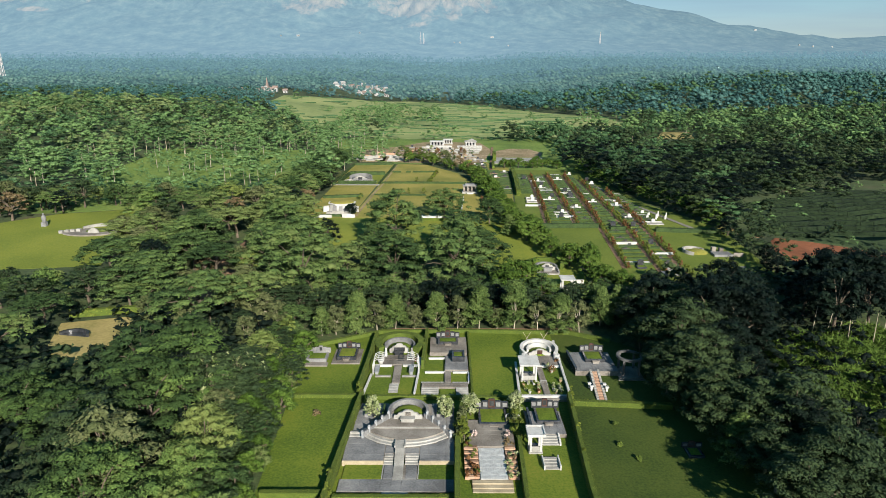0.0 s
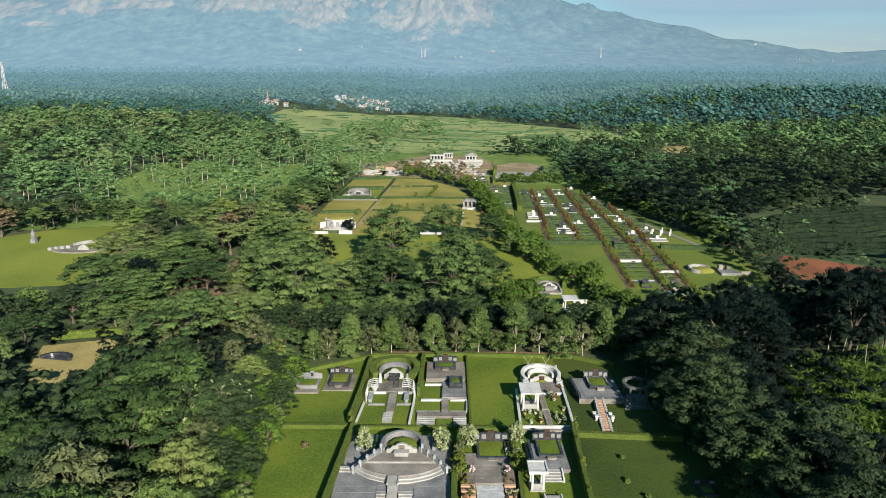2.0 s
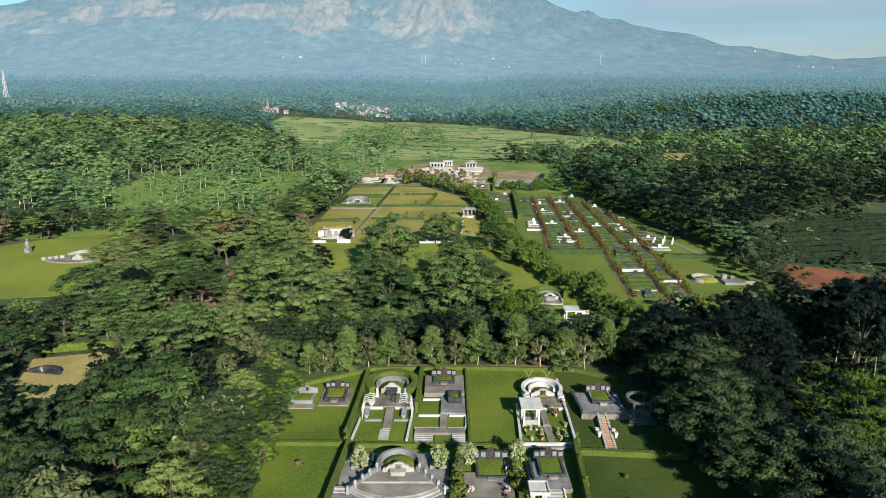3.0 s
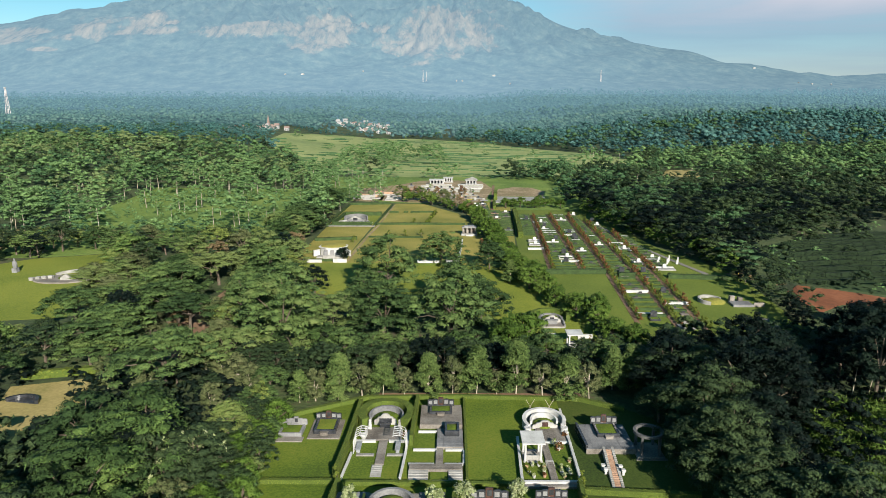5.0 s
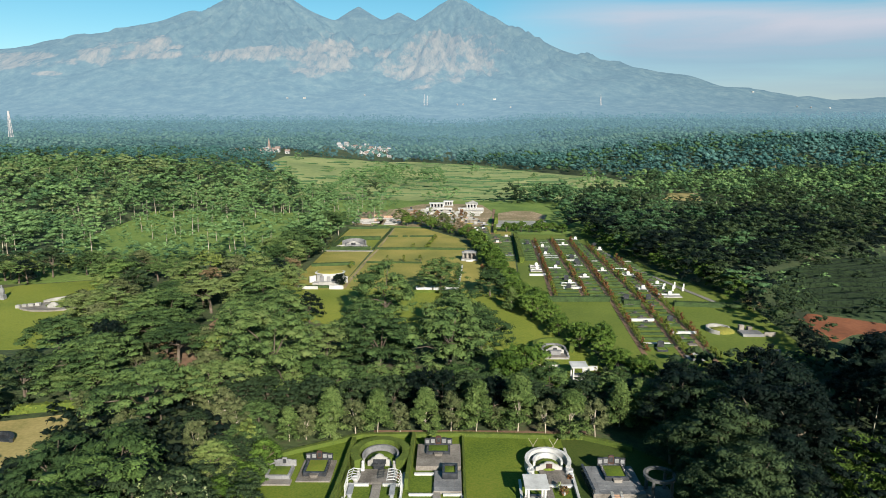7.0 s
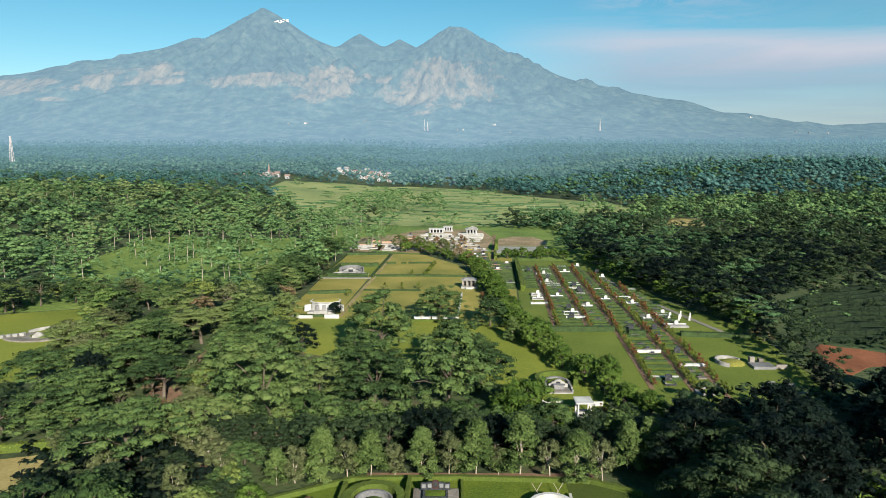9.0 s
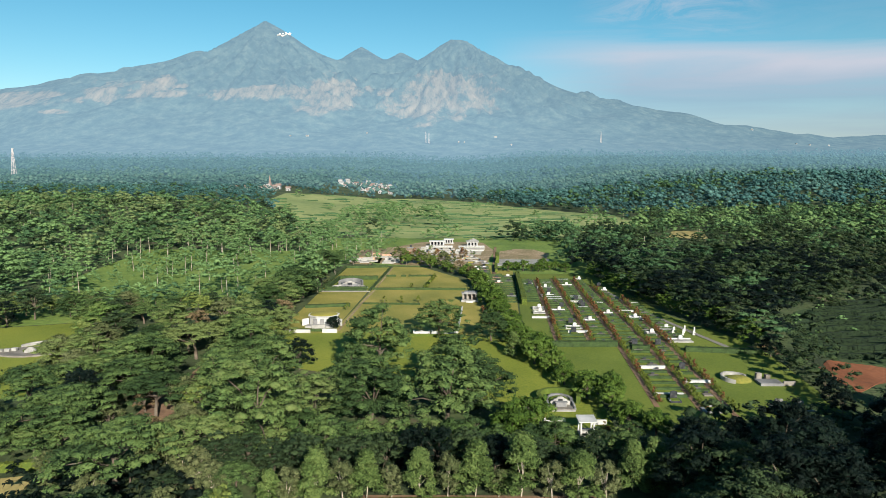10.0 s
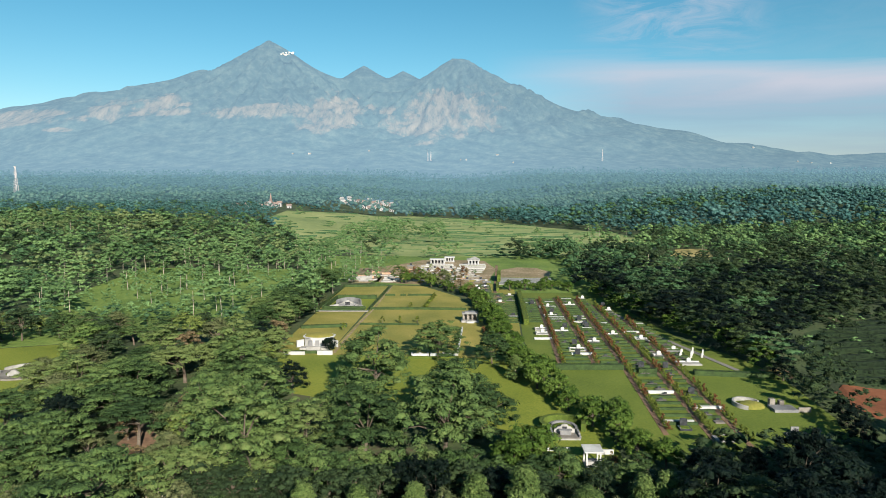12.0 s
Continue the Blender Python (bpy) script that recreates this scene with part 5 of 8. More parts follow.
patch("lawn", OPEN["upper"], M["lawn_dry"], "yellowish dry lawn divided by low hedges", "lawn")
patch("lawn", OPEN["upper_left"], M["lawn_dry"], "yellow-green lawn round two memorials", "lawn")
patch("lawn", OPEN["columbarium"], M["lawn_rows"], "green lawn under rows of graves", "lawn")
patch("lawn", OPEN["strip"], M["lawn_dry"], "narrow yellowish lawn strip", "lawn")
patch("lawn", OPEN["monument"], M["lawn_mid"], "sunlit yellow-green lawn in the woods", "lawn")
patch("sand_clearing", OPEN["sand"], M["sand"], "sandy yellow clearing between trees", "clearing")
patch("red_earth", OPEN["red_earth"], M["red_earth"], "bare red earth bank", "earth", rough=0.4)
patch("meadow", OPEN["terraces"], M["terrace_grass"], "grassy terraced slope", "meadow")
patch("meadow", OPEN["hill_meadow"], M["meadow"], "light green scrub on the hill", "meadow", cell=8)
patch("meadow", OPEN["hill_meadow_b"], M["meadow"], "light green scrub below the hill", "meadow", cell=8)
for k in ("earth_path", "earth_bank", "earth_walk"):
    patch("earth_path", OPEN[k], M["earth"], "brown bare earth under trees", "path")
patch("red_yard", OPEN["red_yard"], M["garden_soil"], "bare brown building yard", "yard")
patch("terrace_ground", OPEN["terrace_garden"], M["garden_soil"], "brown soil and dry grass round the terraced plots", "ground")
patch("dry_field", OPEN["dry_field"], M["sand"], "small dry yellow field among dark trees", "field", cell=8)
patch("rice_field", OPEN["rice"], M["rice"], "yellow-green rice fields", "rice field", cell=12)
patch("meadow", [(-26, 256), (6, 253), (14, 262), (24, 238.5), (52, 238.5), (58, 300), (62, 354), (-26, 354)], M["meadow"], "rough grass round the terraced garden", "meadow", 0.02, 8)
patch("meadow", [(-140, 160), (-98, 163), (-80, 168.8), (-70, 180), (-52, 196), (-90, 195.6), (-140, 200)], M["meadow"], "rough green grass behind the monument lawn", "meadow", 0.02, 8)


# ---- plots: tools ----
LAWN = -0.95


def wpart(name, bm, mat, root, label=""):
    """A part given in the plan's own x and y, with heights from its thing's base."""
    top = root
    while top.parent:
        top = top.parent
    bmesh.ops.translate(bm, vec=(-top.location.x, -top.location.y, 0), verts=bm.verts)
    return part(name, bm, M[mat], root, label)


TILE = {}


def tile_mesh(mat, sx, sy):
    key = (mat, round(sx, 2), round(sy, 2))
    if key not in TILE:
        bm = B((-sx / 2 + 0.006, sx / 2 - 0.006, -sy / 2 + 0.006, sy / 2 - 0.006, 0, 0.05), bevel=0.0)
        top = [e for e in bm.edges if all(v.co.z > 0.04 for v in e.verts)]
        bmesh.ops.bevel(bm, geom=top, offset=0.006, segments=1, affect="EDGES")
        me = bpy.data.meshes.new("tile")
        bm.to_mesh(me)
        bm.free()
        me.materials.append(M[mat])
        TILE[key] = me
    return TILE[key]


def paving(name, x0, x1, y0, y1, h, mat, label, tile=0.9, hole=None, under="stone", base=LAWN):
    """A raised bed of slabs, each one a piece, on a solid bed."""
    root = thing(name, (x0 + x1) / 2, (y0 + y1) / 2, base, label, "paving", kind="structure")
    wpart("bed", B((x0, x1, y0, y1, -0.25, h), bevel=0.02), under, root)
    nx, ny = max(1, round((x1 - x0 - 0.06) / tile)), max(1, round((y1 - y0 - 0.06) / tile))
    sx, sy = (x1 - x0 - 0.06) / nx, (y1 - y0 - 0.06) / ny
    me = tile_mesh(mat, sx, sy)
    for i in range(nx):
        for j in range(ny):
            x, y = x0 + 0.03 + sx * (i + 0.5), y0 + 0.03 + sy * (j + 0.5)
            if hole and hole(x, y):
                continue
            piece("tile", me, root, pose(x - root.location.x, y - root.location.y, h - 0.012 + random.uniform(-0.004, 0.004), random.uniform(-0.3, 0.3), random.uniform(-0.3, 0.3), 0))
    return root


def steps(name, x0, x1, y0, y1, h0, h1, n, mat, label, cheeks="", base=LAWN):
    """A flight that climbs away from y0 to y1."""
    root = thing(name, (x0 + x1) / 2, (y0 + y1) / 2, base, label, "steps")
    for i in range(n):
        a, b = y0 + (y1 - y0) * i / n, y0 + (y1 - y0) * (i + 1) / n
        wpart("step", B((x0, x1, a, b - 0.003, -0.2, h0 + (h1 - h0) * (i + 1) / n), bevel=0.025), mat, root)
    if cheeks:
        for x in (x0 - 0.18, x1 + 0.02):
            bm = bmesh.new()
            prof = [(y0 - 0.05, -0.2), (y1, -0.2), (y1, h1 + 0.22), (y0 - 0.05, h0 + 0.25)]
            vs = [[bm.verts.new((xx, y, z)) for y, z in prof] for xx in (x, x + 0.16)]
            bm.faces.new(vs[0])
            bm.faces.new(vs[1][::-1])
            for k in range(4):
                bm.faces.new((vs[0][k], vs[0][(k + 1) % 4], vs[1][(k + 1) % 4], vs[1][k]))
            wpart("cheek_wall", bm, cheeks, root)
    return root


def low_wall(name, pts, h, w, mat, label, base=LAWN, cap=True, category="wall"):
    """A low wall along a line, with a proud coping."""
    root = thing(name, *pts[0], base, label, category)
    for (xa, ya), (xb, yb) in zip(pts, pts[1:]):
        d = Vector((xb - xa, yb - ya, 0))
        n = Vector((-d.y, d.x, 0)).normalized()
        for nm, ww, z0, z1 in (("wall", w, -0.25, h - 0.06), ("coping", w + 0.08, h - 0.06, h)) if cap else (("wall", w, -0.25, h),):
            bm = bmesh.new()
            o, e = Vector((xa, ya, 0)), Vector((xb, yb, 0))
            prism(bm, [(p.x, p.y) for p in (o - n * ww / 2, e - n * ww / 2, e + n * ww / 2, o + n * ww / 2)], z0, z1)
            bmesh.ops.bevel(bm, geom=bm.edges[:], offset=0.012, segments=1, affect="EDGES")
            wpart(nm, bm, mat, root)
    return root


def hedge(name, pts, w, h, label, mat="hedge", seed=1, density=120, base=None, leaf=0.062, wild=0.02, category="hedge", core_mat="hedge_core"):
    """A clipped hedge along a line: a dark core under a coat of small leaves."""
    rng = np.random.default_rng(seed)
    z0 = base if base is not None else float(lie(*pts[0])) + 0.05
    root = thing(name, *pts[0], z0, label, category)
    core = bmesh.new()
    cs, ns = [], []
    for (xa, ya), (xb, yb) in zip(pts, pts[1:]):
        a, b = np.array([xa, ya]), np.array([xb, yb])
        d = b - a
        ln = np.linalg.norm(d)
        d = d / ln
        n = np.array([-d[1], d[0]])
        ww, hh = w - 0.05, h - 0.04
        prism(core, [tuple(p) for p in (a - n * ww / 2, b - n * ww / 2, b + n * ww / 2, a + n * ww / 2)], -0.2, hh)
        for face, size in (("top", ln * w), ("l", ln * h), ("r", ln * h), ("e", w * h), ("s", w * h)):
            k = max(6, int(size * density))
            u, v = rng.uniform(0, 1, k), rng.uniform(0, 1, k)
            j = rng.normal(0, wild, k)
            bulge = wild * 1.3 * np.sin(u * ln * 2.1 + seed) + wild * np.sin(u * ln * 5.3)
            if face == "top":
                p = a + d * (u * ln)[:, None] + n * ((v - 0.5) * w)[:, None]
                z, nr = h + j + bulge, np.tile([0, 0, 1.0], (k, 1))
            elif face in "lr":
                s = 1 if face == "l" else -1
                p = a + d * (u * ln)[:, None] + n * (s * (w / 2 + j + 0.4 * bulge))[:, None]
                z, nr = v * h, np.tile([n[0] * s, n[1] * s, 0.3], (k, 1))
            else:
                q, s = (b, 1) if face == "e" else (a, -1)
                p = q + d * (s * np.abs(j))[:, None] + n * ((u - 0.5) * w)[:, None]
                z, nr = v * h, np.tile([d[0] * s, d[1] * s, 0.3], (k, 1))
            cs.append(np.column_stack([p, z]))
            ns.append(nr + rng.normal(0, 0.3, (k, 3)))
    wpart("hedge_core", core, core_mat, root)
    c = np.concatenate(cs) - np.array([root.location.x, root.location.y, 0])
    v, f = blades(rng, c, np.concatenate(ns), leaf)
    fo = new("foliage", mesh_of("foliage", v, f, M[mat]))
    fo.parent = root
    return root


def shrub(name, x, y, h, r, mat, label, seed=0, shape="egg", clumps=14, per=18, leaf=0.16, base=None, group="", bark="bark", category="shrub"):
    rng = np.random.default_rng(seed + 500)
    v, f, cc = crown(rng, h, r, h * 0.12, clumps, per, leaf, shape, 0.8, 0.36)
    root = thing(name, x, y, base if base is not None else float(lie(x, y)) + 0.05, label, category, group)
    bm = bmesh.new()
    tube(bm, [(0, 0, -0.1), (0, 0, h * 0.55)], [0.05 + h * 0.01, 0.02], 5)
    for c in cc[:4]:
        tube(bm, [(0, 0, h * 0.3), tuple(float(q) for q in c)], [0.02, 0.008], 4)
    part("stem", bm, M[bark], root)
    fo = new("foliage", mesh_of("foliage", v, f, M[mat]))
    fo.parent = root
    return root


def slab_stone(w, t, h, top=0.0):
    """An upright stone with a shallow curved top, standing on y=0."""
    bm = bmesh.new()
    n = 8
    prof = [(-w / 2, 0), (w / 2, 0)] + [(w / 2 - w * i / n, h - top + top * math.sin(math.pi * i / n)) for i in range(n + 1)]
    a = [bm.verts.new((x, -t / 2, z)) for x, z in prof]
    b = [bm.verts.new((x, t / 2, z)) for x, z in prof]
    bm.faces.new(a)
    bm.faces.new(b[::-1])
    for i in range(len(prof)):
        bm.faces.new((a[i], a[(i + 1) % len(prof)], b[(i + 1) % len(prof)], b[i]))
    return bm


def scroll_stone(w, t, h):
    """A shouldered headstone wall with rolled sides and a raised middle."""
    bm = bmesh.new()
    half = [(0.5, 0.0), (0.5, 0.38), (0.47, 0.47), (0.4, 0.5), (0.36, 0.56), (0.33, 0.68), (0.25, 0.73), (0.2, 0.76), (0.17, 0.88), (0.09, 0.97), (0.0, 1.0)]
    prof = [(x * w, z * h) for x, z in half] + [(-x * w, z * h) for x, z in half[-2::-1]]
    a = [bm.verts.new((x, -t / 2, z)) for x, z in prof]
    b = [bm.verts.new((x, t / 2, z)) for x, z in prof]
    bm.faces.new(a)
    bm.faces.new(b[::-1])
    for i in range(len(prof)):
        bm.faces.new((a[i], a[(i + 1) % len(prof)], b[(i + 1) % len(prof)], b[i]))
    bmesh.ops.triangulate(bm, faces=[f for f in bm.faces if len(f.verts) > 4])
    return bm


def shift(bm, x, y, z=0.0, turn=0.0):
    bmesh.ops.transform(bm, matrix=pose(x, y, z, 0, 0, turn), verts=bm.verts)
    return bm


def bars(root, x, y, z, w, h, rows, mat="pale_stone"):
    """Unreadable lines on a stone's face."""
    for i in range(rows):
        ww = w * (0.9 - 0.2 * (i % 2))
        wpart("inscription", B((x - ww / 2, x + ww / 2, y - 0.008, y + 0.004, z - i * h, z - i * h + h * 0.45), bevel=0), mat, root)


def grave(x0, x1, y0, y1, h, base, label, stones=5, stone_h=0.95, mat="granite", fill="lawn", middle="marble_red", altar=True, grave_kind="grave"):
    """A framed grave bed with a row of upright stones along its back."""
    root = thing(grave_kind, (x0 + x1) / 2, (y0 + y1) / 2, base, label, "grave", "graves with upright stones")
    k = 0.28
    for b in ((x0, x1, y0, y0 + k, -0.1, h), (x0, x1, y1 - k, y1, -0.1, h), (x0, x0 + k, y0 + k, y1 - k, -0.1, h), (x1 - k, x1, y0 + k, y1 - k, -0.1, h)):
        wpart("kerb", B(b, bevel=0.03), mat, root)
    bm = bmesh.new()
    bmesh.ops.create_grid(bm, x_segments=8, y_segments=8, size=0.5)
    for v in bm.verts:
        v.co = ((x0 + x1) / 2 + v.co.x * (x1 - x0 - 2 * k), (y0 + y1) / 2 + v.co.y * (y1 - y0 - 2 * k), h * 0.75 + 0.12 * math.cos(v.co.x * 3) * math.cos(v.co.y * 3))
    wpart("grass", bm, fill, root, "clipped grass bed")
    if stones:
        w = (x1 - x0 + 0.5) / stones
        for i in range(stones):
            mid = i == stones // 2
            x = x0 - 0.25 + w * (i + 0.5)
            hh = stone_h * (1.14 if mid else 1.0 - 0.06 * abs(i - stones // 2))
            yy = y1 - 0.1 - 0.06 * abs(i - stones // 2)
            st = wpart("headstone", shift(slab_stone(w * 0.99, 0.16, hh, 0.04), x, yy, h * 0.8), middle if mid else mat, root)
            wpart("panel", B((x - w * 0.33, x + w * 0.33, yy - 0.1, yy - 0.082, h * 0.8 + hh * 0.28, h * 0.8 + hh * 0.8), bevel=0.004), "stone_blue" if not mid else "granite", st)
    if altar:
        cx = (x0 + x1) / 2
        wpart("altar", B((cx - 0.42, cx + 0.42, y0 - 0.42, y0 - 0.02, 0, h * 0.7), (cx - 0.5, cx + 0.5, y0 - 0.46, y0 - 0.0, h * 0.7, h * 0.7 + 0.08)), "stone", root)
    return root


def mound(bm, cx, cy, rx, ry, z0, h, n=20, m=6):
    rows = []
    for j in range(m):
        u = j / m
        rows.append([bm.verts.new((cx + rx * math.cos(a) * math.cos(u * 1.5), cy + ry * math.sin(a) * math.cos(u * 1.5), z0 + h * math.sin(u * 1.57) + 0.03 * noise.noise((a, u * 4, cx)))) for a in [2 * math.pi * i / n for i in range(n)]])
    for a, b in zip(rows, rows[1:]):
        for i in range(n):
            bm.faces.new((a[i], a[(i + 1) % n], b[(i + 1) % n], b[i]))
    bm.faces.new(rows[-1])
    return bm


def figure(x, y, base, h, mat, label, name="guardian_statue"):
    """A small seated stone figure as one plain turned shape on a plinth."""
    bm = bmesh.new()
    box(bm, -0.2, 0.2, -0.25, 0.25, 0, h * 0.28, 0.02)
    tube(bm, [(0, 0.05, h * 0.26), (0, 0.02, h * 0.5), (0, -0.03, h * 0.72), (0, -0.08, h * 0.9), (0, -0.1, h)], [0.2, 0.19, 0.13, 0.15, 0.05], 8)
    ob = part(name, bm, M[mat])
    ob.matrix_basis = pose(x, y, base)
    return tagged(ob, label, "statue", "guardian statues")


def pavilion(x0, x1, y0, y1, h, base, label, roof="white", tilt=0.0, rim=0.0, counter=True, name="pavilion"):
    root = thing(name, (x0 + x1) / 2, (y0 + y1) / 2, base, label, "pavilion")
    wpart("plinth", B((x0 - 0.1, x1 + 0.1, y0 - 0.1, y1 + 0.1, -0.15, 0.16)), "pale_stone", root)
    for x in (x0 + 0.1, x1 - 0.1):
        for y in (y0 + 0.1, y1 - 0.1):
            p = wpart("post", B((x - 0.11, x + 0.11, y - 0.11, y + 0.11, 0.16, h)), "white", root)
            wpart("post_cap", B((x - 0.15, x + 0.15, y - 0.15, y + 0.15, h - 0.22, h - 0.14)), "white", p)
    o = 0.3
    bm = B((x0 - o, x1 + o, y0 - o, y1 + o, h, h + 0.16), bevel=0.02)
    for v in bm.verts:
        v.co.z += tilt * (v.co.y - (y0 + y1) / 2)
    wpart("roof", bm, roof, root, "flat white roof slab")
    if rim:
        for b in ((x0 - o, x1 + o, y0 - o, y0 - o + 0.14), (x0 - o, x1 + o, y1 + o - 0.14, y1 + o), (x0 - o, x0 - o + 0.14, y0 - o + 0.14, y1 + o - 0.14), (x1 + o - 0.14, x1 + o, y0 - o + 0.14, y1 + o - 0.14)):
            wpart("roof_rim", B((*b, h + 0.16, h + 0.16 + rim), bevel=0.01), "white", root)
    wpart("beam", B((x0, x1, y0, y0 + 0.16, h - 0.14, h - 0.002), (x0, x1, y1 - 0.16, y1, h - 0.14, h - 0.002)), "white", root)
    if counter:
        wpart("parapet", B((x0 + 0.2, x1 - 0.2, y0 + 0.03, y0 + 0.17, 0.16, 0.75)), "pale_stone", root)
        wpart("bench", B((x0 + 0.25, x1 - 0.25, y1 - 0.6, y1 - 0.2, 0.42, 0.5), (x0 + 0.3, x0 + 0.4, y1 - 0.55, y1 - 0.25, 0.16, 0.42), (x1 - 0.4, x1 - 0.3, y1 - 0.55, y1 - 0.25, 0.16, 0.42)), "granite", root)
    return root


# ---- plot with the great horseshoe tomb ----
A = (-5.15, 66.0)
paving("forecourt", -11.2, -0.3, 52.2, 54.1, 0.12, "stone_blue", "grey stone forecourt in front of a tomb", 0.95)
steps("steps", -7.0, -4.6, 51.6, 52.2, 0.0, 0.12, 2, "pale_stone", "two pale stone steps to the forecourt")
paving("paved_path", -7.1, -3.85, 54.1, 56.45, 0.14, "stone_blue", "grey slabs between two grass panels", 0.95, hole=lambda x, y: -6.2 < x < -5.1)
for a, b, inner in ((-11.0, -7.2, 1), (-3.75, -0.3, -1)):
    root = thing("grass_plot", (a + b) / 2, 55.3, LAWN, "square of thick grass beside the ramp", "grass panel", "grass panels")
    wpart("grass", B((a, b, 54.15, 56.5, -0.1, 0.15), bevel=0.03), "lawn", root)
    e = b if inner > 0 else a
    wpart("kerb", B((e - 0.05, e + 0.05, 54.2, 56.5, -0.1, 0.19), bevel=0.01), "pale_stone", root)
for a, b, c in ((-11.3, -7.2, 56.6), (-3.7, -0.2, 56.6), (-7.195, -3.705, 57.8)):
    paving("upper_court", a, b, c, 61.6, 0.52, "stone_blue", "blue-grey slab court with a pale front edge", 0.9, hole=lambda x, y: (x + 5.15) ** 2 + (y - 65.2) ** 2 < 38, under="stone")
for a, b in ((-11.3, -7.2), (-3.7, -0.2)):
    low_wall("front_wall", [(a, 56.52), (b, 56.52)], 0.54, 0.14, "sandstone", "low tan stone wall along the court's front", cap=False)
for a, b in ((-11.0, -7.6), (-2.7, -0.1)):
    paving("side_court", a, b, 61.7, 68.4, 0.34, "stone_blue", "grey slab court behind the balustrade", 0.9, under="stone")
for a, b in ((-11.2, -9.3), (-1.0, -0.15)):
    steps("steps", a, b, 60.9, 61.7, 0.5, 0.8, 2, "pale_stone", "short pale stone steps beside the platform")
ramp = thing("ramp", -5.6, 57.0, LAWN, "narrow pale stone ramp up the middle of the court", "ramp")
bm = bmesh.new()
vs = [[bm.verts.new((x, y, z)) for y, z in ((53.9, -0.1), (59.6, -0.1), (59.6, 1.02), (58.2, 0.92), (56.0, 0.34), (53.9, 0.16))] for x in (-6.15, -5.2)]
bm.faces.new(vs[0])
bm.faces.new(vs[1][::-1])
for k in range(6):
    bm.faces.new((vs[0][k], vs[0][(k + 1) % 6], vs[1][(k + 1) % 6], vs[1][k]))
wpart("slope", bm, "pale_stone", ramp)
for x in (-6.2, -5.2):
    wpart("edge", B((x - 0.06, x + 0.06, 58.3, 59.6, 0.9, 1.08), bevel=0.01), "pale_stone", ramp)
for x0, x1 in ((-7.18, -6.25), (-5.1, -3.72)):
    steps("steps", x0, x1, 56.5, 57.75, 0.12, 0.52, 4, "pale_stone", "pale stone steps beside the ramp")
root = thing("round_platform", A[0], A[1], LAWN, "half-round stone platform with three curved steps", "platform")
for i, r in enumerate((6.15, 5.8, 5.45)):
    bm = bmesh.new()
    pts = [(A[0] + r * math.cos(radians(a)), 65.2 + r * math.sin(radians(a))) for a in np.linspace(218 - i, 322 + i, 30)]
    prism(bm, pts, 0.3, 0.52 + 0.15 * (i + 1))
    wpart("curved_step", bm, "pale_stone" if i < 2 else "stone", root)
for name, pts, z0, z1 in (("platform", ((4.85, 61.4), (2.5, 64.0), (2.5, 67.2)), -0.2, 0.96), ("upper_step", ((3.75, 62.0), (2.3, 63.8), (2.3, 65.2)), 0.9, 1.1)):
    bm = bmesh.new()
    prism(bm, [(A[0] - x, y) for x, y in pts[::-1]][::-1] + [(A[0] + x, y) for x, y in pts[::-1]], z0, z1)
    bmesh.ops.recalc_face_normals(bm, faces=bm.faces)
    wpart(name, bm, "stone", root)
wpart("step_edge", B((A[0] - 3.8, A[0] + 3.8, 61.86, 62.0, 0.9, 1.06), bevel=0.02), "pale_stone", root)
for s in (-1, 1):
    root = thing("stepped_balustrade", A[0] + s * 3.4, 62.6, LAWN + 0.9, "grey-white stone balustrade that steps down to the court", "balustrade", "stepped balustrades")
    for i in range(5):
        u = i / 4
        x, y, h = A[0] + s * (2.1 + 2.5 * u), 63.7 - 3.0 * u, 0.95 - 0.6 * u
        p = wpart("post", B((x - 0.12, x + 0.12, y - 0.12, y + 0.12, -0.1 - 0.3 * u, h)), "grey_stone", root)
        wpart("post_cap", B((x - 0.16, x + 0.16, y - 0.16, y + 0.16, h, h + 0.08), (x - 0.09, x + 0.09, y - 0.09, y + 0.09, h + 0.08, h + 0.2)), "grey_stone", p)
        if i < 4:
            x2, y2 = A[0] + s * (2.1 + 2.5 * (u + 0.25)), 63.7 - 3.0 * (u + 0.25)
            bm = bmesh.new()
            d = Vector((x2 - x, y2 - y, 0)).normalized()
            n = Vector((-d.y, d.x, 0)) * 0.1
            prism(bm, [(x - n.x, y - n.y), (x2 - n.x, y2 - n.y), (x2 + n.x, y2 + n.y), (x + n.x, y + n.y)], -0.2 - 0.3 * u, h - 0.2)
            wpart("panel", bm, "stone_blue", root)
root = thing("horseshoe_tomb", A[0], 66.9, LAWN + 0.9, "grassy tomb mound inside a pale horseshoe wall", "tomb")
wpart("horseshoe_wall", ring(bmesh.new(), A[0], 64.8, 1.95, 2.2, 0, 0.55, -28, 208, 36, 0.25), "stone_blue", root)
wpart("coping", ring(bmesh.new(), A[0], 64.8, 1.92, 2.24, 0.55, 0.61, -28, 208, 36, 0.25), "stone_blue", root)
wpart("mound", mound(bmesh.new(), A[0], 65.0, 1.7, 1.7, 0.0, 0.7), "lawn", root, "rounded grass mound")
wpart("headstone", shift(scroll_stone(3.1, 0.24, 1.15), A[0], 63.7, 0.1), "pale_stone", root)
wpart("tablet", B((A[0] - 0.35, A[0] + 0.35, 63.55, 63.59, 0.45, 1.05), bevel=0.005), "stone", root)
wpart("altar", B((A[0] - 0.7, A[0] + 0.7, 62.85, 63.45, 0.18, 0.55), (A[0] - 0.8, A[0] + 0.8, 62.8, 63.5, 0.55, 0.64)), "pale_stone", root)
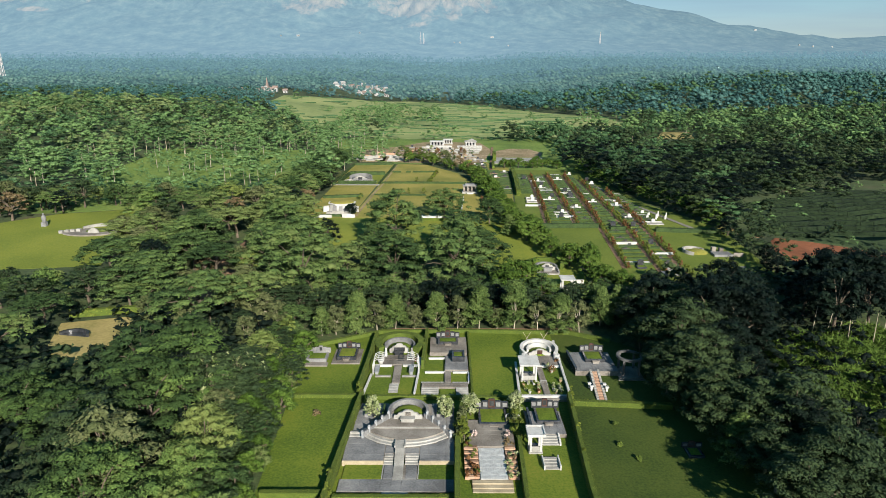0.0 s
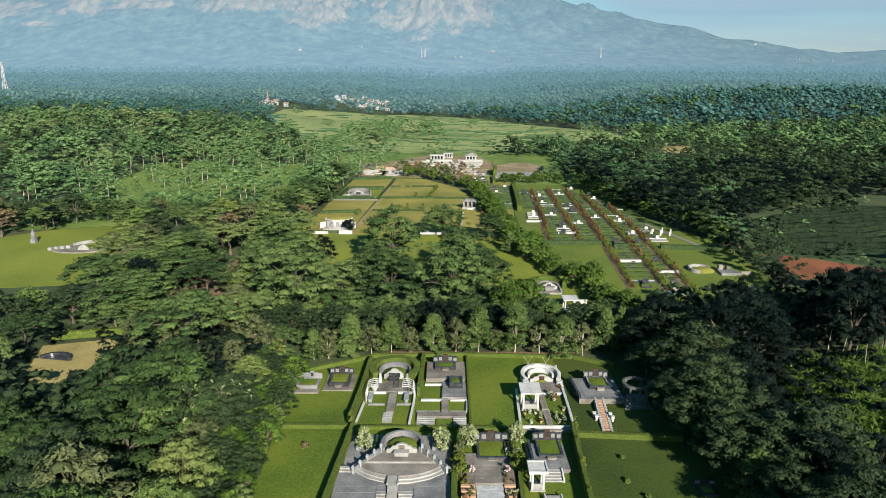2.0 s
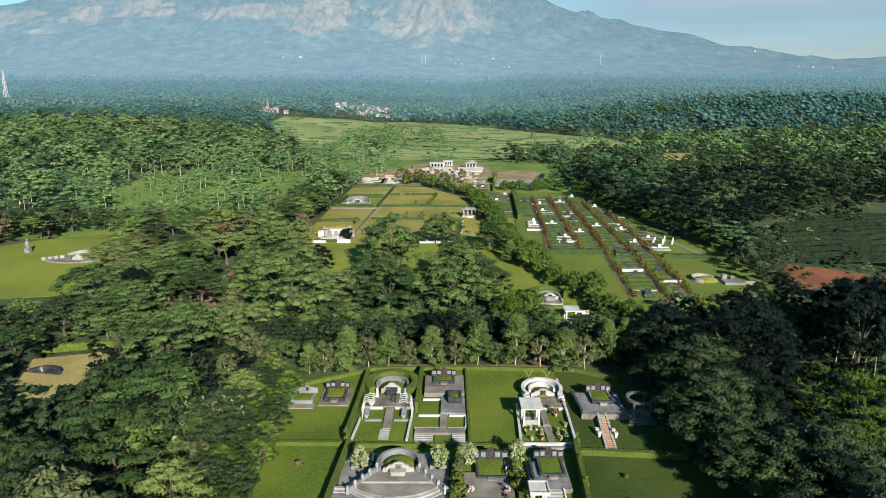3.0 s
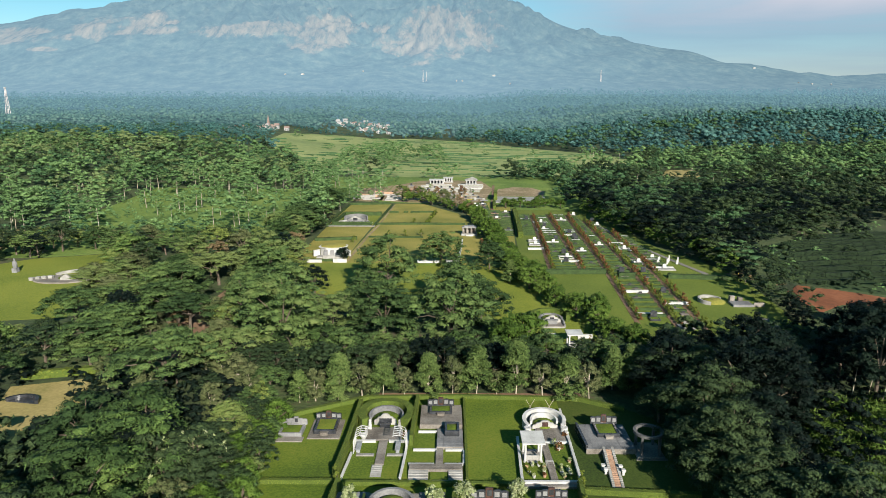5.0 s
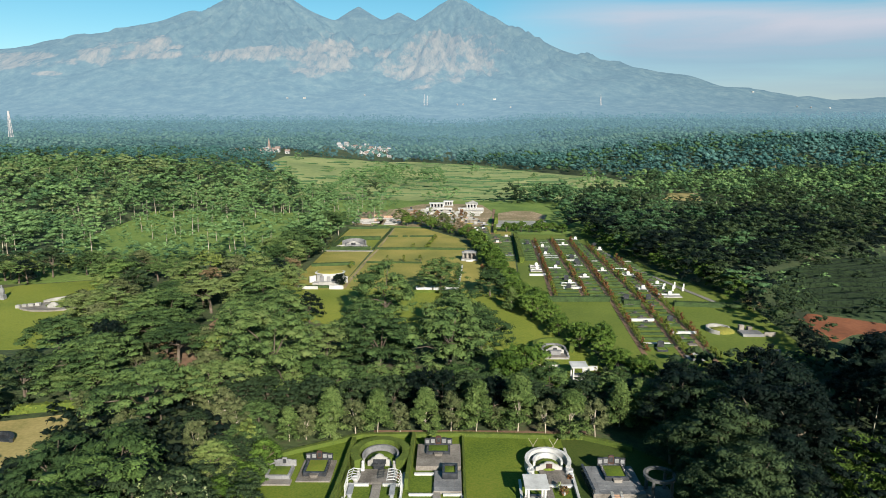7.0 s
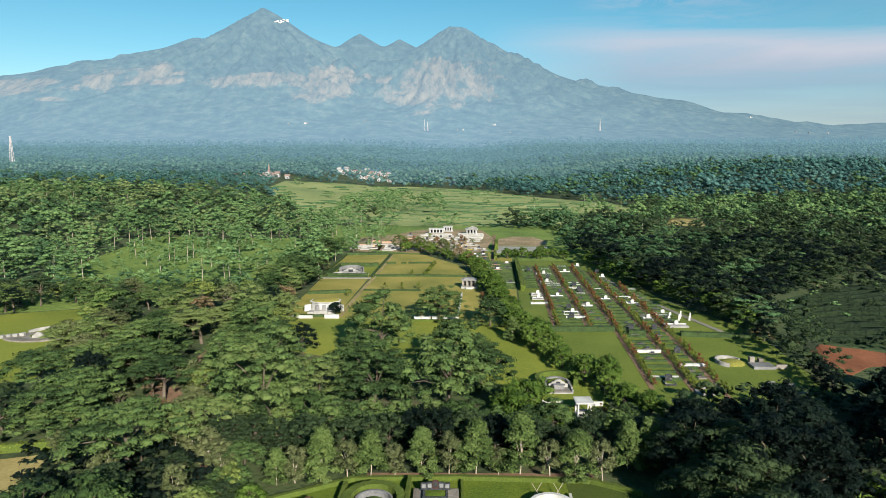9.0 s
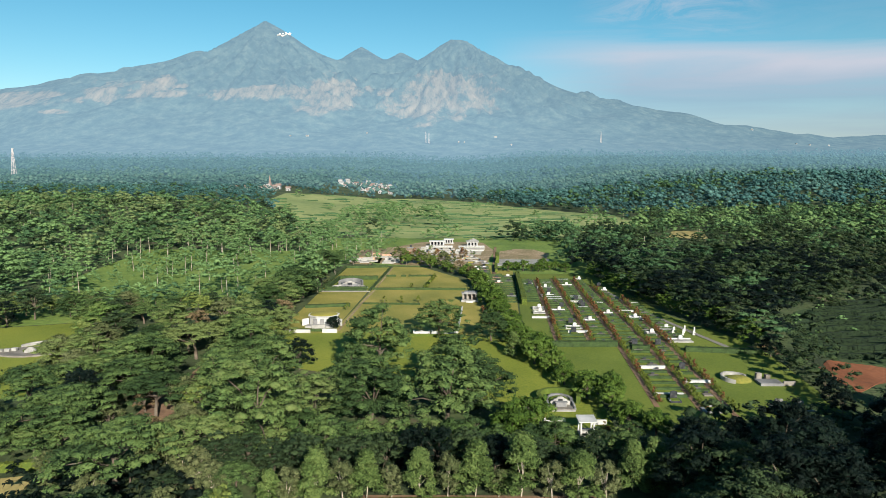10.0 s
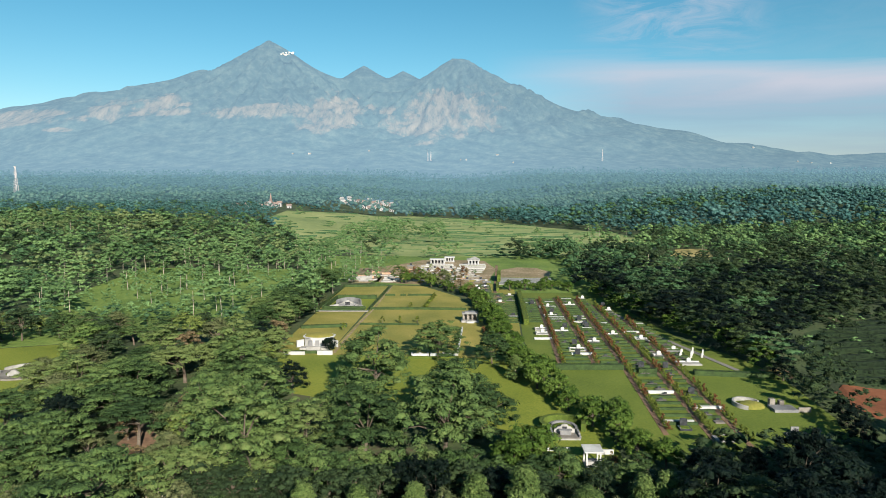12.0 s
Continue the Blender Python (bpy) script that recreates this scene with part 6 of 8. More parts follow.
bars(root, A[0], 63.55, 0.95, 0.5, 0.13, 4, "granite")
for x in (-9.9, -8.0, -1.9, -0.5):
    root = thing("planter", x, 66.2, LAWN + 0.34, "narrow grey stone planter box", "planter", "stone planters")
    wpart("box", B((x - 0.18, x + 0.18, 65.2, 67.4, 0, 0.42)), "stone_blue", root)
    wpart("clipped_hedge", B((x - 0.14, x + 0.14, 65.3, 67.3, 0.38, 0.62), bevel=0.05), "hedge_dark", root, "dark clipped planting")
for i, (x, y) in enumerate(((-9.0, 65.2), (-1.1, 65.4), (1.75, 66.4), (6.9, 66.9))):
    shrub("pale_tree", x, y, 2.5, 0.95, "leaf_pale", "round pale yellow-green clipped tree", i, "egg", 26, 34, 0.2, LAWN + (0.3 if i < 2 else 0), "round pale trees", category="tree")

# ---- plot with the red brick beds ----
paving("brown_court", 1.3, 6.1, 59.3, 64.6, 0.42, "stone", "brown-grey slab court before a dark grave", 0.8)
grave(2.55, 5.75, 63.6, 67.2, 0.5, LAWN + 0.1, "black granite grave with grass bed and five headstones", 5, 1.05)
paving("white_court", 2.2, 4.85, 53.9, 59.2, 0.3, "white_tile", "pale broken-white tiled walk", 0.23, under="pale_stone")
steps("steps", 1.4, 5.25, 50.6, 53.8, -0.4, 0.3, 6, "sandstone", "broad brown-tan stone steps")
for x0, x1 in ((0.75, 2.15), (4.9, 6.0)):
    root = thing("brick_bed", (x0 + x1) / 2, 56.5, LAWN, "red-brown brick beds in low tiers", "flower bed", "brick beds")
    for i in range(7):
        y = 54.2 + i * 0.75
        wpart("tier", B((x0, x1, y, y + 0.38, -0.1, 0.3 + 0.04 * i), bevel=0.02), "brick", root)
        wpart("soil", B((x0 + 0.05, x1 - 0.05, y + 0.39, y + 0.74, -0.1, 0.22 + 0.04 * i), bevel=0.0), "earth", root)
srng = np.random.default_rng(11)
for i in range(30):
    left = i % 2
    x = srng.uniform(0.9, 2.0) if left else srng.uniform(5.0, 6.1)
    y = srng.uniform(54.2, 60.2)
    kind = ("leaf_brown", "leaf_red", "leaf_pale", "hedge")[i % 4]
    word = {"leaf_brown": "small brown-leaved shrub in the brick bed", "leaf_red": "small red-leaved shrub in the brick bed", "leaf_pale": "small pale shrub in the brick bed", "hedge": "small green shrub in the brick bed"}[kind]
    shrub("bed_shrub", x, y, srng.uniform(0.4, 0.85), srng.uniform(0.16, 0.3), kind, word, 20 + i, "egg", 9, 12, 0.14, LAWN + 0.2, "bed shrubs")
for i in range(12):
    x = 0.75 + srng.uniform(-0.3, 0.3) if i < 7 else 6.5 + srng.uniform(-0.3, 0.3)
    shrub("tall_shrub", x, srng.uniform(60.2, 66.0), srng.uniform(1.2, 2.0), srng.uniform(0.5, 0.75), "hedge" if i % 3 else "leaf_olive", "tall leafy green shrub beside the grave", 60 + i, "egg", 16, 22, 0.2, LAWN, "tall shrubs")
for x in (1.9, 5.4):
    shrub("flower_shrub", x, 61.0, 0.95, 0.3, "petal", "small pink-white flowering shrub", int(x * 10), "egg", 9, 14, 0.13, LAWN + 0.42, "flowering shrubs")
root = thing("arched_bench", 6.3, 64.9, LAWN + 0.1, "small white curved bench", "bench")
wpart("seat", ring(bmesh.new(), 6.3, 64.4, 0.45, 0.75, 0.3, 0.4, 20, 160, 12), "white", root)
wpart("backrest", ring(bmesh.new(), 6.3, 64.4, 0.75, 0.83, 0.0, 0.85, 20, 160, 12), "white", root)

# ---- plot with the small white pavilion ----
paving("grey_court", 7.75, 11.75, 61.7, 66.6, 0.4, "stone_blue", "grey slab court round a black grave", 0.8, under="stone")
grave(8.85, 11.45, 63.8, 67.2, 0.45, LAWN + 0.3, "black granite grave with grass bed and five stones", 5, 0.95)
low_wall("dark_kerb", [(8.15, 63.2), (8.15, 66.9)], 0.55, 0.18, "granite", "low black granite kerb beside the grave", LAWN + 0.2)
steps("steps", 8.95, 10.75, 60.2, 61.65, 0.0, 0.4, 4, "pale_stone", "pale steps up to the grey court", "white")
pavilion(7.45, 8.7, 58.7, 60.1, 2.0, LAWN, "small white pavilion with a rimmed flat roof", rim=0.14)
root = thing("stone_steps", 9.35, 56.8, LAWN, "short flight of pale steps set in the lawn", "steps")
for i in range(4):
    wpart("step", B((8.65, 10.05, 55.9 + i * 0.42, 55.9 + (i + 1) * 0.42 - 0.004, -0.1, 0.1 + i * 0.09)), "pale_stone", root)
for x in (8.55, 10.12):
    wpart("cheek_wall", B((x - 0.07, x + 0.07, 55.8, 57.7, -0.1, 0.5)), "white", root)

# hedges of the front row
hedge("hedge", [(-10.9, 69.7), (-11.9, 52.2), (-12.2, 45)], 0.5, 1.25, "clipped green hedge along the plot", seed=2)
hedge("hedge", [(0.15, 60.0), (-0.05, 52.2), (-0.1, 46)], 0.52, 1.25, "clipped green hedge between two plots", seed=3)
hedge("hedge", [(0.9, 68.0), (0.25, 60.2)], 0.6, 0.9, "loose green hedge beside the tomb", seed=4, wild=0.1)
hedge("hedge", [(7.2, 68.4), (6.55, 60), (6.25, 51.8), (6.2, 46)], 0.45, 0.85, "thin green hedge between two plots", seed=5, wild=0.05)
hedge("hedge", [(13.4, 69.6), (12.75, 60), (12.2, 51.6), (12.1, 46)], 0.45, 1.3, "clipped hedge with an uneven top beside the lawn", seed=6, wild=0.06)
hedge("hedge", [(-19.0, 70.5), (-11.4, 70.5)], 0.5, 0.5, "low clipped hedge between two rows of plots", seed=7)
hedge("hedge", [(-10.3, 70.2), (1.6, 70.1)], 0.45, 0.5, "low clipped hedge behind the great tomb", seed=8)
hedge("hedge", [(2.2, 69.9), (7.2, 69.7)], 0.5, 0.6, "low rough hedge behind a grave", seed=9, wild=0.07)
hedge("hedge", [(13.7, 68.8), (25.0, 67.9)], 0.55, 0.65, "low clipped hedge with reddish tips", seed=10)
hedge("hedge", [(-18.0, 51.4), (-12.4, 51.4)], 0.6, 0.75, "low hedge across the front lawn", seed=11)
hedge("hedge", [(-11.4, 51.1), (0.0, 51.1)], 0.5, 0.55, "low hedge before the forecourt", seed=12)
for i, (x, y, h) in enumerate(((-11.5, 71.3, 1.7), (-11.0, 69.6, 1.9), (-11.8, 51.2, 1.8), (13.7, 70.0, 1.8), (-12.0, 53.6, 1.6), (12.9, 62.0, 1.7), (12.6, 57.4, 1.6), (13.2, 66.0, 1.6))):
    shrub("column_shrub", x, y, h, 0.34, "hedge", "narrow upright green shrub", 90 + i, "egg", 16, 18, 0.16, LAWN, "column shrubs")
for i, (x, y, m) in enumerate(((-15.6, 66.4, "leaf_brown"), (17.6, 64.3, "hedge_core"), (18.2, 57.5, "hedge_core"), (17.0, 60.2, "hedge_core"))):
    shrub("low_bush", x, y, 0.45, 0.55 if i == 0 else 0.3, m, "small low bush alone on the lawn", 120 + i, "egg", 12, 12, 0.16, LAWN, "low bushes")

# ---- second row: two graves on the lawn ----
grave(-19.6, -16.9, 80.0, 82.6, 0.55, LAWN, "grey stone grave with grass bed and six stones", 6, 0.85, "stone_blue", middle="stone_blue", altar=False)
paving("grave_apron", -20.0, -16.6, 78.9, 80.0, 0.1, "stone", "grey stone apron before a grave", 0.8)
paving("grave_apron", -16.2, -12.4, 79.6, 84.3, 0.1, "stone", "grey slab apron round a black grave", 0.8, under="stone")
grave(-15.6, -13.0, 80.6, 83.9, 0.5, LAWN + 0.12, "black granite grave with grass bed on slabs", 5, 0.9)

# ---- plot with the horseshoe hedge ----
HX, HY = -7.35, 84.4
hedge("horseshoe_hedge", [(HX + 3.0 * math.cos(radians(a)), HY + 3.3 * math.sin(radians(a))) for a in np.linspace(-40, 220, 17)], 1.0, 1.3, "clipped horseshoe hedge round a tomb", seed=21, density=50)
hedge("hedge", [(-11.5, 71.0), (-11.1, 79.0), (-10.9, 88.0)], 0.52, 1.2, "clipped hedge up the side of the plot", seed=22)
hedge("hedge", [(-4.0, 78.2), (-3.7, 89.2)], 0.45, 1.3, "clipped hedge between two plots", seed=23)
root = thing("horseshoe_tomb", HX, HY, LAWN, "tomb with dark horseshoe wall and pale carved headstone", "tomb")
wpart("horseshoe_wall", ring(bmesh.new(), HX, HY, 1.9, 2.15, -0.1, 0.75, -25, 205, 32, 0.25), "stone_blue", root)
wpart("mound", mound(bmesh.new(), HX, HY + 0.1, 1.7, 1.7, 0.0, 0.8), "lawn", root)
wpart("headstone", shift(scroll_stone(2.7, 0.22, 1.45), HX, HY - 1.3, 0.1), "pale_stone", root)
wpart("tablet", B((HX - 0.75, HX + 0.75, HY - 1.45, HY - 1.41, 0.35, 0.95), bevel=0.005), "granite", root)
wpart("altar", B((HX - 0.6, HX + 0.6, HY - 2.3, HY - 1.7, 0.0, 0.55), (HX - 0.7, HX + 0.7, HY - 2.35, HY - 1.65, 0.55, 0.64)), "granite", root)
paving("brown_court", -9.3, -5.2, 79.2, 82.2, 0.16, "stone", "brown-grey slab court before a tomb", 0.7)
for s in (-1, 1):
    figure(HX + s * 1.75, 81.9, LAWN + 0.16, 1.25, "white" if s < 0 else "pale_stone", "small white stone guardian on a plinth")
    figure(HX + s * 2.05, 80.6, LAWN + 0.16, 1.0, "pale_stone", "small pale stone guardian on a plinth")
root = thing("stone_urn", -9.6, 79.7, LAWN, "round white stone urn", "urn")
bm = bmesh.new()
tube(bm, [(-9.6, 79.7, 0), (-9.6, 79.7, 0.12), (-9.6, 79.7, 0.2), (-9.6, 79.7, 0.5), (-9.6, 79.7, 0.62)], [0.25, 0.2, 0.3, 0.42, 0.4], 12)
wpart("bowl", bm, "white", root)
shrub("red_flowers", -5.0, 80.6, 0.5, 0.4, "leaf_red", "low bush with red flowers", 130, "egg", 9, 14, 0.13, LAWN, category="shrub")
low_wall("white_edge", [(-10.4, 78.9), (-8.1, 78.9)], 0.3, 0.2, "white", "low white edging wall")
low_wall("white_edge", [(-6.6, 78.9), (-4.4, 78.9)], 0.3, 0.2, "white", "low white edging wall")
low_wall("white_edge", [(-10.9, 71.0), (-10.5, 76.2)], 0.35, 0.16, "white", "low white edging wall beside a hedge")
low_wall("white_edge", [(-4.8, 71.0), (-4.5, 76.5), (-4.4, 81.2)], 0.35, 0.2, "white", "low white edging wall up the plot")
for x0, s in ((-10.3, 1), (-5.9, -1)):
    root = thing("white_pergola", x0 + 0.7, 77.4, LAWN, "white curved metal pergola over a bench", "pergola", "white pergolas")
    for i in range(5):
        y = 76.3 + 0.55 * i
        bm = bmesh.new()
        tube(bm, [(x0 + (0 if s > 0 else 1.4), y, -0.1), (x0 + (0 if s > 0 else 1.4), y, 1.5), (x0 + (0.15 if s > 0 else 1.25), y, 2.0), (x0 + 0.7, y, 2.3), (x0 + (1.4 if s > 0 else 0.0), y, 2.2)], 0.045, 6)
        wpart("rib", bm, "white", root)
    for dx, z in ((0.0 if s > 0 else 1.4, 1.5), (0.7, 2.3), (1.4 if s > 0 else 0.0, 2.2)):
        bm = bmesh.new()
        tube(bm, [(x0 + dx, 76.2, z), (x0 + dx, 78.6, z)], 0.045, 6)
        wpart("rail", bm, "white", root)
    wpart("bench", B((x0 + 0.15, x0 + 0.75, 76.4, 78.4, 0.38, 0.48), (x0 + 0.25, x0 + 0.65, 76.6, 76.75, -0.1, 0.38), (x0 + 0.25, x0 + 0.65, 78.05, 78.2, -0.1, 0.38)), "grey_stone", root)
paving("paved_path", -7.75, -6.75, 74.0, 79.2, 0.12, "stone", "stone slab path up to the tomb", 0.5)
paving("cross_path", -10.0, -8.0, 75.8, 76.3, 0.08, "pale_stone", "narrow pale cross path", 0.5)
paving("cross_path", -6.6, -4.7, 75.8, 76.3, 0.08, "pale_stone", "narrow pale cross path", 0.5)
steps("steps", -8.0, -6.85, 70.9, 73.9, -0.05, 0.12, 8, "pale_stone", "long flight of shallow pale steps")

# ---- plot with two graves and white dividing walls ----
steps("steps", -4.0, -1.9, 70.6, 72.6, 0.0, 0.3, 5, "pale_stone", "broad shallow pale steps")
steps("steps", 0.2, 1.7, 70.6, 72.6, 0.0, 0.3, 5, "pale_stone", "broad shallow pale steps")
root = thing("grass_plot", -0.85, 71.6, LAWN, "small square of grass in a kerb", "grass panel", "grass panels")
wpart("grass", B((-1.75, 0.05, 70.8, 72.4, -0.1, 0.16)), "lawn", root)
wpart("kerb", B((-1.85, 0.15, 70.65, 70.79, -0.1, 0.24), bevel=0.01), "pale_stone", root)
paving("brown_court", -4.0, 1.7, 72.6, 73.8, 0.3, "stone", "narrow brown-grey slab walk", 0.7)
for y, a, b in ((73.95, -4.1, -1.3), (73.95, -0.2, 1.8), (77.0, -3.7, -1.1), (77.0, -0.1, 1.9), (81.2, -3.3, -0.9)):
    low_wall("white_wall", [(a, y), (b, y)], 0.26, 0.2, "white", "low white dividing wall")
low_wall("white_wall", [(1.85, 74.1), (1.95, 76.8)], 0.26, 0.16, "white", "low white side wall")
paving("paved_path", -1.2, -0.35, 74.0, 79.3, 0.2, "stone", "stone slab path between grass panels", 0.6)
paving("grey_court", -1.1, 1.9, 77.3, 81.6, 0.32, "stone_blue", "blue-grey slab court round a grave", 0.75, under="stone")
grave(-0.2, 1.5, 79.7, 82.0, 0.85, LAWN + 0.2, "raised dark grave with grass on top", 0, 0.9, altar=False)
paving("brown_court", -3.2, 1.9, 82.2, 87.6, 0.5, "stone", "brown-grey slab court with a grave at its back", 0.8)
grave(-2.1, 0.7, 84.9, 87.0, 0.4, LAWN + 0.5, "grave with clipped grass and a row of dark stones", 5, 0.95)
hedge("hedge", [(2.15, 70.6), (2.3, 90.0)], 0.3, 0.5, "thin low hedge beside the lawn", seed=24)
hedge("hedge", [(-20.6, 84.6), (-10.4, 90.3), (2.0, 90.7), (17.2, 90.0), (22.5, 87.0)], 0.55, 0.55, "low hedge along the back of the plots", seed=25, density=60)

# ---- plot with the white ring ----
low_wall("white_wall", [(7.75, 70.4), (8.2, 79.6)], 0.45, 0.22, "white", "white side wall of the plot")
low_wall("white_wall", [(13.75, 70.4), (14.05, 79.0), (14.3, 86.8)], 0.45, 0.22, "white", "white side wall of the plot")
low_wall("white_wall", [(7.7, 70.3), (13.8, 70.3)], 0.45, 0.25, "white", "white front wall of the plot")
low_wall("stone_wall", [(7.7, 69.7), (13.9, 69.7)], 0.3, 0.35, "stone", "low stone retaining wall in front")
paving("paved_path", 10.75, 11.55, 70.6, 78.6, 0.14, "stone", "stone slab path between flower beds", 0.45)
steps("steps", 10.7, 11.6, 73.4, 74.8, 0.1, 0.2, 4, "pale_stone", "few pale steps in the path")
paving("grey_court", 10.6, 14.0, 78.8, 82.6, 0.2, "stone", "grey slab court before the white ring", 0.7, under="white")
low_wall("white_edge", [(10.7, 78.7), (14.1, 78.7)], 0.3, 0.2, "white", "low white edging wall")
pavilion(8.45, 10.35, 74.7, 76.8, 2.25, LAWN, "white pavilion with a broad flat roof", tilt=0.05)
RX, RY = 11.75, 83.0
root = thing("ring_tomb", RX, RY, LAWN, "white double ring tomb with grass mound", "tomb")
wpart("outer_ring", ring(bmesh.new(), RX, RY, 2.2, 2.62, -0.1, 0.85, -35, 215, 40, 0.35), "white", root)
wpart("inner_ring", ring(bmesh.new(), RX, RY, 1.45, 1.7, -0.1, 0.8, -10, 190, 32, 0.2), "white", root)
wpart("mound", mound(bmesh.new(), RX, RY + 0.1, 1.4, 1.4, 0.0, 0.75), "lawn", root)
wpart("headstone", shift(scroll_stone(3.0, 0.2, 1.1), RX, RY - 0.9, 0.1), "pale_stone", root)
wpart("tablet", B((RX - 0.35, RX + 0.35, RY - 1.04, RY - 1.0, 0.2, 1.0), bevel=0.005), "marble_red", root)
for s in (-1, 1):
    wpart("scroll_end", ring(bmesh.new(), RX + s * 2.15, RY - 1.75, 0.12, 0.42, -0.1, 0.75, 0, 360, 14), "white", root)
    wpart("step_wall", B((RX + s * 2.3 - 0.2, RX + s * 2.3 + 0.2, 80.3, 80.9, -0.1, 0.6), (RX + s * 2.3 - 0.2, RX + s * 2.3 + 0.2, 79.6, 80.29, -0.1, 0.4)), "white", root)
for s in (-1, 1):
    root = thing("bamboo_poles", RX + s * 1.2, 86.6, LAWN, "two crossed bamboo poles", "poles", "crossed poles")
    for d in (-1, 1):
        bm = bmesh.new()
        tube(bm, [(RX + s * 1.2 - d * 0.5, 86.6, -0.1), (RX + s * 1.2 + d * 0.55, 86.7 + 0.06 * d, 1.7)], 0.035, 5)
        wpart("pole", bm, "pale_bark", root)
for i, (x, y) in enumerate(((8.6, 73.6), (9.2, 73.9), (9.9, 73.8), (10.4, 73.5), (8.7, 72.4), (9.1, 71.6), (10.2, 71.7), (10.3, 72.6), (12.1, 72.4), (12.2, 73.3), (12.9, 73.0), (13.0, 72.2), (12.3, 71.6), (12.6, 77.2), (12.4, 78.0), (13.3, 74.6))):
    mat, word = (("leaf_red", "potted shrub with orange-red leaves") if i in (6, 13) else ("leaf_pale", "potted shrub with pale variegated leaves")) if i % 2 or i > 7 else ("hedge", "potted small green shrub")
    if i in (6, 13):
        mat, word = "leaf_red", "potted shrub with orange-red leaves"
    r = shrub("potted_shrub", x, y, 0.6 if i not in (13, 14) else 1.0, 0.22 if i not in (13, 14) else 0.5, mat, word, 140 + i, "egg", 10, 13, 0.14, LAWN, "potted shrubs")
    bm = bmesh.new()
    tube(bm, [(0, 0, 0), (0, 0, 0.28), (0, 0, 0.3)], [0.13, 0.2, 0.17], 9)
    part("pot", bm, M["white" if i % 3 else "brick"], r, "small round pot")
shrub("red_flowers", 13.8, 80.2, 0.6, 0.35, "leaf_red", "bush with red flowers by the wall", 160, "egg", 9, 14, 0.13, LAWN)

# ---- plot with the round pergola ----
paving("dark_court", 15.5, 21.0, 76.4, 82.2, 0.6, "stone_blue", "dark slab platform under trees", 0.8, under="stone")
grave(17.3, 19.9, 79.0, 82.0, 0.45, LAWN + 0.6, "black granite grave under trees with five stones", 5, 1.0)
low_wall("dark_kerb", [(15.6, 76.6), (15.4, 82.0)], 1.0, 0.22, "granite", "black granite side wall")
root = thing("stepped_path", 17.3, 72.5, LAWN, "long brick path with pale stepped edges", "path")
for i in range(22):
    u = i / 21
    y, x = 69.0 + 7.6 * u, 17.35 + 0.6 * u
    wpart("brick_step", B((x - 0.3, x + 0.3, y, y + 0.35, -0.2, 0.05 + 0.55 * u), bevel=0.015), "brick", root)
    for s in (-1, 1):
        wpart("edge_step", B((x + s * 0.47 - 0.15, x + s * 0.47 + 0.15, y, y + 0.3, -0.2, 0.1 + 0.57 * u), bevel=0.015), "pale_stone", root)
for x, y in ((16.6, 73.2), (16.7, 72.4), (18.4, 73.0), (18.5, 72.2)):
    root = thing("stone_lantern", x, y, LAWN, "small white stone lantern beside the path", "lantern", "stone lanterns")
    wpart("stand", B((x - 0.12, x + 0.12, y - 0.12, y + 0.12, -0.1, 0.3)), "white", root)
    wpart("light_box", B((x - 0.17, x + 0.17, y - 0.17, y + 0.17, 0.3, 0.56), (x - 0.22, x + 0.22, y - 0.22, y + 0.22, 0.56, 0.64)), "white", root)
root = thing("round_pergola", 22.4, 77.0, LAWN, "open stone ring on pillars, tree shade put into its colour", "pergola")
wpart("ring_beam", ring(bmesh.new(), 22.4, 77.0, 1.35, 1.65, 2.3, 2.6, 0, 360, 32), "shaded_stone", root)
for a in (50, 130, 230, 310):
    x, y = 22.4 + 1.5 * math.cos(radians(a)), 77.0 + 1.5 * math.sin(radians(a))
    wpart("pillar", B((x - 0.14, x + 0.14, y - 0.14, y + 0.14, 0, 2.3)), "shaded_stone", root)
wpart("plinth", B((20.9, 23.9, 75.3, 78.6, -0.2, 0.25), (20.7, 24.1, 75.0, 75.3, -0.2, 0.12)), "stone", root)
grave(23.4, 25.0, 57.9, 59.8, 0.25, LAWN, "low dark granite grave in deep tree shade", 3, 0.6, altar=False)

# ---- middle ground: memorials on the lawns ----
def land(x, y):
    return float(lie(x, y)) + 0.05


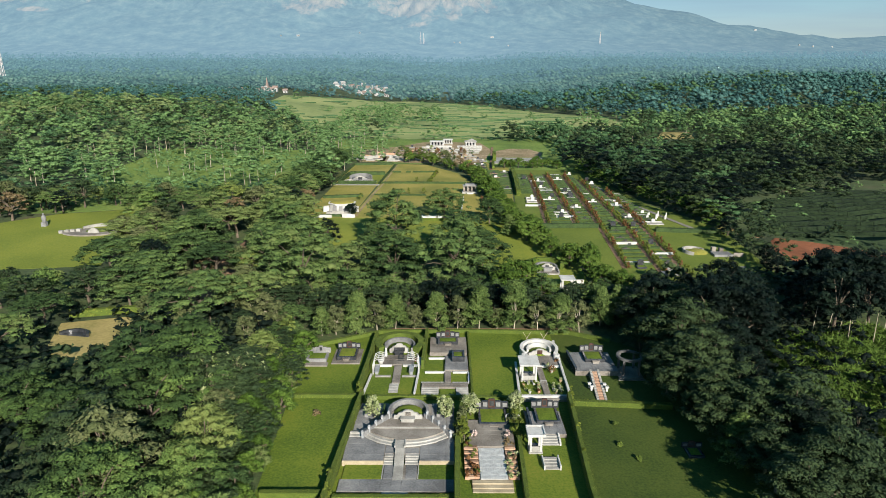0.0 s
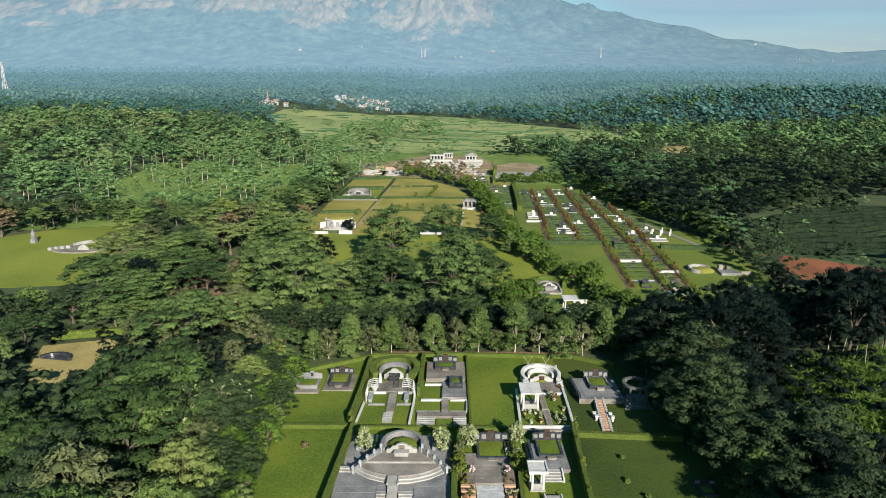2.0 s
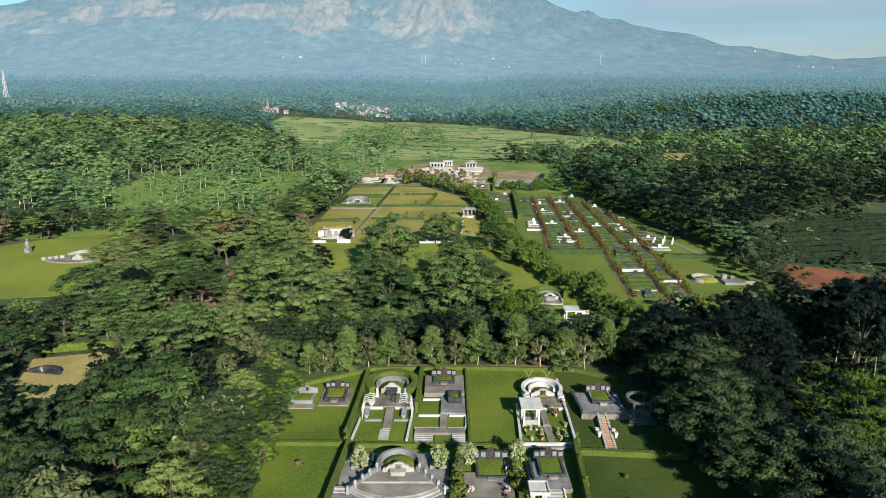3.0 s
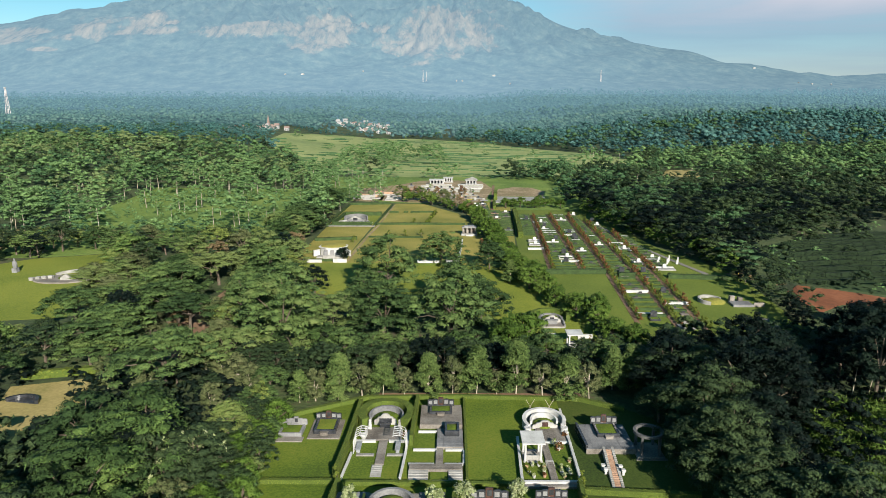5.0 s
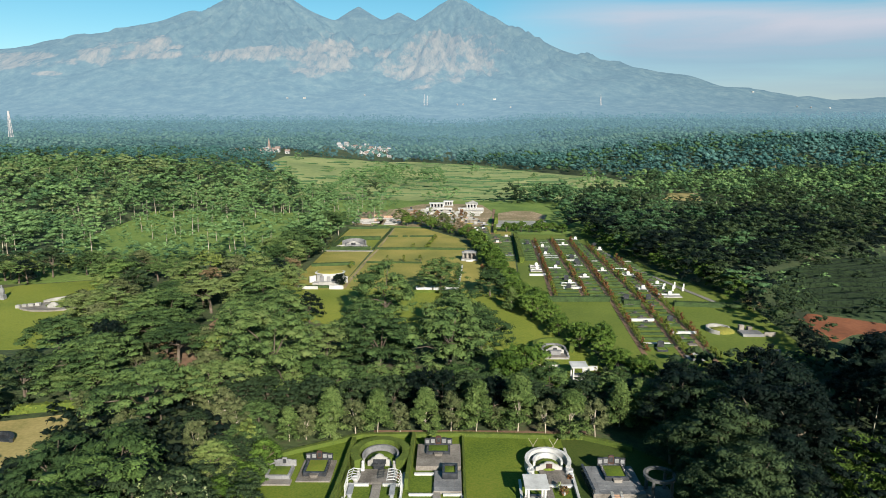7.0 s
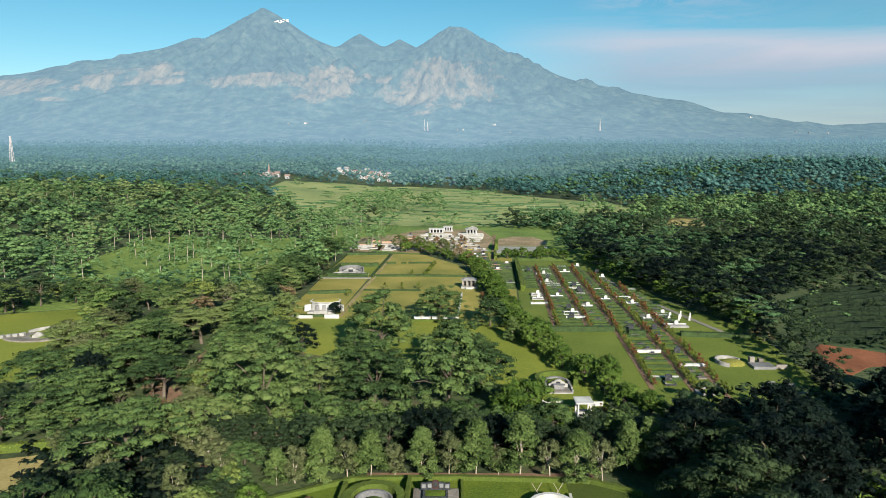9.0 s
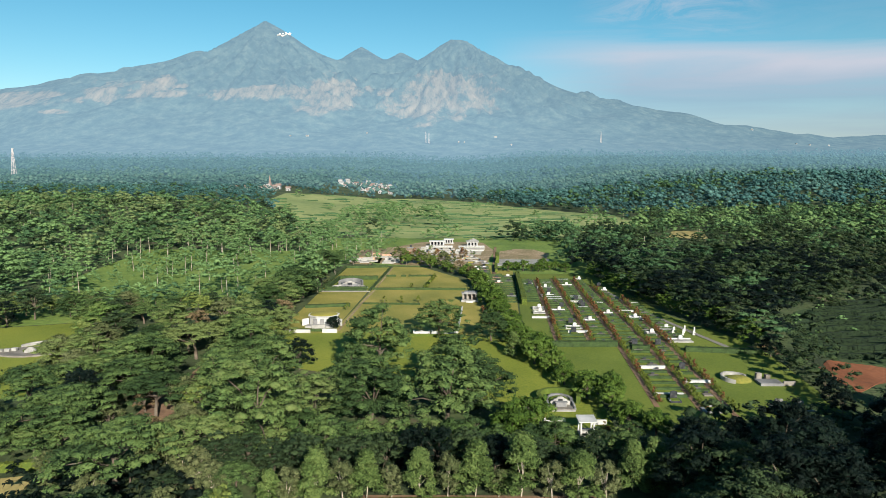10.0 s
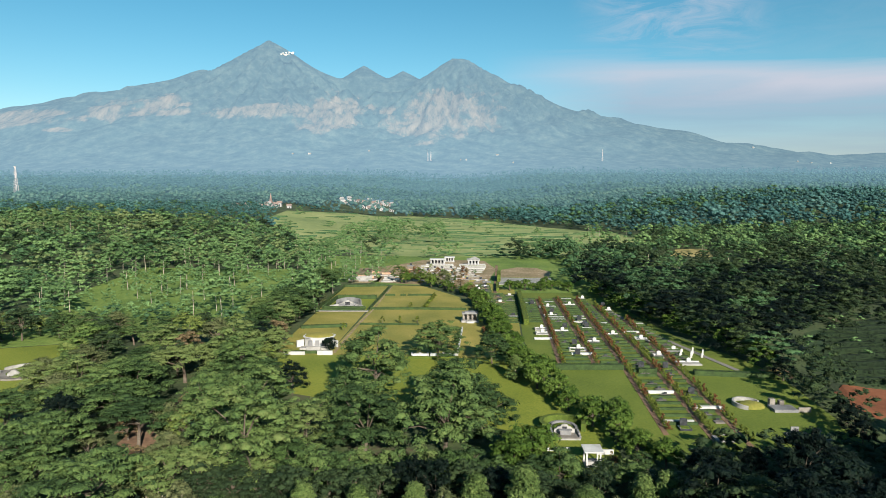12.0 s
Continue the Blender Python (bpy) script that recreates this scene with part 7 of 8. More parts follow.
def horseshoe(x, y, w, label, wall="stone_blue", head="pale_stone", dome="lawn", court=True, hedge_ring=False):
    """A tomb: mound in a horseshoe wall, headstone, altar and apron."""
    root = thing("horseshoe_tomb", x, y, land(x, y), label, "tomb", "horseshoe tombs")
    r = w / 2
    wpart("horseshoe_wall", ring(bmesh.new(), x, y, r * 0.82, r, -0.2, 0.4, -20, 200, 28, 0.25), wall, root)
    wpart("mound", mound(bmesh.new(), x, y + 0.1, r * 0.78, r * 0.78, -0.1, 0.9), dome, root)
    wpart("headstone", shift(scroll_stone(r * 1.4, 0.3, 1.35), x, y - r * 0.62, 0), head, root)
    wpart("tablet", B((x - 0.35, x + 0.35, y - r * 0.62 - 0.2, y - r * 0.62 - 0.155, 0.3, 1.0), bevel=0.005), "granite", root)
    wpart("altar", B((x - 0.8, x + 0.8, y - r * 0.62 - 1.2, y - r * 0.62 - 0.5, 0, 0.7), (x - 0.95, x + 0.95, y - r * 0.62 - 1.25, y - r * 0.62 - 0.45, 0.7, 0.8)), wall, root)
    for s in (-1, 1):
        wpart("wing_wall", B((x + s * r * 0.9 - 0.15, x + s * r * 0.9 + 0.15, y - r * 1.25, y - r * 0.5, -0.1, 0.5), (x + s * r * 0.9 - 0.15, x + s * r * 0.9 + 0.15, y - r * 1.6, y - r * 1.26, -0.1, 0.3)), wall, root)
    if court:
        wpart("apron", B((x - r * 0.85, x + r * 0.85, y - r * 1.65, y - r * 0.2, -0.3, 0.08)), "stone", root)
        wpart("apron_step", B((x - r * 0.9, x + r * 0.9, y - r * 1.78, y - r * 1.655, -0.3, 0.0)), "pale_stone", root)
    return root


horseshoe(18.4, 121.0, 4.4, "grey tomb with scrolled headstone before a round hedge")
hedge("horseshoe_hedge", [(18.4 + 3.2 * math.cos(radians(a)), 121.4 + 3.0 * math.sin(radians(a))) for a in np.linspace(-25, 205, 14)], 0.7, 1.25, "clipped half-round hedge behind a tomb", seed=31, density=24)
pavilion(19.4, 21.4, 108.6, 110.6, 2.05, land(20, 109), "white pavilion with flat roof at the edge of the lawn", tilt=0.03)
low_wall("white_wall", [(15.0, 113.6), (18.2, 113.6)], 0.5, 0.2, "white", "low white wall before a tomb", land(16, 113))
low_wall("white_wall", [(21.8, 112.6), (24.0, 112.6)], 0.7, 0.25, "white", "low white wall beside the pavilion", land(22, 112))
root = thing("grass_bed", 16.6, 107.6, land(16.6, 107.6), "square grass bed with dark stone kerb", "grass panel", "grass panels")
wpart("grass", B((15.2, 18.0, 106.4, 108.6, -0.2, 0.25)), "lawn", root)
wpart("kerb", B((15.0, 18.2, 106.1, 106.38, -0.2, 0.35), (15.0, 18.2, 108.62, 108.85, -0.2, 0.35)), "pale_stone", root)
for i in range(7):
    shrub("bed_shrub", 15.2 + i * 0.55 if i < 5 else 22.4 + i * 0.2, 110.0 + (i % 2) * 0.7, 0.9 + 0.2 * (i % 3), 0.45, ("leaf_red", "hedge", "leaf_brown")[i % 3], ("small red-leaved shrub", "small green shrub", "small brown-leaved shrub")[i % 3] + " in a bed", 170 + i, "egg", 9, 12, 0.18, None, "bed shrubs")

# white balustrade of the upper lawn
for (xa, xb) in ((-6.5, -3.2), (-2.6, 2.5)):
    y, z = 156.8, land(0, 156.8)
    root = thing("white_balustrade", (xa + xb) / 2, y, z, "long low white balustrade wall", "balustrade", "white balustrades")
    wpart("base", B((xa, xb, y - 0.2, y + 0.2, -0.3, 0.25)), "white", root)
    wpart("rail", B((xa, xb, y - 0.16, y + 0.16, 0.8, 0.94)), "white", root)
    wpart("panel", B((xa, xb, y - 0.06, y + 0.06, 0.25, 0.8), bevel=0), "white_tile", root)
    n = max(2, round((xb - xa) / 2.4))
    for i in range(n + 1):
        x = xa + (xb - xa) * i / n
        p = wpart("post", B((x - 0.15, x + 0.15, y - 0.21, y + 0.21, -0.3, 1.0)), "white", root)
        wpart("post_cap", B((x - 0.2, x + 0.2, y - 0.25, y + 0.25, 1.0, 1.1)), "white", p)
low_wall("white_wall", [(2.8, 157.0), (4.3, 182)], 0.9, 0.25, "white", "white side wall running back over the lawn", land(3, 165))
hedge("hedge", [(-7.2, 156.0), (3.0, 156.0)], 0.5, 0.55, "low hedge in front of a white balustrade", seed=32, density=14, leaf=0.22)

# lawn hedges, far plots
for k, (pts, w, h) in enumerate((
        ([(-21.4, 208.5), (-8, 208.8), (5.8, 208.0)], 0.9, 0.8), ([(-21.5, 188.0), (-6.5, 187.5)], 0.6, 0.6), ([(-35.8, 206.5), (-23, 207.5)], 0.8, 0.7),
        ([(-35.5, 183.5), (-24.4, 185.5)], 1.4, 1.0), ([(-33.8, 159.8), (-24.4, 159.8)], 0.8, 0.7), ([(-22.0, 207), (-19.9, 250)], 0.6, 0.6), ([(-34.6, 208.4), (-22.8, 208.4)], 0.9, 1.2), ([(-33.6, 226), (-21.6, 226)], 1.1, 1.6), ([(-34.8, 208.6), (-33.8, 226)], 1.0, 1.4),
        ([(-19.5, 232), (-16.4, 232.2)], 0.8, 0.7), ([(-14.6, 232.2), (-13, 232.2)], 0.8, 0.7), ([(-12.3, 232.3), (-4, 232.6)], 0.8, 0.7), ([(-36, 250), (-21, 252)], 1.2, 1.1), ([(-36.5, 208), (-35.5, 250)], 0.8, 0.8))):
    hedge("hedge", pts, w * 0.75, h * 0.8, "low clipped hedge dividing the upper lawns", seed=40 + k, density=22, leaf=0.16, wild=0.05, mat="hedge_dark", core_mat="hedge_dark")
for i in range(9):
    shrub("lawn_shrub", -3.6 - 0.28 * i, 231 - 2.4 * i, 1.1, 0.75, "hedge", "small round shrub in a line across the lawn", 180 + i, "egg", 8, 10, 0.32, None, "lawn shrubs")
for i, (x, y) in enumerate(((-16, 189.5), (-11.5, 189.5), (-7, 190), (-24.5, 181), (9.4, 178), (-10, 209.5))):
    shrub("column_shrub", x, y, 1.9, 0.55, "hedge" if i != 4 else "leaf_red", "narrow upright shrub on the lawn", 190 + i, "egg", 10, 10, 0.3, None, "column shrubs")
patch("stone_path", [(-23.5, 160), (-22.9, 160), (-21.6, 190), (-20.4, 207), (-18.9, 250), (-19.3, 250), (-20.9, 207), (-22.2, 190)], M["garden_soil"], "pale path up the lawn", "path", 0.12)

# octagonal tomb
x, y = -27.6, 167.0
root = thing("octagonal_tomb", x, y, land(x, y), "white eight-sided tomb with a grass-covered roof", "tomb")
oct8 = [(x + 3.3 * math.cos(radians(a)), y + 2.6 * math.sin(radians(a))) for a in range(22, 382, 45)]
wpart("wall", prism(bmesh.new(), oct8, -0.3, 1.9), "white", root)
wpart("cornice", prism(bmesh.new(), [(x + (a - x) * 1.12, y + (b - y) * 1.12) for a, b in oct8], 1.9, 2.1), "white", root)
wpart("roof", mound(bmesh.new(), x, y, 3.2, 2.5, 2.08, 0.5), "lawn_dry", root, "grass-covered roof")
for s in (-1, 0, 1):
    wpart("niche", B((x + s * 1.5 - 0.45, x + s * 1.5 + 0.45, y - 2.46, y - 2.4, 0.2, 1.5), bevel=0.01), "stone_blue", root)
for s in (-1, 1):
    bm = bmesh.new()
    d = s * 1.0
    prism(bm, [(x + d * 3.1, y - 1.4), (x + d * 4.4, y - 2.6), (x + d * 4.55, y - 2.4), (x + d * 3.25, y - 1.2)], -0.3, 1.5)
    wpart("wing_wall", bm, "white", root)
wpart("terrace", B((x - 3.4, x + 2.8, y - 4.6, y - 2.62, -0.3, 0.35)), "pale_stone", root)
wpart("front_wall", B((x - 1.8, x + 1.2, y - 5.1, y - 4.62, -0.3, 0.8)), "pale_stone", root)
low_wall("white_wall", [(-33.6, 158.6), (-29, 158.6)], 0.7, 0.25, "white", "low white wall before a lawn", land(-30, 158))
low_wall("white_wall", [(-26.4, 158.6), (-23.2, 158.6)], 0.9, 0.3, "white", "low white wall before a lawn", land(-24, 158))
shrub("dark_shrub", -24.6, 162.4, 2.6, 1.7, "leaf_dark", "dark round shrub beside the white tomb", 200, "egg", 20, 24, 0.35)
# grey memorial at the far end
x, y = -28.6, 213.0
root = thing("grey_memorial", x, y, land(x, y), "grey stone memorial with a dark slanting back wall", "memorial")
wpart("body", prism(bmesh.new(), [(x - 2.4, y), (x + 2.4, y), (x + 3.0, y + 3.2), (x - 3.0, y + 3.2)], -0.3, 0.9), "stone_blue", root)
wpart("pediment", shift(scroll_stone(4.4, 0.4, 1.5), x, y + 0.4, 0.3), "pale_stone", root)
wpart("tablet", B((x - 0.7, x + 0.7, y - 0.02, y + 0.12, 0.5, 1.3)), "granite", root)
for s in (-1, 1):
    wpart("wing_wall", prism(bmesh.new(), [(x + s * 2.45, y - 0.2), (x + s * 4.6, y - 2.4), (x + s * 4.8, y - 2.2), (x + s * 2.7, y + 0.1)][::s], -0.3, 0.8), "pale_stone", root)
wpart("back_wall", ring(bmesh.new(), x, y + 1.2, 3.6, 3.9, -0.3, 1.5, 15, 165, 20, 0.4), "stone_blue", root)
wpart("apron", prism(bmesh.new(), [(x + 5.6 * math.cos(a), y - 1.6 + 2.6 * math.sin(a)) for a in np.linspace(math.pi, 2 * math.pi, 16)] + [(x + 2.4, y - 0.25), (x - 2.4, y - 0.25)], -0.3, 0.35), "pale_stone", root)
patch("lawn", [(-34.4, 208.8), (-22.4, 208.8), (-21.9, 225.6), (-33.6, 225.6)], M["lawn_mid"], "green lawn inside a hedged memorial plot", "lawn", 0.09)
paving("white_apron", -36, -21.6, 205.0, 206.0, 0.15, "pale_stone", "long pale edging slab below a memorial", 1.4, base=land(-28, 205))
# small grey shrine
x, y = 6.4, 192.5
root = thing("grey_shrine", x, y, land(x, y), "small grey shrine with pillars and low roof", "shrine")
wpart("plinth", B((x - 2.2, x + 2.2, y - 1.8, y + 1.6, -0.3, 0.5)), "pale_stone", root)
for dx in (-1.7, -0.6, 0.6, 1.7):
    wpart("pillar", B((x + dx - 0.2, x + dx + 0.2, y - 1.2, y - 0.8, 0.5, 2.0)), "stone", root)
wpart("back_wall", B((x - 1.9, x + 1.9, y + 0.2, y + 0.6, 0.5, 2.1)), "stone", root)
wpart("roof", B((x - 2.1, x + 2.1, y - 1.4, y + 0.8, 2.1, 2.4), (x - 1.4, x + 1.4, y - 1.1, y + 0.6, 2.4, 2.7)), "stone_blue", root)
wpart("front_step", B((x - 0.9, x + 0.9, y - 2.6, y - 1.82, -0.3, 0.45)), "white", root)

# ---- columbarium: shrub rows, graves, low hedges ----
def line_x(row, y):
    return {0: 20.6 + 0.06 * (y - 189), 1: 24.2 + 0.066 * (y - 157), 2: 30.8 + 0.049 * (y - 154), 3: 34.4 + 0.057 * (y - 123), 4: 40.6 + 0.034 * (y - 119), 5: 45.0 + 0.03 * (y - 117), 6: 51.5 + 0.01 * (y - 150)}[row]


crng = np.random.default_rng(5)
first = {}
for row, y0, y1 in ((1, 153, 226), (2, 152, 228), (3, 121, 226), (4, 118, 216), (5, 117, 196)):
    y = y0
    while y < y1:
        kind = "leaf_red" if crng.uniform() < (0.6 if y > 150 else 0.35) else "hedge"
        x = line_x(row, y) + crng.uniform(-0.15, 0.15)
        if kind not in first:
            first[kind] = shrub("row_shrub", x, y, 1.65, 0.44, kind, "conical red-brown shrub in a long row" if kind == "leaf_red" else "conical green shrub in a long row", 210, "cone", 20, 15, 0.17, None, "shrub rows")
            ob = first[kind]
        else:
            ob = copy_thing(first[kind], pose(x, y, land(x, y), 0, 0, crng.uniform(0, 360)))
        s = crng.uniform(0.68, 1.02)
        ob.scale = (s, s, s * crng.uniform(0.85, 1.15))
        y += crng.uniform(1.5, 2.1)
    pts_l = [(line_x(row, y) - 1.2, y) for y in np.linspace(y0 - 2, y1, 8)]
    pts_r = [(line_x(row, y) - 0.35, y) for y in np.linspace(y1, y0 - 2, 8)]
    patch("earth_path", pts_l + pts_r, M["earth"], "narrow brown path along a row of shrubs", "path", 0.1)

hedge_unit = None


def low_hedge(xa, xb, y):
    global hedge_unit
    z = land((xa + xb) / 2, y)
    if hedge_unit is None:
        hedge_unit = hedge("low_hedge", [(-2.0, 0.0), (2.0, 0.0)], 0.5, 0.45, "low dark clipped hedge between graves", seed=60, density=34, leaf=0.12, base=0, wild=0.035, mat="hedge_dark", core_mat="hedge_dark")
        tagged(hedge_unit, group="low hedges")
        for c in hedge_unit.children:
            c.data.transform(Matrix.Translation((-2.0, 0, 0)))
        ob = hedge_unit
        ob.matrix_basis = pose((xa + xb) / 2, y, z)
    else:
        ob = copy_thing(hedge_unit, pose((xa + xb) / 2, y, z))
    ob.scale = ((xb - xa) / 4.0, 1, 1)


def small_grave(x, y, w, kind):
    z = land(x, y)
    if kind == "white":
        root = thing("white_grave", x, y, z, "white stone grave with a stepped back wall", "grave", "white graves")
        wpart("slab", B((x - w / 2, x + w / 2, y - 1.1, y + 0.7, -0.2, 0.2)), "pale_stone", root)
        wpart("back_wall", B((x - w / 2, x + w / 2, y + 0.7, y + 0.95, -0.2, 0.42)), "white", root)
        wpart("headstone", shift(slab_stone(0.8, 0.2, 0.9, 0.15), x + 0.3, y + 0.4, 0.28), "white", root)
        wpart("kerb", B((x - w / 2, x - w / 2 + 0.25, y - 1.1, y + 0.68, 0.28, 0.55)), "pale_stone", root)
    elif kind == "ledge":
        root = thing("white_ledge", x, y, z, "long low white retaining wall under a grave plot", "wall", "white ledges")
        wpart("wall", B((x - w / 2, x + w / 2, y - 0.35, y + 0.1, -0.3, 0.4)), "white", root)
        wpart("coping", B((x - w / 2 - 0.05, x + w / 2 + 0.05, y - 0.4, y + 0.15, 0.4, 0.48)), "white", root)
    elif kind == "dark":
        root = thing("dark_grave", x, y, z, "dark granite grave with an upright stone", "grave", "dark graves")
        wpart("kerb", B((x - 0.9, x + 0.9, y - 1.0, y + 0.5, -0.2, 0.3)), "granite", root)
        wpart("grass", B((x - 0.7, x + 0.7, y - 0.85, y + 0.3, 0.28, 0.34)), "lawn", root)
        wpart("headstone", shift(slab_stone(1.1, 0.2, 1.2, 0.15), x, y + 0.4, 0.3), "granite", root)
    else:
        root = thing("flat_grave", x, y, z, "flat grey stone grave marker on the lawn", "grave", "flat graves")
        wpart("slab", B((x - w * 0.3, x + w * 0.3, y - 0.7, y + 0.4, -0.2, 0.16)), "stone", root)
        wpart("headstone", B((x - 0.3, x + 0.3, y + 0.41, y + 0.55, -0.1, 0.45)), "granite", root)
    return root


for col, y0, y1 in ((0, 190, 226), (1, 152, 226), (2, 152, 226), (3, 121, 226), (4, 124, 216), (5, 142, 196)):
    y = y0 + 0.5 * (col % 2)
    while y < y1:
        xa, xb = line_x(col, y) + (0.7 if col else 1.6), line_x(col + 1, y) - 1.3
        if col == 0:
            xa = line_x(0, y) + 0.9
        if not (138 < y < 151.5 and col > 4):
            low_hedge(xa, xb, y + 1.4)
            u = crng.uniform()
            if crng.uniform() < 0.09:
                small_grave((xa + xb) / 2, y - 0.6, xb - xa - crng.uniform(0.2, 1.6), "ledge")
            kind = "flat" if u < 0.38 else "dark" if u < 0.47 else "white" if u < 0.5 and col < 5 else ""
            if kind:
                small_grave(xa + (xb - xa) * crng.uniform(0.3, 0.7), y, min(3.0, xb - xa), kind)
        y += crng.uniform(2.4, 3.3)
for x, y, w, k in ((36.7, 123.6, 4.6, "ledge"), (43.5, 129.4, 4.4, "ledge"), (38.0, 136.5, 4.4, "ledge"), (44.6, 179.4, 3.6, "ledge"), (34.6, 191, 3.4, "ledge"), (23.4, 182.8, 3.0, "white"), (23.0, 178.0, 3.0, "white"), (22.6, 172.6, 4.0, "ledge"), (28.6, 163.0, 3.8, "white"), (28.8, 159.4, 4.2, "ledge"), (44.6, 172, 3.6, "white"), (48.6, 153.0, 5.0, "white"), (28.2, 199, 3.6, "white"), (29.2, 212, 4.6, "white"), (36, 215, 4.0, "white"), (48.6, 162, 3.4, "white"), (28.0, 180, 3.6, "white")):
    small_grave(x, y, w, k)
hedge("hedge", [(21.6, 149.2), (34.8, 149.4)], 1.0, 1.1, "clipped hedge across the grave rows", seed=61, density=26, leaf=0.16, wild=0.05, mat="hedge_dark", core_mat="hedge_dark")
hedge("hedge", [(37.2, 147.4), (40.6, 147.2)], 1.0, 0.9, "clipped hedge across the grave rows", seed=62, density=26, leaf=0.16, wild=0.05, mat="hedge_dark", core_mat="hedge_dark")
hedge("hedge", [(47.4, 146.4), (61.5, 144.6)], 1.2, 0.9, "broad low hedge below the white graves", seed=63, density=26, leaf=0.16, wild=0.05, mat="hedge_dark", core_mat="hedge_dark")
hedge("tall_hedge", [(20.5, 188), (22.0, 212), (23.2, 233)], 1.3, 1.6, "tall clipped hedge wall with smooth sides", seed=64, density=16, leaf=0.2, wild=0.08)
for i in range(8):
    x, y = 48.6 + i * 0.75, 157.5 + (i % 3) * 1.6
    root = thing("white_statue_stone", x, y, land(x, y), "white upright memorial stone", "memorial", "white upright stones")
    wpart("plinth", B((x - 0.22, x + 0.22, y - 0.22, y + 0.22, -0.2, 0.25)), "white", root)
    wpart("shaft", shift(slab_stone(0.28, 0.22, 0.7 + 0.3 * (i % 2), 0.12), x, y, 0.3), "white", root)
# oval mound grave
x, y = 50.6, 131.0
root = thing("oval_tomb", x, y, land(x, y), "oval brown-green mound inside a pale ring wall", "tomb")
bm = ring(bmesh.new(), 0, 0, 2.1, 2.4, -0.3, 0.55, 20, 250, 30, 0.2)
wpart("ring_wall", shift(bm, x, y), "pale_stone", root)
wpart("mound", mound(bmesh.new(), x + 0.4, y - 0.3, 2.3, 1.8, -0.2, 0.95), "lawn_dry", root)
root = thing("grey_memorial", 55.4, 129.4, land(55.4, 129.4), "low grey stone memorial with blocks", "memorial")
wpart("slab", B((53.6, 57.4, 127.8, 130.4, -0.3, 0.4)), "stone_blue", root)
wpart("block", B((54.0, 54.9, 130.42, 131.2, -0.3, 1.3), (55.6, 56.4, 130.42, 131.2, -0.3, 1.0)), "stone", root)
wpart("rail", B((57.5, 59.5, 128.0, 128.3, -0.3, 0.7)), "stone", root)
for x, y in ((41.4, 117.6), (52.6, 118.8), (55.4, 118.0)):
    root = thing("grey_grave", x, y, land(x, y), "low grey slab grave in tree shade", "grave", "grey slab graves")
    wpart("slab", B((x - 1.6, x + 1.6, y - 1.0, y + 0.9, -0.3, 0.3)), "stone_blue", root)
    wpart("headstone", B((x - 0.6, x + 0.6, y + 0.92, y + 1.1, -0.2, 1.1)), "stone_blue", root)
    wpart("grass", B((x - 1.0, x + 1.0, y - 0.8, y + 0.7, 0.29, 0.36)), "lawn", root)
patch("road", [(45.4, 206), (46.5, 206), (49.6, 179), (52.1, 167), (54.4, 158), (57.2, 149), (56.0, 149), (53.3, 158), (51.0, 167), (48.5, 179)], M["asphalt"], "narrow grey-brown road along the woods", "road", 0.14)
patch("earth_path", [(60.8, 149.5), (65.0, 150), (70.5, 142), (66.5, 141)], M["earth"], "trodden brown earth beside the graves", "path", 0.12)
for i in range(4):
    x, y = 62.6 + i * 1.3, 148.6 - i * 1.5
    root = thing("pallet_stack", x, y, land(x, y), "pale timber stacked on bare earth", "timber", "timber stacks")
    for j in range(3):
        wpart("plank", B((x - 0.9, x + 0.9, y - 0.5 + j * 0.35, y - 0.22 + j * 0.35, -0.1, 0.35 + 0.1 * j)), "sand", root)
# grassy steps on the slope; near-black bank colours put in their shadow lines
for i in range(12):
    y = 140 + i * 5.2
    pts = [(68 + i * 3.0 + u * 48, y + u * 8 + 1.1 * math.sin(u * 7 + i * 0.4) + 0.8 * math.sin(u * 17 + i)) for u in np.linspace(0, 1, 15)]
    pts = [p for p in pts if bool(inside(p[0], p[1], OPEN["terraces"]))]
    if len(pts) > 2:
        hedge("terrace_bank", pts, 0.7, 0.9, "grassy bank of a terrace", seed=70 + i, density=14, leaf=0.2, wild=0.1, category="bank", mat="leaf_dark", core_mat="meadow_shaded")

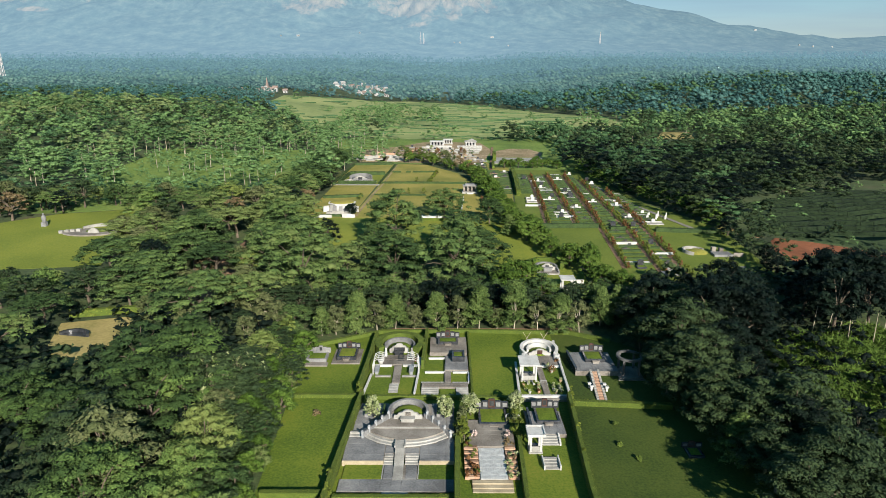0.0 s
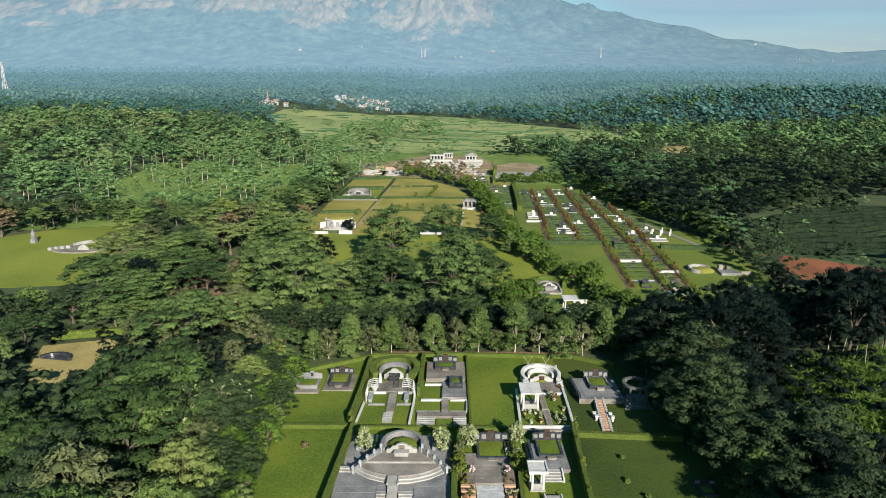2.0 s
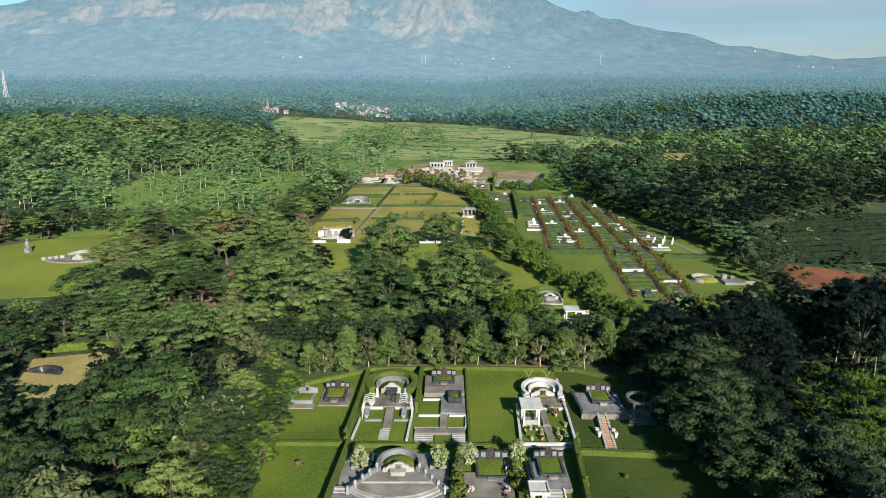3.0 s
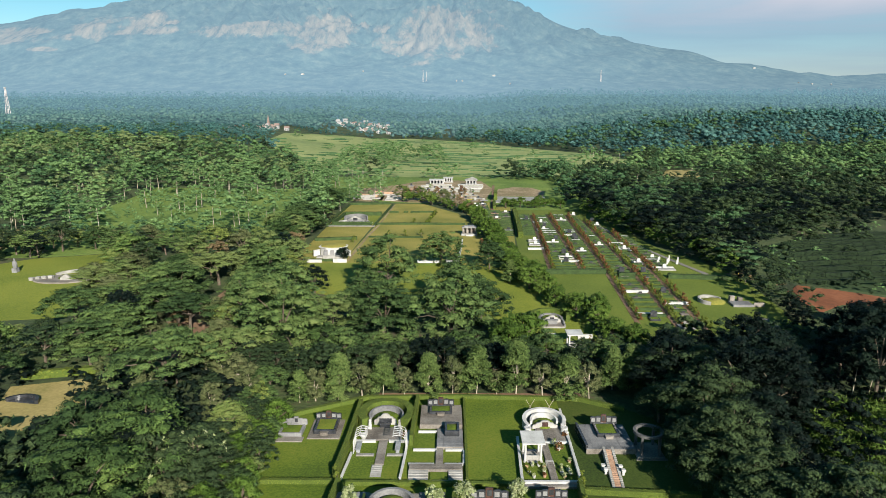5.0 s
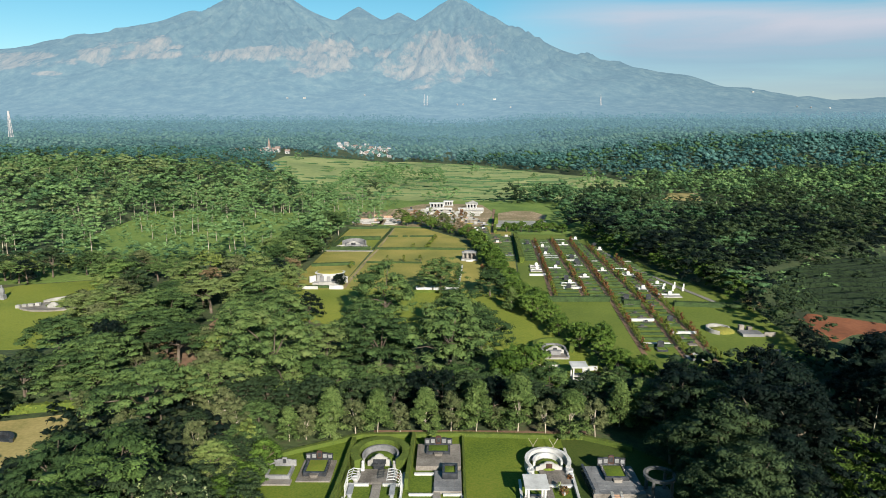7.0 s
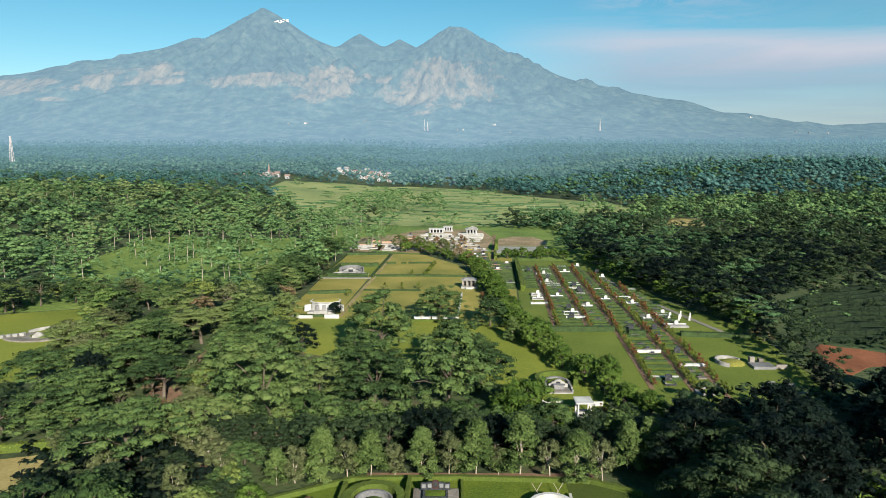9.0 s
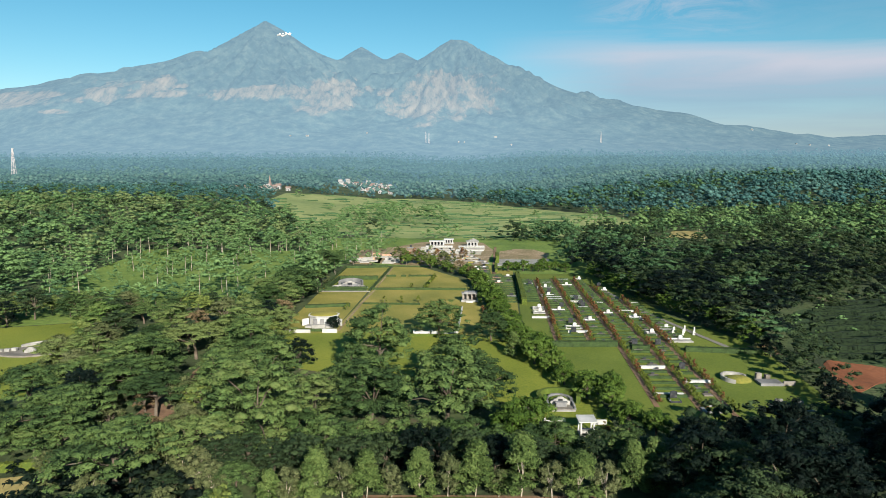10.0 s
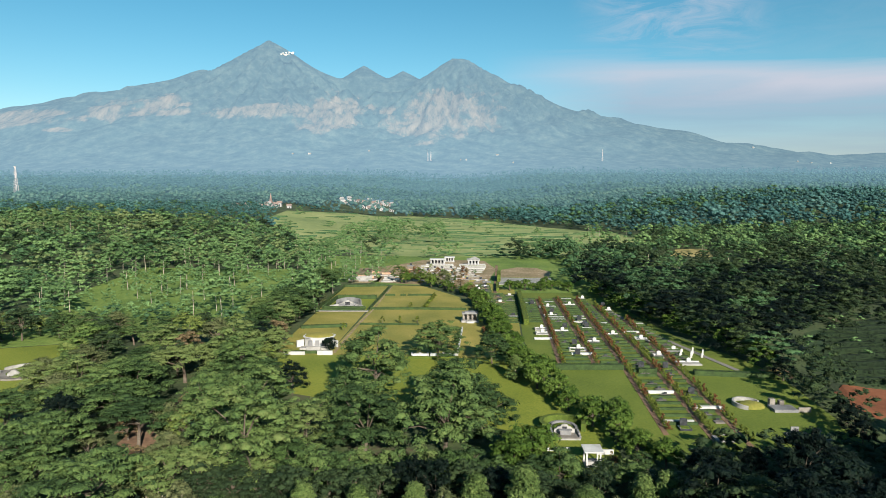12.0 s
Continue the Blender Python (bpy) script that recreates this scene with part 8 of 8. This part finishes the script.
# ---- terraced garden and white pavilions ----
def colonnade(x0, x1, y0, y1, h, label, roof_h=0.35, cols=5, hip=False):
    root = thing("white_colonnade", (x0 + x1) / 2, (y0 + y1) / 2, land((x0 + x1) / 2, y0) + 0.1, label, "pavilion")
    wpart("plinth", B((x0 - 0.6, x1 + 0.6, y0 - 0.6, y1 + 0.6, -1.2, 0.3)), "pale_stone", root)
    for y in (y0, y1):
        for i in range(cols):
            x = x0 + (x1 - x0) * i / (cols - 1)
            bm = bmesh.new()
            tube(bm, [(x, y, 0.3), (x, y, h)], [0.32, 0.26], 10)
            wpart("column", bm, "white", root)
    bm = B((x0 - 0.6, x1 + 0.6, y0 - 0.6, y1 + 0.6, h, h + roof_h))
    wpart("entablature", bm, "white", root)
    if hip:
        bm = bmesh.new()
        lo = [bm.verts.new(p) for p in ((x0 - 0.9, y0 - 0.9, h + roof_h), (x1 + 0.9, y0 - 0.9, h + roof_h), (x1 + 0.9, y1 + 0.9, h + roof_h), (x0 - 0.9, y1 + 0.9, h + roof_h))]
        cx, cy = (x0 + x1) / 2, (y0 + y1) / 2
        hi = [bm.verts.new(p) for p in ((cx - 0.5, cy, h + roof_h + 0.9), (cx + 0.5, cy, h + roof_h + 1.4))]
        bm.faces.new((lo[0], lo[1], hi[1], hi[0]))
        bm.faces.new((lo[2], lo[3], hi[0], hi[1]))
        bm.faces.new((lo[1], lo[2], hi[1]))
        bm.faces.new((lo[3], lo[0], hi[0]))
        bm.faces.new(lo[::-1])
        wpart("hipped_roof", bm, "pale_stone", root)
    wpart("back_wall", B((x0, x1, y1 + 0.1, y1 + 0.3, 0.3, h - 0.01)), "dark_glass", root)
    return root


colonnade(-7.4, -1.6, 316, 319.5, 1.9, "white colonnade pavilion with dark openings", cols=5)
colonnade(-0.9, 2.6, 325, 328, 1.9, "smaller white colonnade pavilion", cols=4)
colonnade(9.4, 13.6, 314, 318, 1.9, "white open pavilion with low hipped roof", cols=4, hip=True)
trng = np.random.default_rng(9)
for i, (y, a, b) in enumerate(((311.5, -9.5, 2.6), (311.5, 5.2, 16.8), (307, -11, 2.0), (307.5, 5.6, 16.6), (303, -8, 3.5), (303.5, 6.0, 16.4), (299, 4.0, 15.8), (298, -14, -5), (294, -9, 1.5), (294.5, 3.4, 15), (289, -2, 5), (288, 7, 14.2), (282, 4, 11), (276, -4, 3), (275, 6, 12.8), (268, 1, 6.4), (266, 8, 12.4))):
    root = thing("terrace_wall", (a + b) / 2, y, land(0, y), "long pale retaining wall of a garden terrace", "wall", "terrace walls")
    low = 0.02 * i
    wpart("wall", B((a, b, y, y + 0.35, -0.3, 0.55 - low)), "white" if i < 4 or trng.uniform() < 0.25 else "pale_stone", root)
    wpart("terrace_floor", B((a, b, y + 0.4, y + trng.uniform(1.6, 2.6), -0.3, 0.42 - low)), ("garden_soil", "stone", "lawn_dry", "lawn_mid")[i % 4], root)
    wpart("parapet", B((a, b, y + 2.62, y + 2.8, -0.3, 0.6 - low)), "pale_stone", root)
grng = np.random.default_rng(33)
for i in range(72):
    y = 262 + 2.8 * (i % 18) + grng.uniform(-0.5, 0.5)
    x = grng.uniform(-23 + max(0, 268 - y), 14.5)
    if y > 285 and x > 2 or -10 < x and y > 304:
        continue
    root = thing("garden_grave", x, y, land(x, y), "small pale grave on a garden terrace", "grave", "garden graves")
    w = grng.uniform(0.8, 1.7)
    wpart("slab", B((x - w, x + w, y - 0.7, y + 0.6, -0.2, 0.3)), ("pale_stone", "stone", "brick", "stone_blue", "lawn_dry")[i % 5], root)
    wpart("headstone", B((x - 0.45, x + 0.45, y + 0.62, y + 0.82, -0.2, grng.uniform(0.7, 1.3))), ("pale_stone", "stone", "granite")[i % 3], root)
for i in range(26):
    x, y = grng.uniform(-16, 13), grng.uniform(262, 300)
    shrub("garden_shrub", x, y, grng.uniform(1.6, 3.0), grng.uniform(0.7, 1.3), ("leaf_red", "leaf_brown", "leaf")[i % 3], ("red-brown bush", "brownish bush", "green bush")[i % 3] + " among the garden graves", 300 + i, "egg", 12, 12, 0.34, None, "garden bushes")
for i in range(10):
    x, y = trng.uniform(-34, -17), trng.uniform(262, 290)
    root = thing("half_built_tomb", x, y, land(x, y), "half-built pale block tomb on bare ground", "tomb", "half-built tombs")
    w = trng.uniform(1.5, 3.2)
    wpart("slab", B((x - w, x + w, y - 1, y + 1, -0.3, 0.5)), "pale_stone", root)
    wpart("wall", B((x - w * 0.8, x + w * 0.5, y + 0.4, y + 0.95, 0.5, trng.uniform(1.0, 1.8))), "pale_stone" if i % 2 else "brick", root)
patch("earth_path", [(-36, 262), (-28, 259.5), (-27.5, 263), (-24.4, 312), (-30, 306), (-38, 300)], M["garden_soil"], "bare brown building ground", "yard", 0.16)
patch("road", [(14.6, 226), (15.8, 226), (22.2, 312), (21.0, 312)], M["earth"], "straight brown path up the garden", "path", 0.2)
hedge("hedge", [(18.9, 262), (19.7, 274)], 1.2, 2.8, "tall dark clipped hedge beside the path", seed=81, density=5, leaf=0.4)
hedge("hedge", [(16.9, 240), (17.9, 256)], 0.9, 1.2, "dark clipped hedge beside the path", seed=82, density=5, leaf=0.4)
patch("concrete_yard", [(18.6, 256), (30, 256.5), (37.5, 257), (39.6, 273), (30, 272), (19.6, 273.5)], M["pale_stone"], "pale concrete yard", "yard", 0.2)
for i in range(22):
    y = 189 + i * 3.0
    xa = float(np.interp(y, (188, 254), (14.6, 8.0))) + trng.uniform(0, 0.5)
    xb = float(np.interp(y, (188, 200, 232, 236, 254), (19.0, 20.0, 21.8, 15.0, 15.0)))
    low_hedge(xa, xb, y + 1.5)
    for x in (xa + 1.6, (xa + xb) / 2, xb - 1.6)[::1 if xb - xa > 8 else 2]:
        if trng.uniform() < 0.5:
            root = thing("strip_grave", x, y, land(x, y), "low pale grave on the lawn strip", "grave", "strip graves")
            wpart("slab", B((x - 1.3, x + 1.3, y - 0.8, y + 0.8, -0.2, 0.3)), ("pale_stone", "brick", "stone")[i % 3], root)
            wpart("headstone", B((x - 0.5, x + 0.5, y + 0.81, y + 1.0, -0.2, 0.9)), ("white", "granite")[i % 2], root)

# ---- left lawn: curved monument and statue ----
x, y = -81.6, 146.2
root = thing("curved_monument", x, y, land(x, y), "pale curved monument wall round a stone floor", "monument")
wpart("floor", prism(bmesh.new(), [(x + 6.2 * math.cos(a), y - 1.5 + 3.4 * math.sin(a)) for a in np.linspace(0, 6.1, 22)], -0.3, 0.12), "stone", root)
wpart("curved_wall", ring(bmesh.new(), x + 1.0, y - 1.0, 4.5, 4.85, -0.3, 0.55, 5, 150, 26, 0.35), "pale_stone", root)
wpart("mound", mound(bmesh.new(), x + 1.2, y - 0.4, 3.2, 2.6, -0.2, 0.55), "lawn", root)
wpart("headstone", shift(scroll_stone(2.4, 0.4, 1.2), x + 1.4, y - 2.6, 0.1), "pale_stone", root)
for i in range(4):
    wpart("block", B((x - 6.6 + i * 1.15, x - 5.7 + i * 1.15, y - 2.6 + i * 0.35, y - 1.9 + i * 0.35, -0.2, 0.55 + 0.06 * i)), "pale_stone", root)
bm = bmesh.new()
box(bm, -0.55, 0.55, -0.55, 0.55, -0.3, 1.0, 0.04)
tube(bm, [(0, 0, 0.9), (0, 0, 1.5), (0, 0, 2.2), (0, 0, 2.5), (0, 0, 2.62), (0, 0, 2.95), (0, 0, 3.1)], [0.42, 0.5, 0.52, 0.34, 0.16, 0.24, 0.1], 9)
ob = part("statue", bm, M["stone_blue"])
ob.matrix_basis = pose(-95.0, 150, land(-95, 150))
tagged(ob, "grey stone statue on a square plinth", "statue")
root = thing("curved_kerb", -55.0, 89.5, land(-55, 89.5), "dark curved stone kerb in the sand", "kerb")
wpart("kerb", ring(bmesh.new(), -55.5, 88.2, 2.2, 2.6, -0.2, 0.5, 10, 150, 18), "granite", root)
wpart("grave_floor", prism(bmesh.new(), [(-55.5 + 2.2 * math.cos(a), 88.2 + 2.2 * math.sin(a)) for a in np.linspace(0.2, 2.6, 12)], -0.2, 0.12), "granite", root)
hedge("hedge", [(-60, 96.5), (-49.6, 99)], 0.9, 1.1, "low green hedge behind the sandy clearing", seed=83, density=9, leaf=0.3)

# ---- rice terraces ----
rr = np.random.default_rng(3)
bm = bmesh.new()
for i in range(430):
    y = 352 + 440 * rr.uniform() ** 1.3
    x = rr.uniform(-170, 135)
    if not bool(inside(x, y, OPEN["rice"])):
        continue
    w, d = rr.uniform(7, 24), rr.uniform(0.5, 1.1)
    z = float(lie(x, y))
    n = 7
    amp, ph, tilt = rr.uniform(0.8, 2.6), rr.uniform(0, 6), rr.normal(0, 0.12) + 0.1 * math.sin(x / 40)
    pts = [(x - w / 2 + w * k / n, y + amp * math.sin(k * 0.7 + ph) + tilt * w * k / n) for k in range(n + 1)]
    prism(bm, pts + [(px, py + d) for px, py in pts[::-1]], z - 0.3, z + rr.uniform(0.3, 0.7))
tagged(part("rice_bunds", bm, M["leaf_hill_dark"]), "curved green banks between rice terraces", "bank", "", "stuff")
rs = rr.uniform(size=(90, 2)) * np.array([330, 560]) + np.array([-175, 390])
rs = rs[inside(rs[:, 0], rs[:, 1], OPEN["rice"])]
wood("field_trees", rr, rs[:22], far_kinds, (0.4, 0.9), M["leaf_hill"], "scattered trees and bushes among rice fields")
for x0, x1, y0, y1, keep in ((-70, -30, 400, 600, 0.45), (-28, -4, 430, 560, 0.25), (30, 60, 352, 372, 0.3), (-40, 10, 343, 352, 0.5), (70, 120, 385, 420, 0.25)):
    wood("field_trees", rr, sow(rr, x0, x1, y0, y1, 10, keep), far_kinds, (0.7, 1.2), M["leaf_hill"], "loose groups of trees in the rice fields")

# ---- village, tower, masts ----
def far_house(x, y, w, d, h, label, roof="far_roof", wall="far_wall", group="village houses", z=None):
    root = thing("house", x, y, (float(lie(x, y)) if z is None else z) - 0.3, label, "house", group, turn=0)
    wpart("wall", B((x - w / 2, x + w / 2, y - d / 2, y + d / 2, -2.0, h), bevel=0), wall, root)
    bm = bmesh.new()
    o = 0.6
    v = [bm.verts.new(p) for p in ((x - w / 2 - o, y - d / 2 - o, h - 0.1), (x + w / 2 + o, y - d / 2 - o, h - 0.1), (x + w / 2 + o, y + d / 2 + o, h - 0.1), (x - w / 2 - o, y + d / 2 + o, h - 0.1), (x - w / 2 - o, y, h + d * 0.38), (x + w / 2 + o, y, h + d * 0.38))]
    for f in ((0, 1, 5, 4), (2, 3, 4, 5), (1, 2, 5), (3, 0, 4), (3, 2, 1, 0)):
        bm.faces.new([v[k] for k in f])
    wpart("roof", bm, roof, root)
    wpart("window", B((x - w * 0.3, x - w * 0.12, y - d / 2 - 0.06, y - d / 2 + 0.02, h * 0.35, h * 0.75), bevel=0), "dark_glass", root)
    wpart("door", B((x + w * 0.1, x + w * 0.25, y - d / 2 - 0.06, y - d / 2 + 0.02, 0, h * 0.7), bevel=0), "dark_glass", root)
    return root


vr = np.random.default_rng(21)
for i in range(48):
    if i < 12:
        x, y = vr.normal(-198, 20), vr.uniform(715, 790)
    else:
        y = vr.uniform(900, 1190)
        x = -y * vr.uniform(0.085, 0.165)
    white = vr.uniform() < 0.6
    far_house(x, y, vr.uniform(4.5, 7.5), vr.uniform(4.5, 6.5), vr.uniform(3, 4.5), "far white house among trees" if white else "far house with red tiled roof", "far_wall" if white else "far_roof")
x, y = -188.0, 715.0
root = thing("church", x, y, float(lie(x, y)), "far church with a tall pale red spire", "church")
wpart("nave", B((x - 2.8, x + 2.8, y - 4, y + 4, -1, 4.6)), "far_wall", root)
bm = bmesh.new()
tube(bm, [(x, y, 4.6), (x, y, 8), (x, y, 16)], [3.2, 1.7, 0.2], 4)
wpart("spire", bm, "far_roof", root)
wpart("tower", B((x - 1.3, x + 1.3, y - 5, y - 4.02, -1, 7.5)), "far_wall", root)


def lattice(x, y, z, h, w, label, name="lattice_tower"):
    root = thing(name, x, y, z, label, "tower")
    n = 9
    for sx in (-1, 1):
        for sy in (-1, 1):
            bm = bmesh.new()
            tube(bm, [(x + sx * w, y + sy * w, -2), (x + sx * w * 0.22, y + sy * w * 0.22, h)], w * 0.11, 5)
            wpart("leg", bm, "steel", root)
    for i in range(n):
        u0, u1 = i / n, (i + 1) / n
        a, b = w * (1 - 0.78 * u0), w * (1 - 0.78 * u1)
        bm = bmesh.new()
        for s in (-1, 1):
            tube(bm, [(x - s * a, y - a, h * u0), (x + s * b, y - b, h * u1)], w * 0.06, 4)
            tube(bm, [(x - s * a, y + a, h * u0), (x + s * b, y + b, h * u1)], w * 0.06, 4)
        for sy in (-1, 1):
            tube(bm, [(x - a, y + sy * a, h * u0), (x + a, y + sy * a, h * u0)], w * 0.06, 4)
        wpart("bracing", bm, "steel", root)
    wpart("antenna_drum", B((x - w * 0.45, x + w * 0.45, y - w * 0.45, y + w * 0.45, h, h + w * 0.5)), "white", root)
    return root


lattice(-826, 1270, float(lie(-826, 1270)) + 2, 57, 3.4, "tall pale red and white lattice mast beyond the woods")
for k, (x, y, h) in enumerate(((-97, 2836, 46), (-84, 2840, 40), (623, 2750, 44))):
    lattice(x, y, float(mountain_z(np.array(x, float), np.array(y, float))), h, 2.6, "thin pale mast on the mountain foot", "radio_mast")

shrub("lime_tree", -23.0, 85.4, 4.6, 1.15, "leaf_yellow", "slim tree with bright yellow-green top", 230, "egg", 34, 34, 0.26, None, category="tree")
for x, w, h, y in ((-612, 26, 7, 2895), (-683, 12, 5, 2884), (-357, 10, 5, 2922), (202, 24, 6, 2901), (255, 10, 5, 2726), (66, 11, 5, 2822), (42, 9, 5, 2824), (1449, 20, 6, 3221), (1480, 10, 5, 2865), (1526, 10, 5, 2843), (1650, 10, 5, 2920)):
    far_house(x, y, w * 0.5, 6, h * 0.45, "white building on the mountain foot", "far_wall", "far_wall", "mountain houses", float(mountain_z(np.array(x, float), np.array(y, float))) + 1)

for i in range(9):
    ROUND.put(trng, 21.5 + i * 2.4 + trng.uniform(-0.6, 0.6), 243 + trng.uniform(-2, 5), trng.uniform(0.6, 0.85))

# a shred of cloud on the summit's shoulder
crg = np.random.default_rng(44)
cloud_at = np.column_stack([crg.uniform(-34, 34, 16), crg.uniform(-10, 10, 16), crg.uniform(-7, 7, 16)])
cloud_at[:, 2] += cloud_at[:, 0] * 0.12
cv, cf = clump_bodies(crg, cloud_at, crg.uniform(5, 11, 16), 0.5, LUMP)
cloud = new("cloud", mesh_of("cloud", cv, cf, M["house_wall"], True))
cloud.matrix_basis = pose(-915, 3780, 772)
tagged(cloud, "small white shred of cloud on the mountain", "cloud", "", "structure")
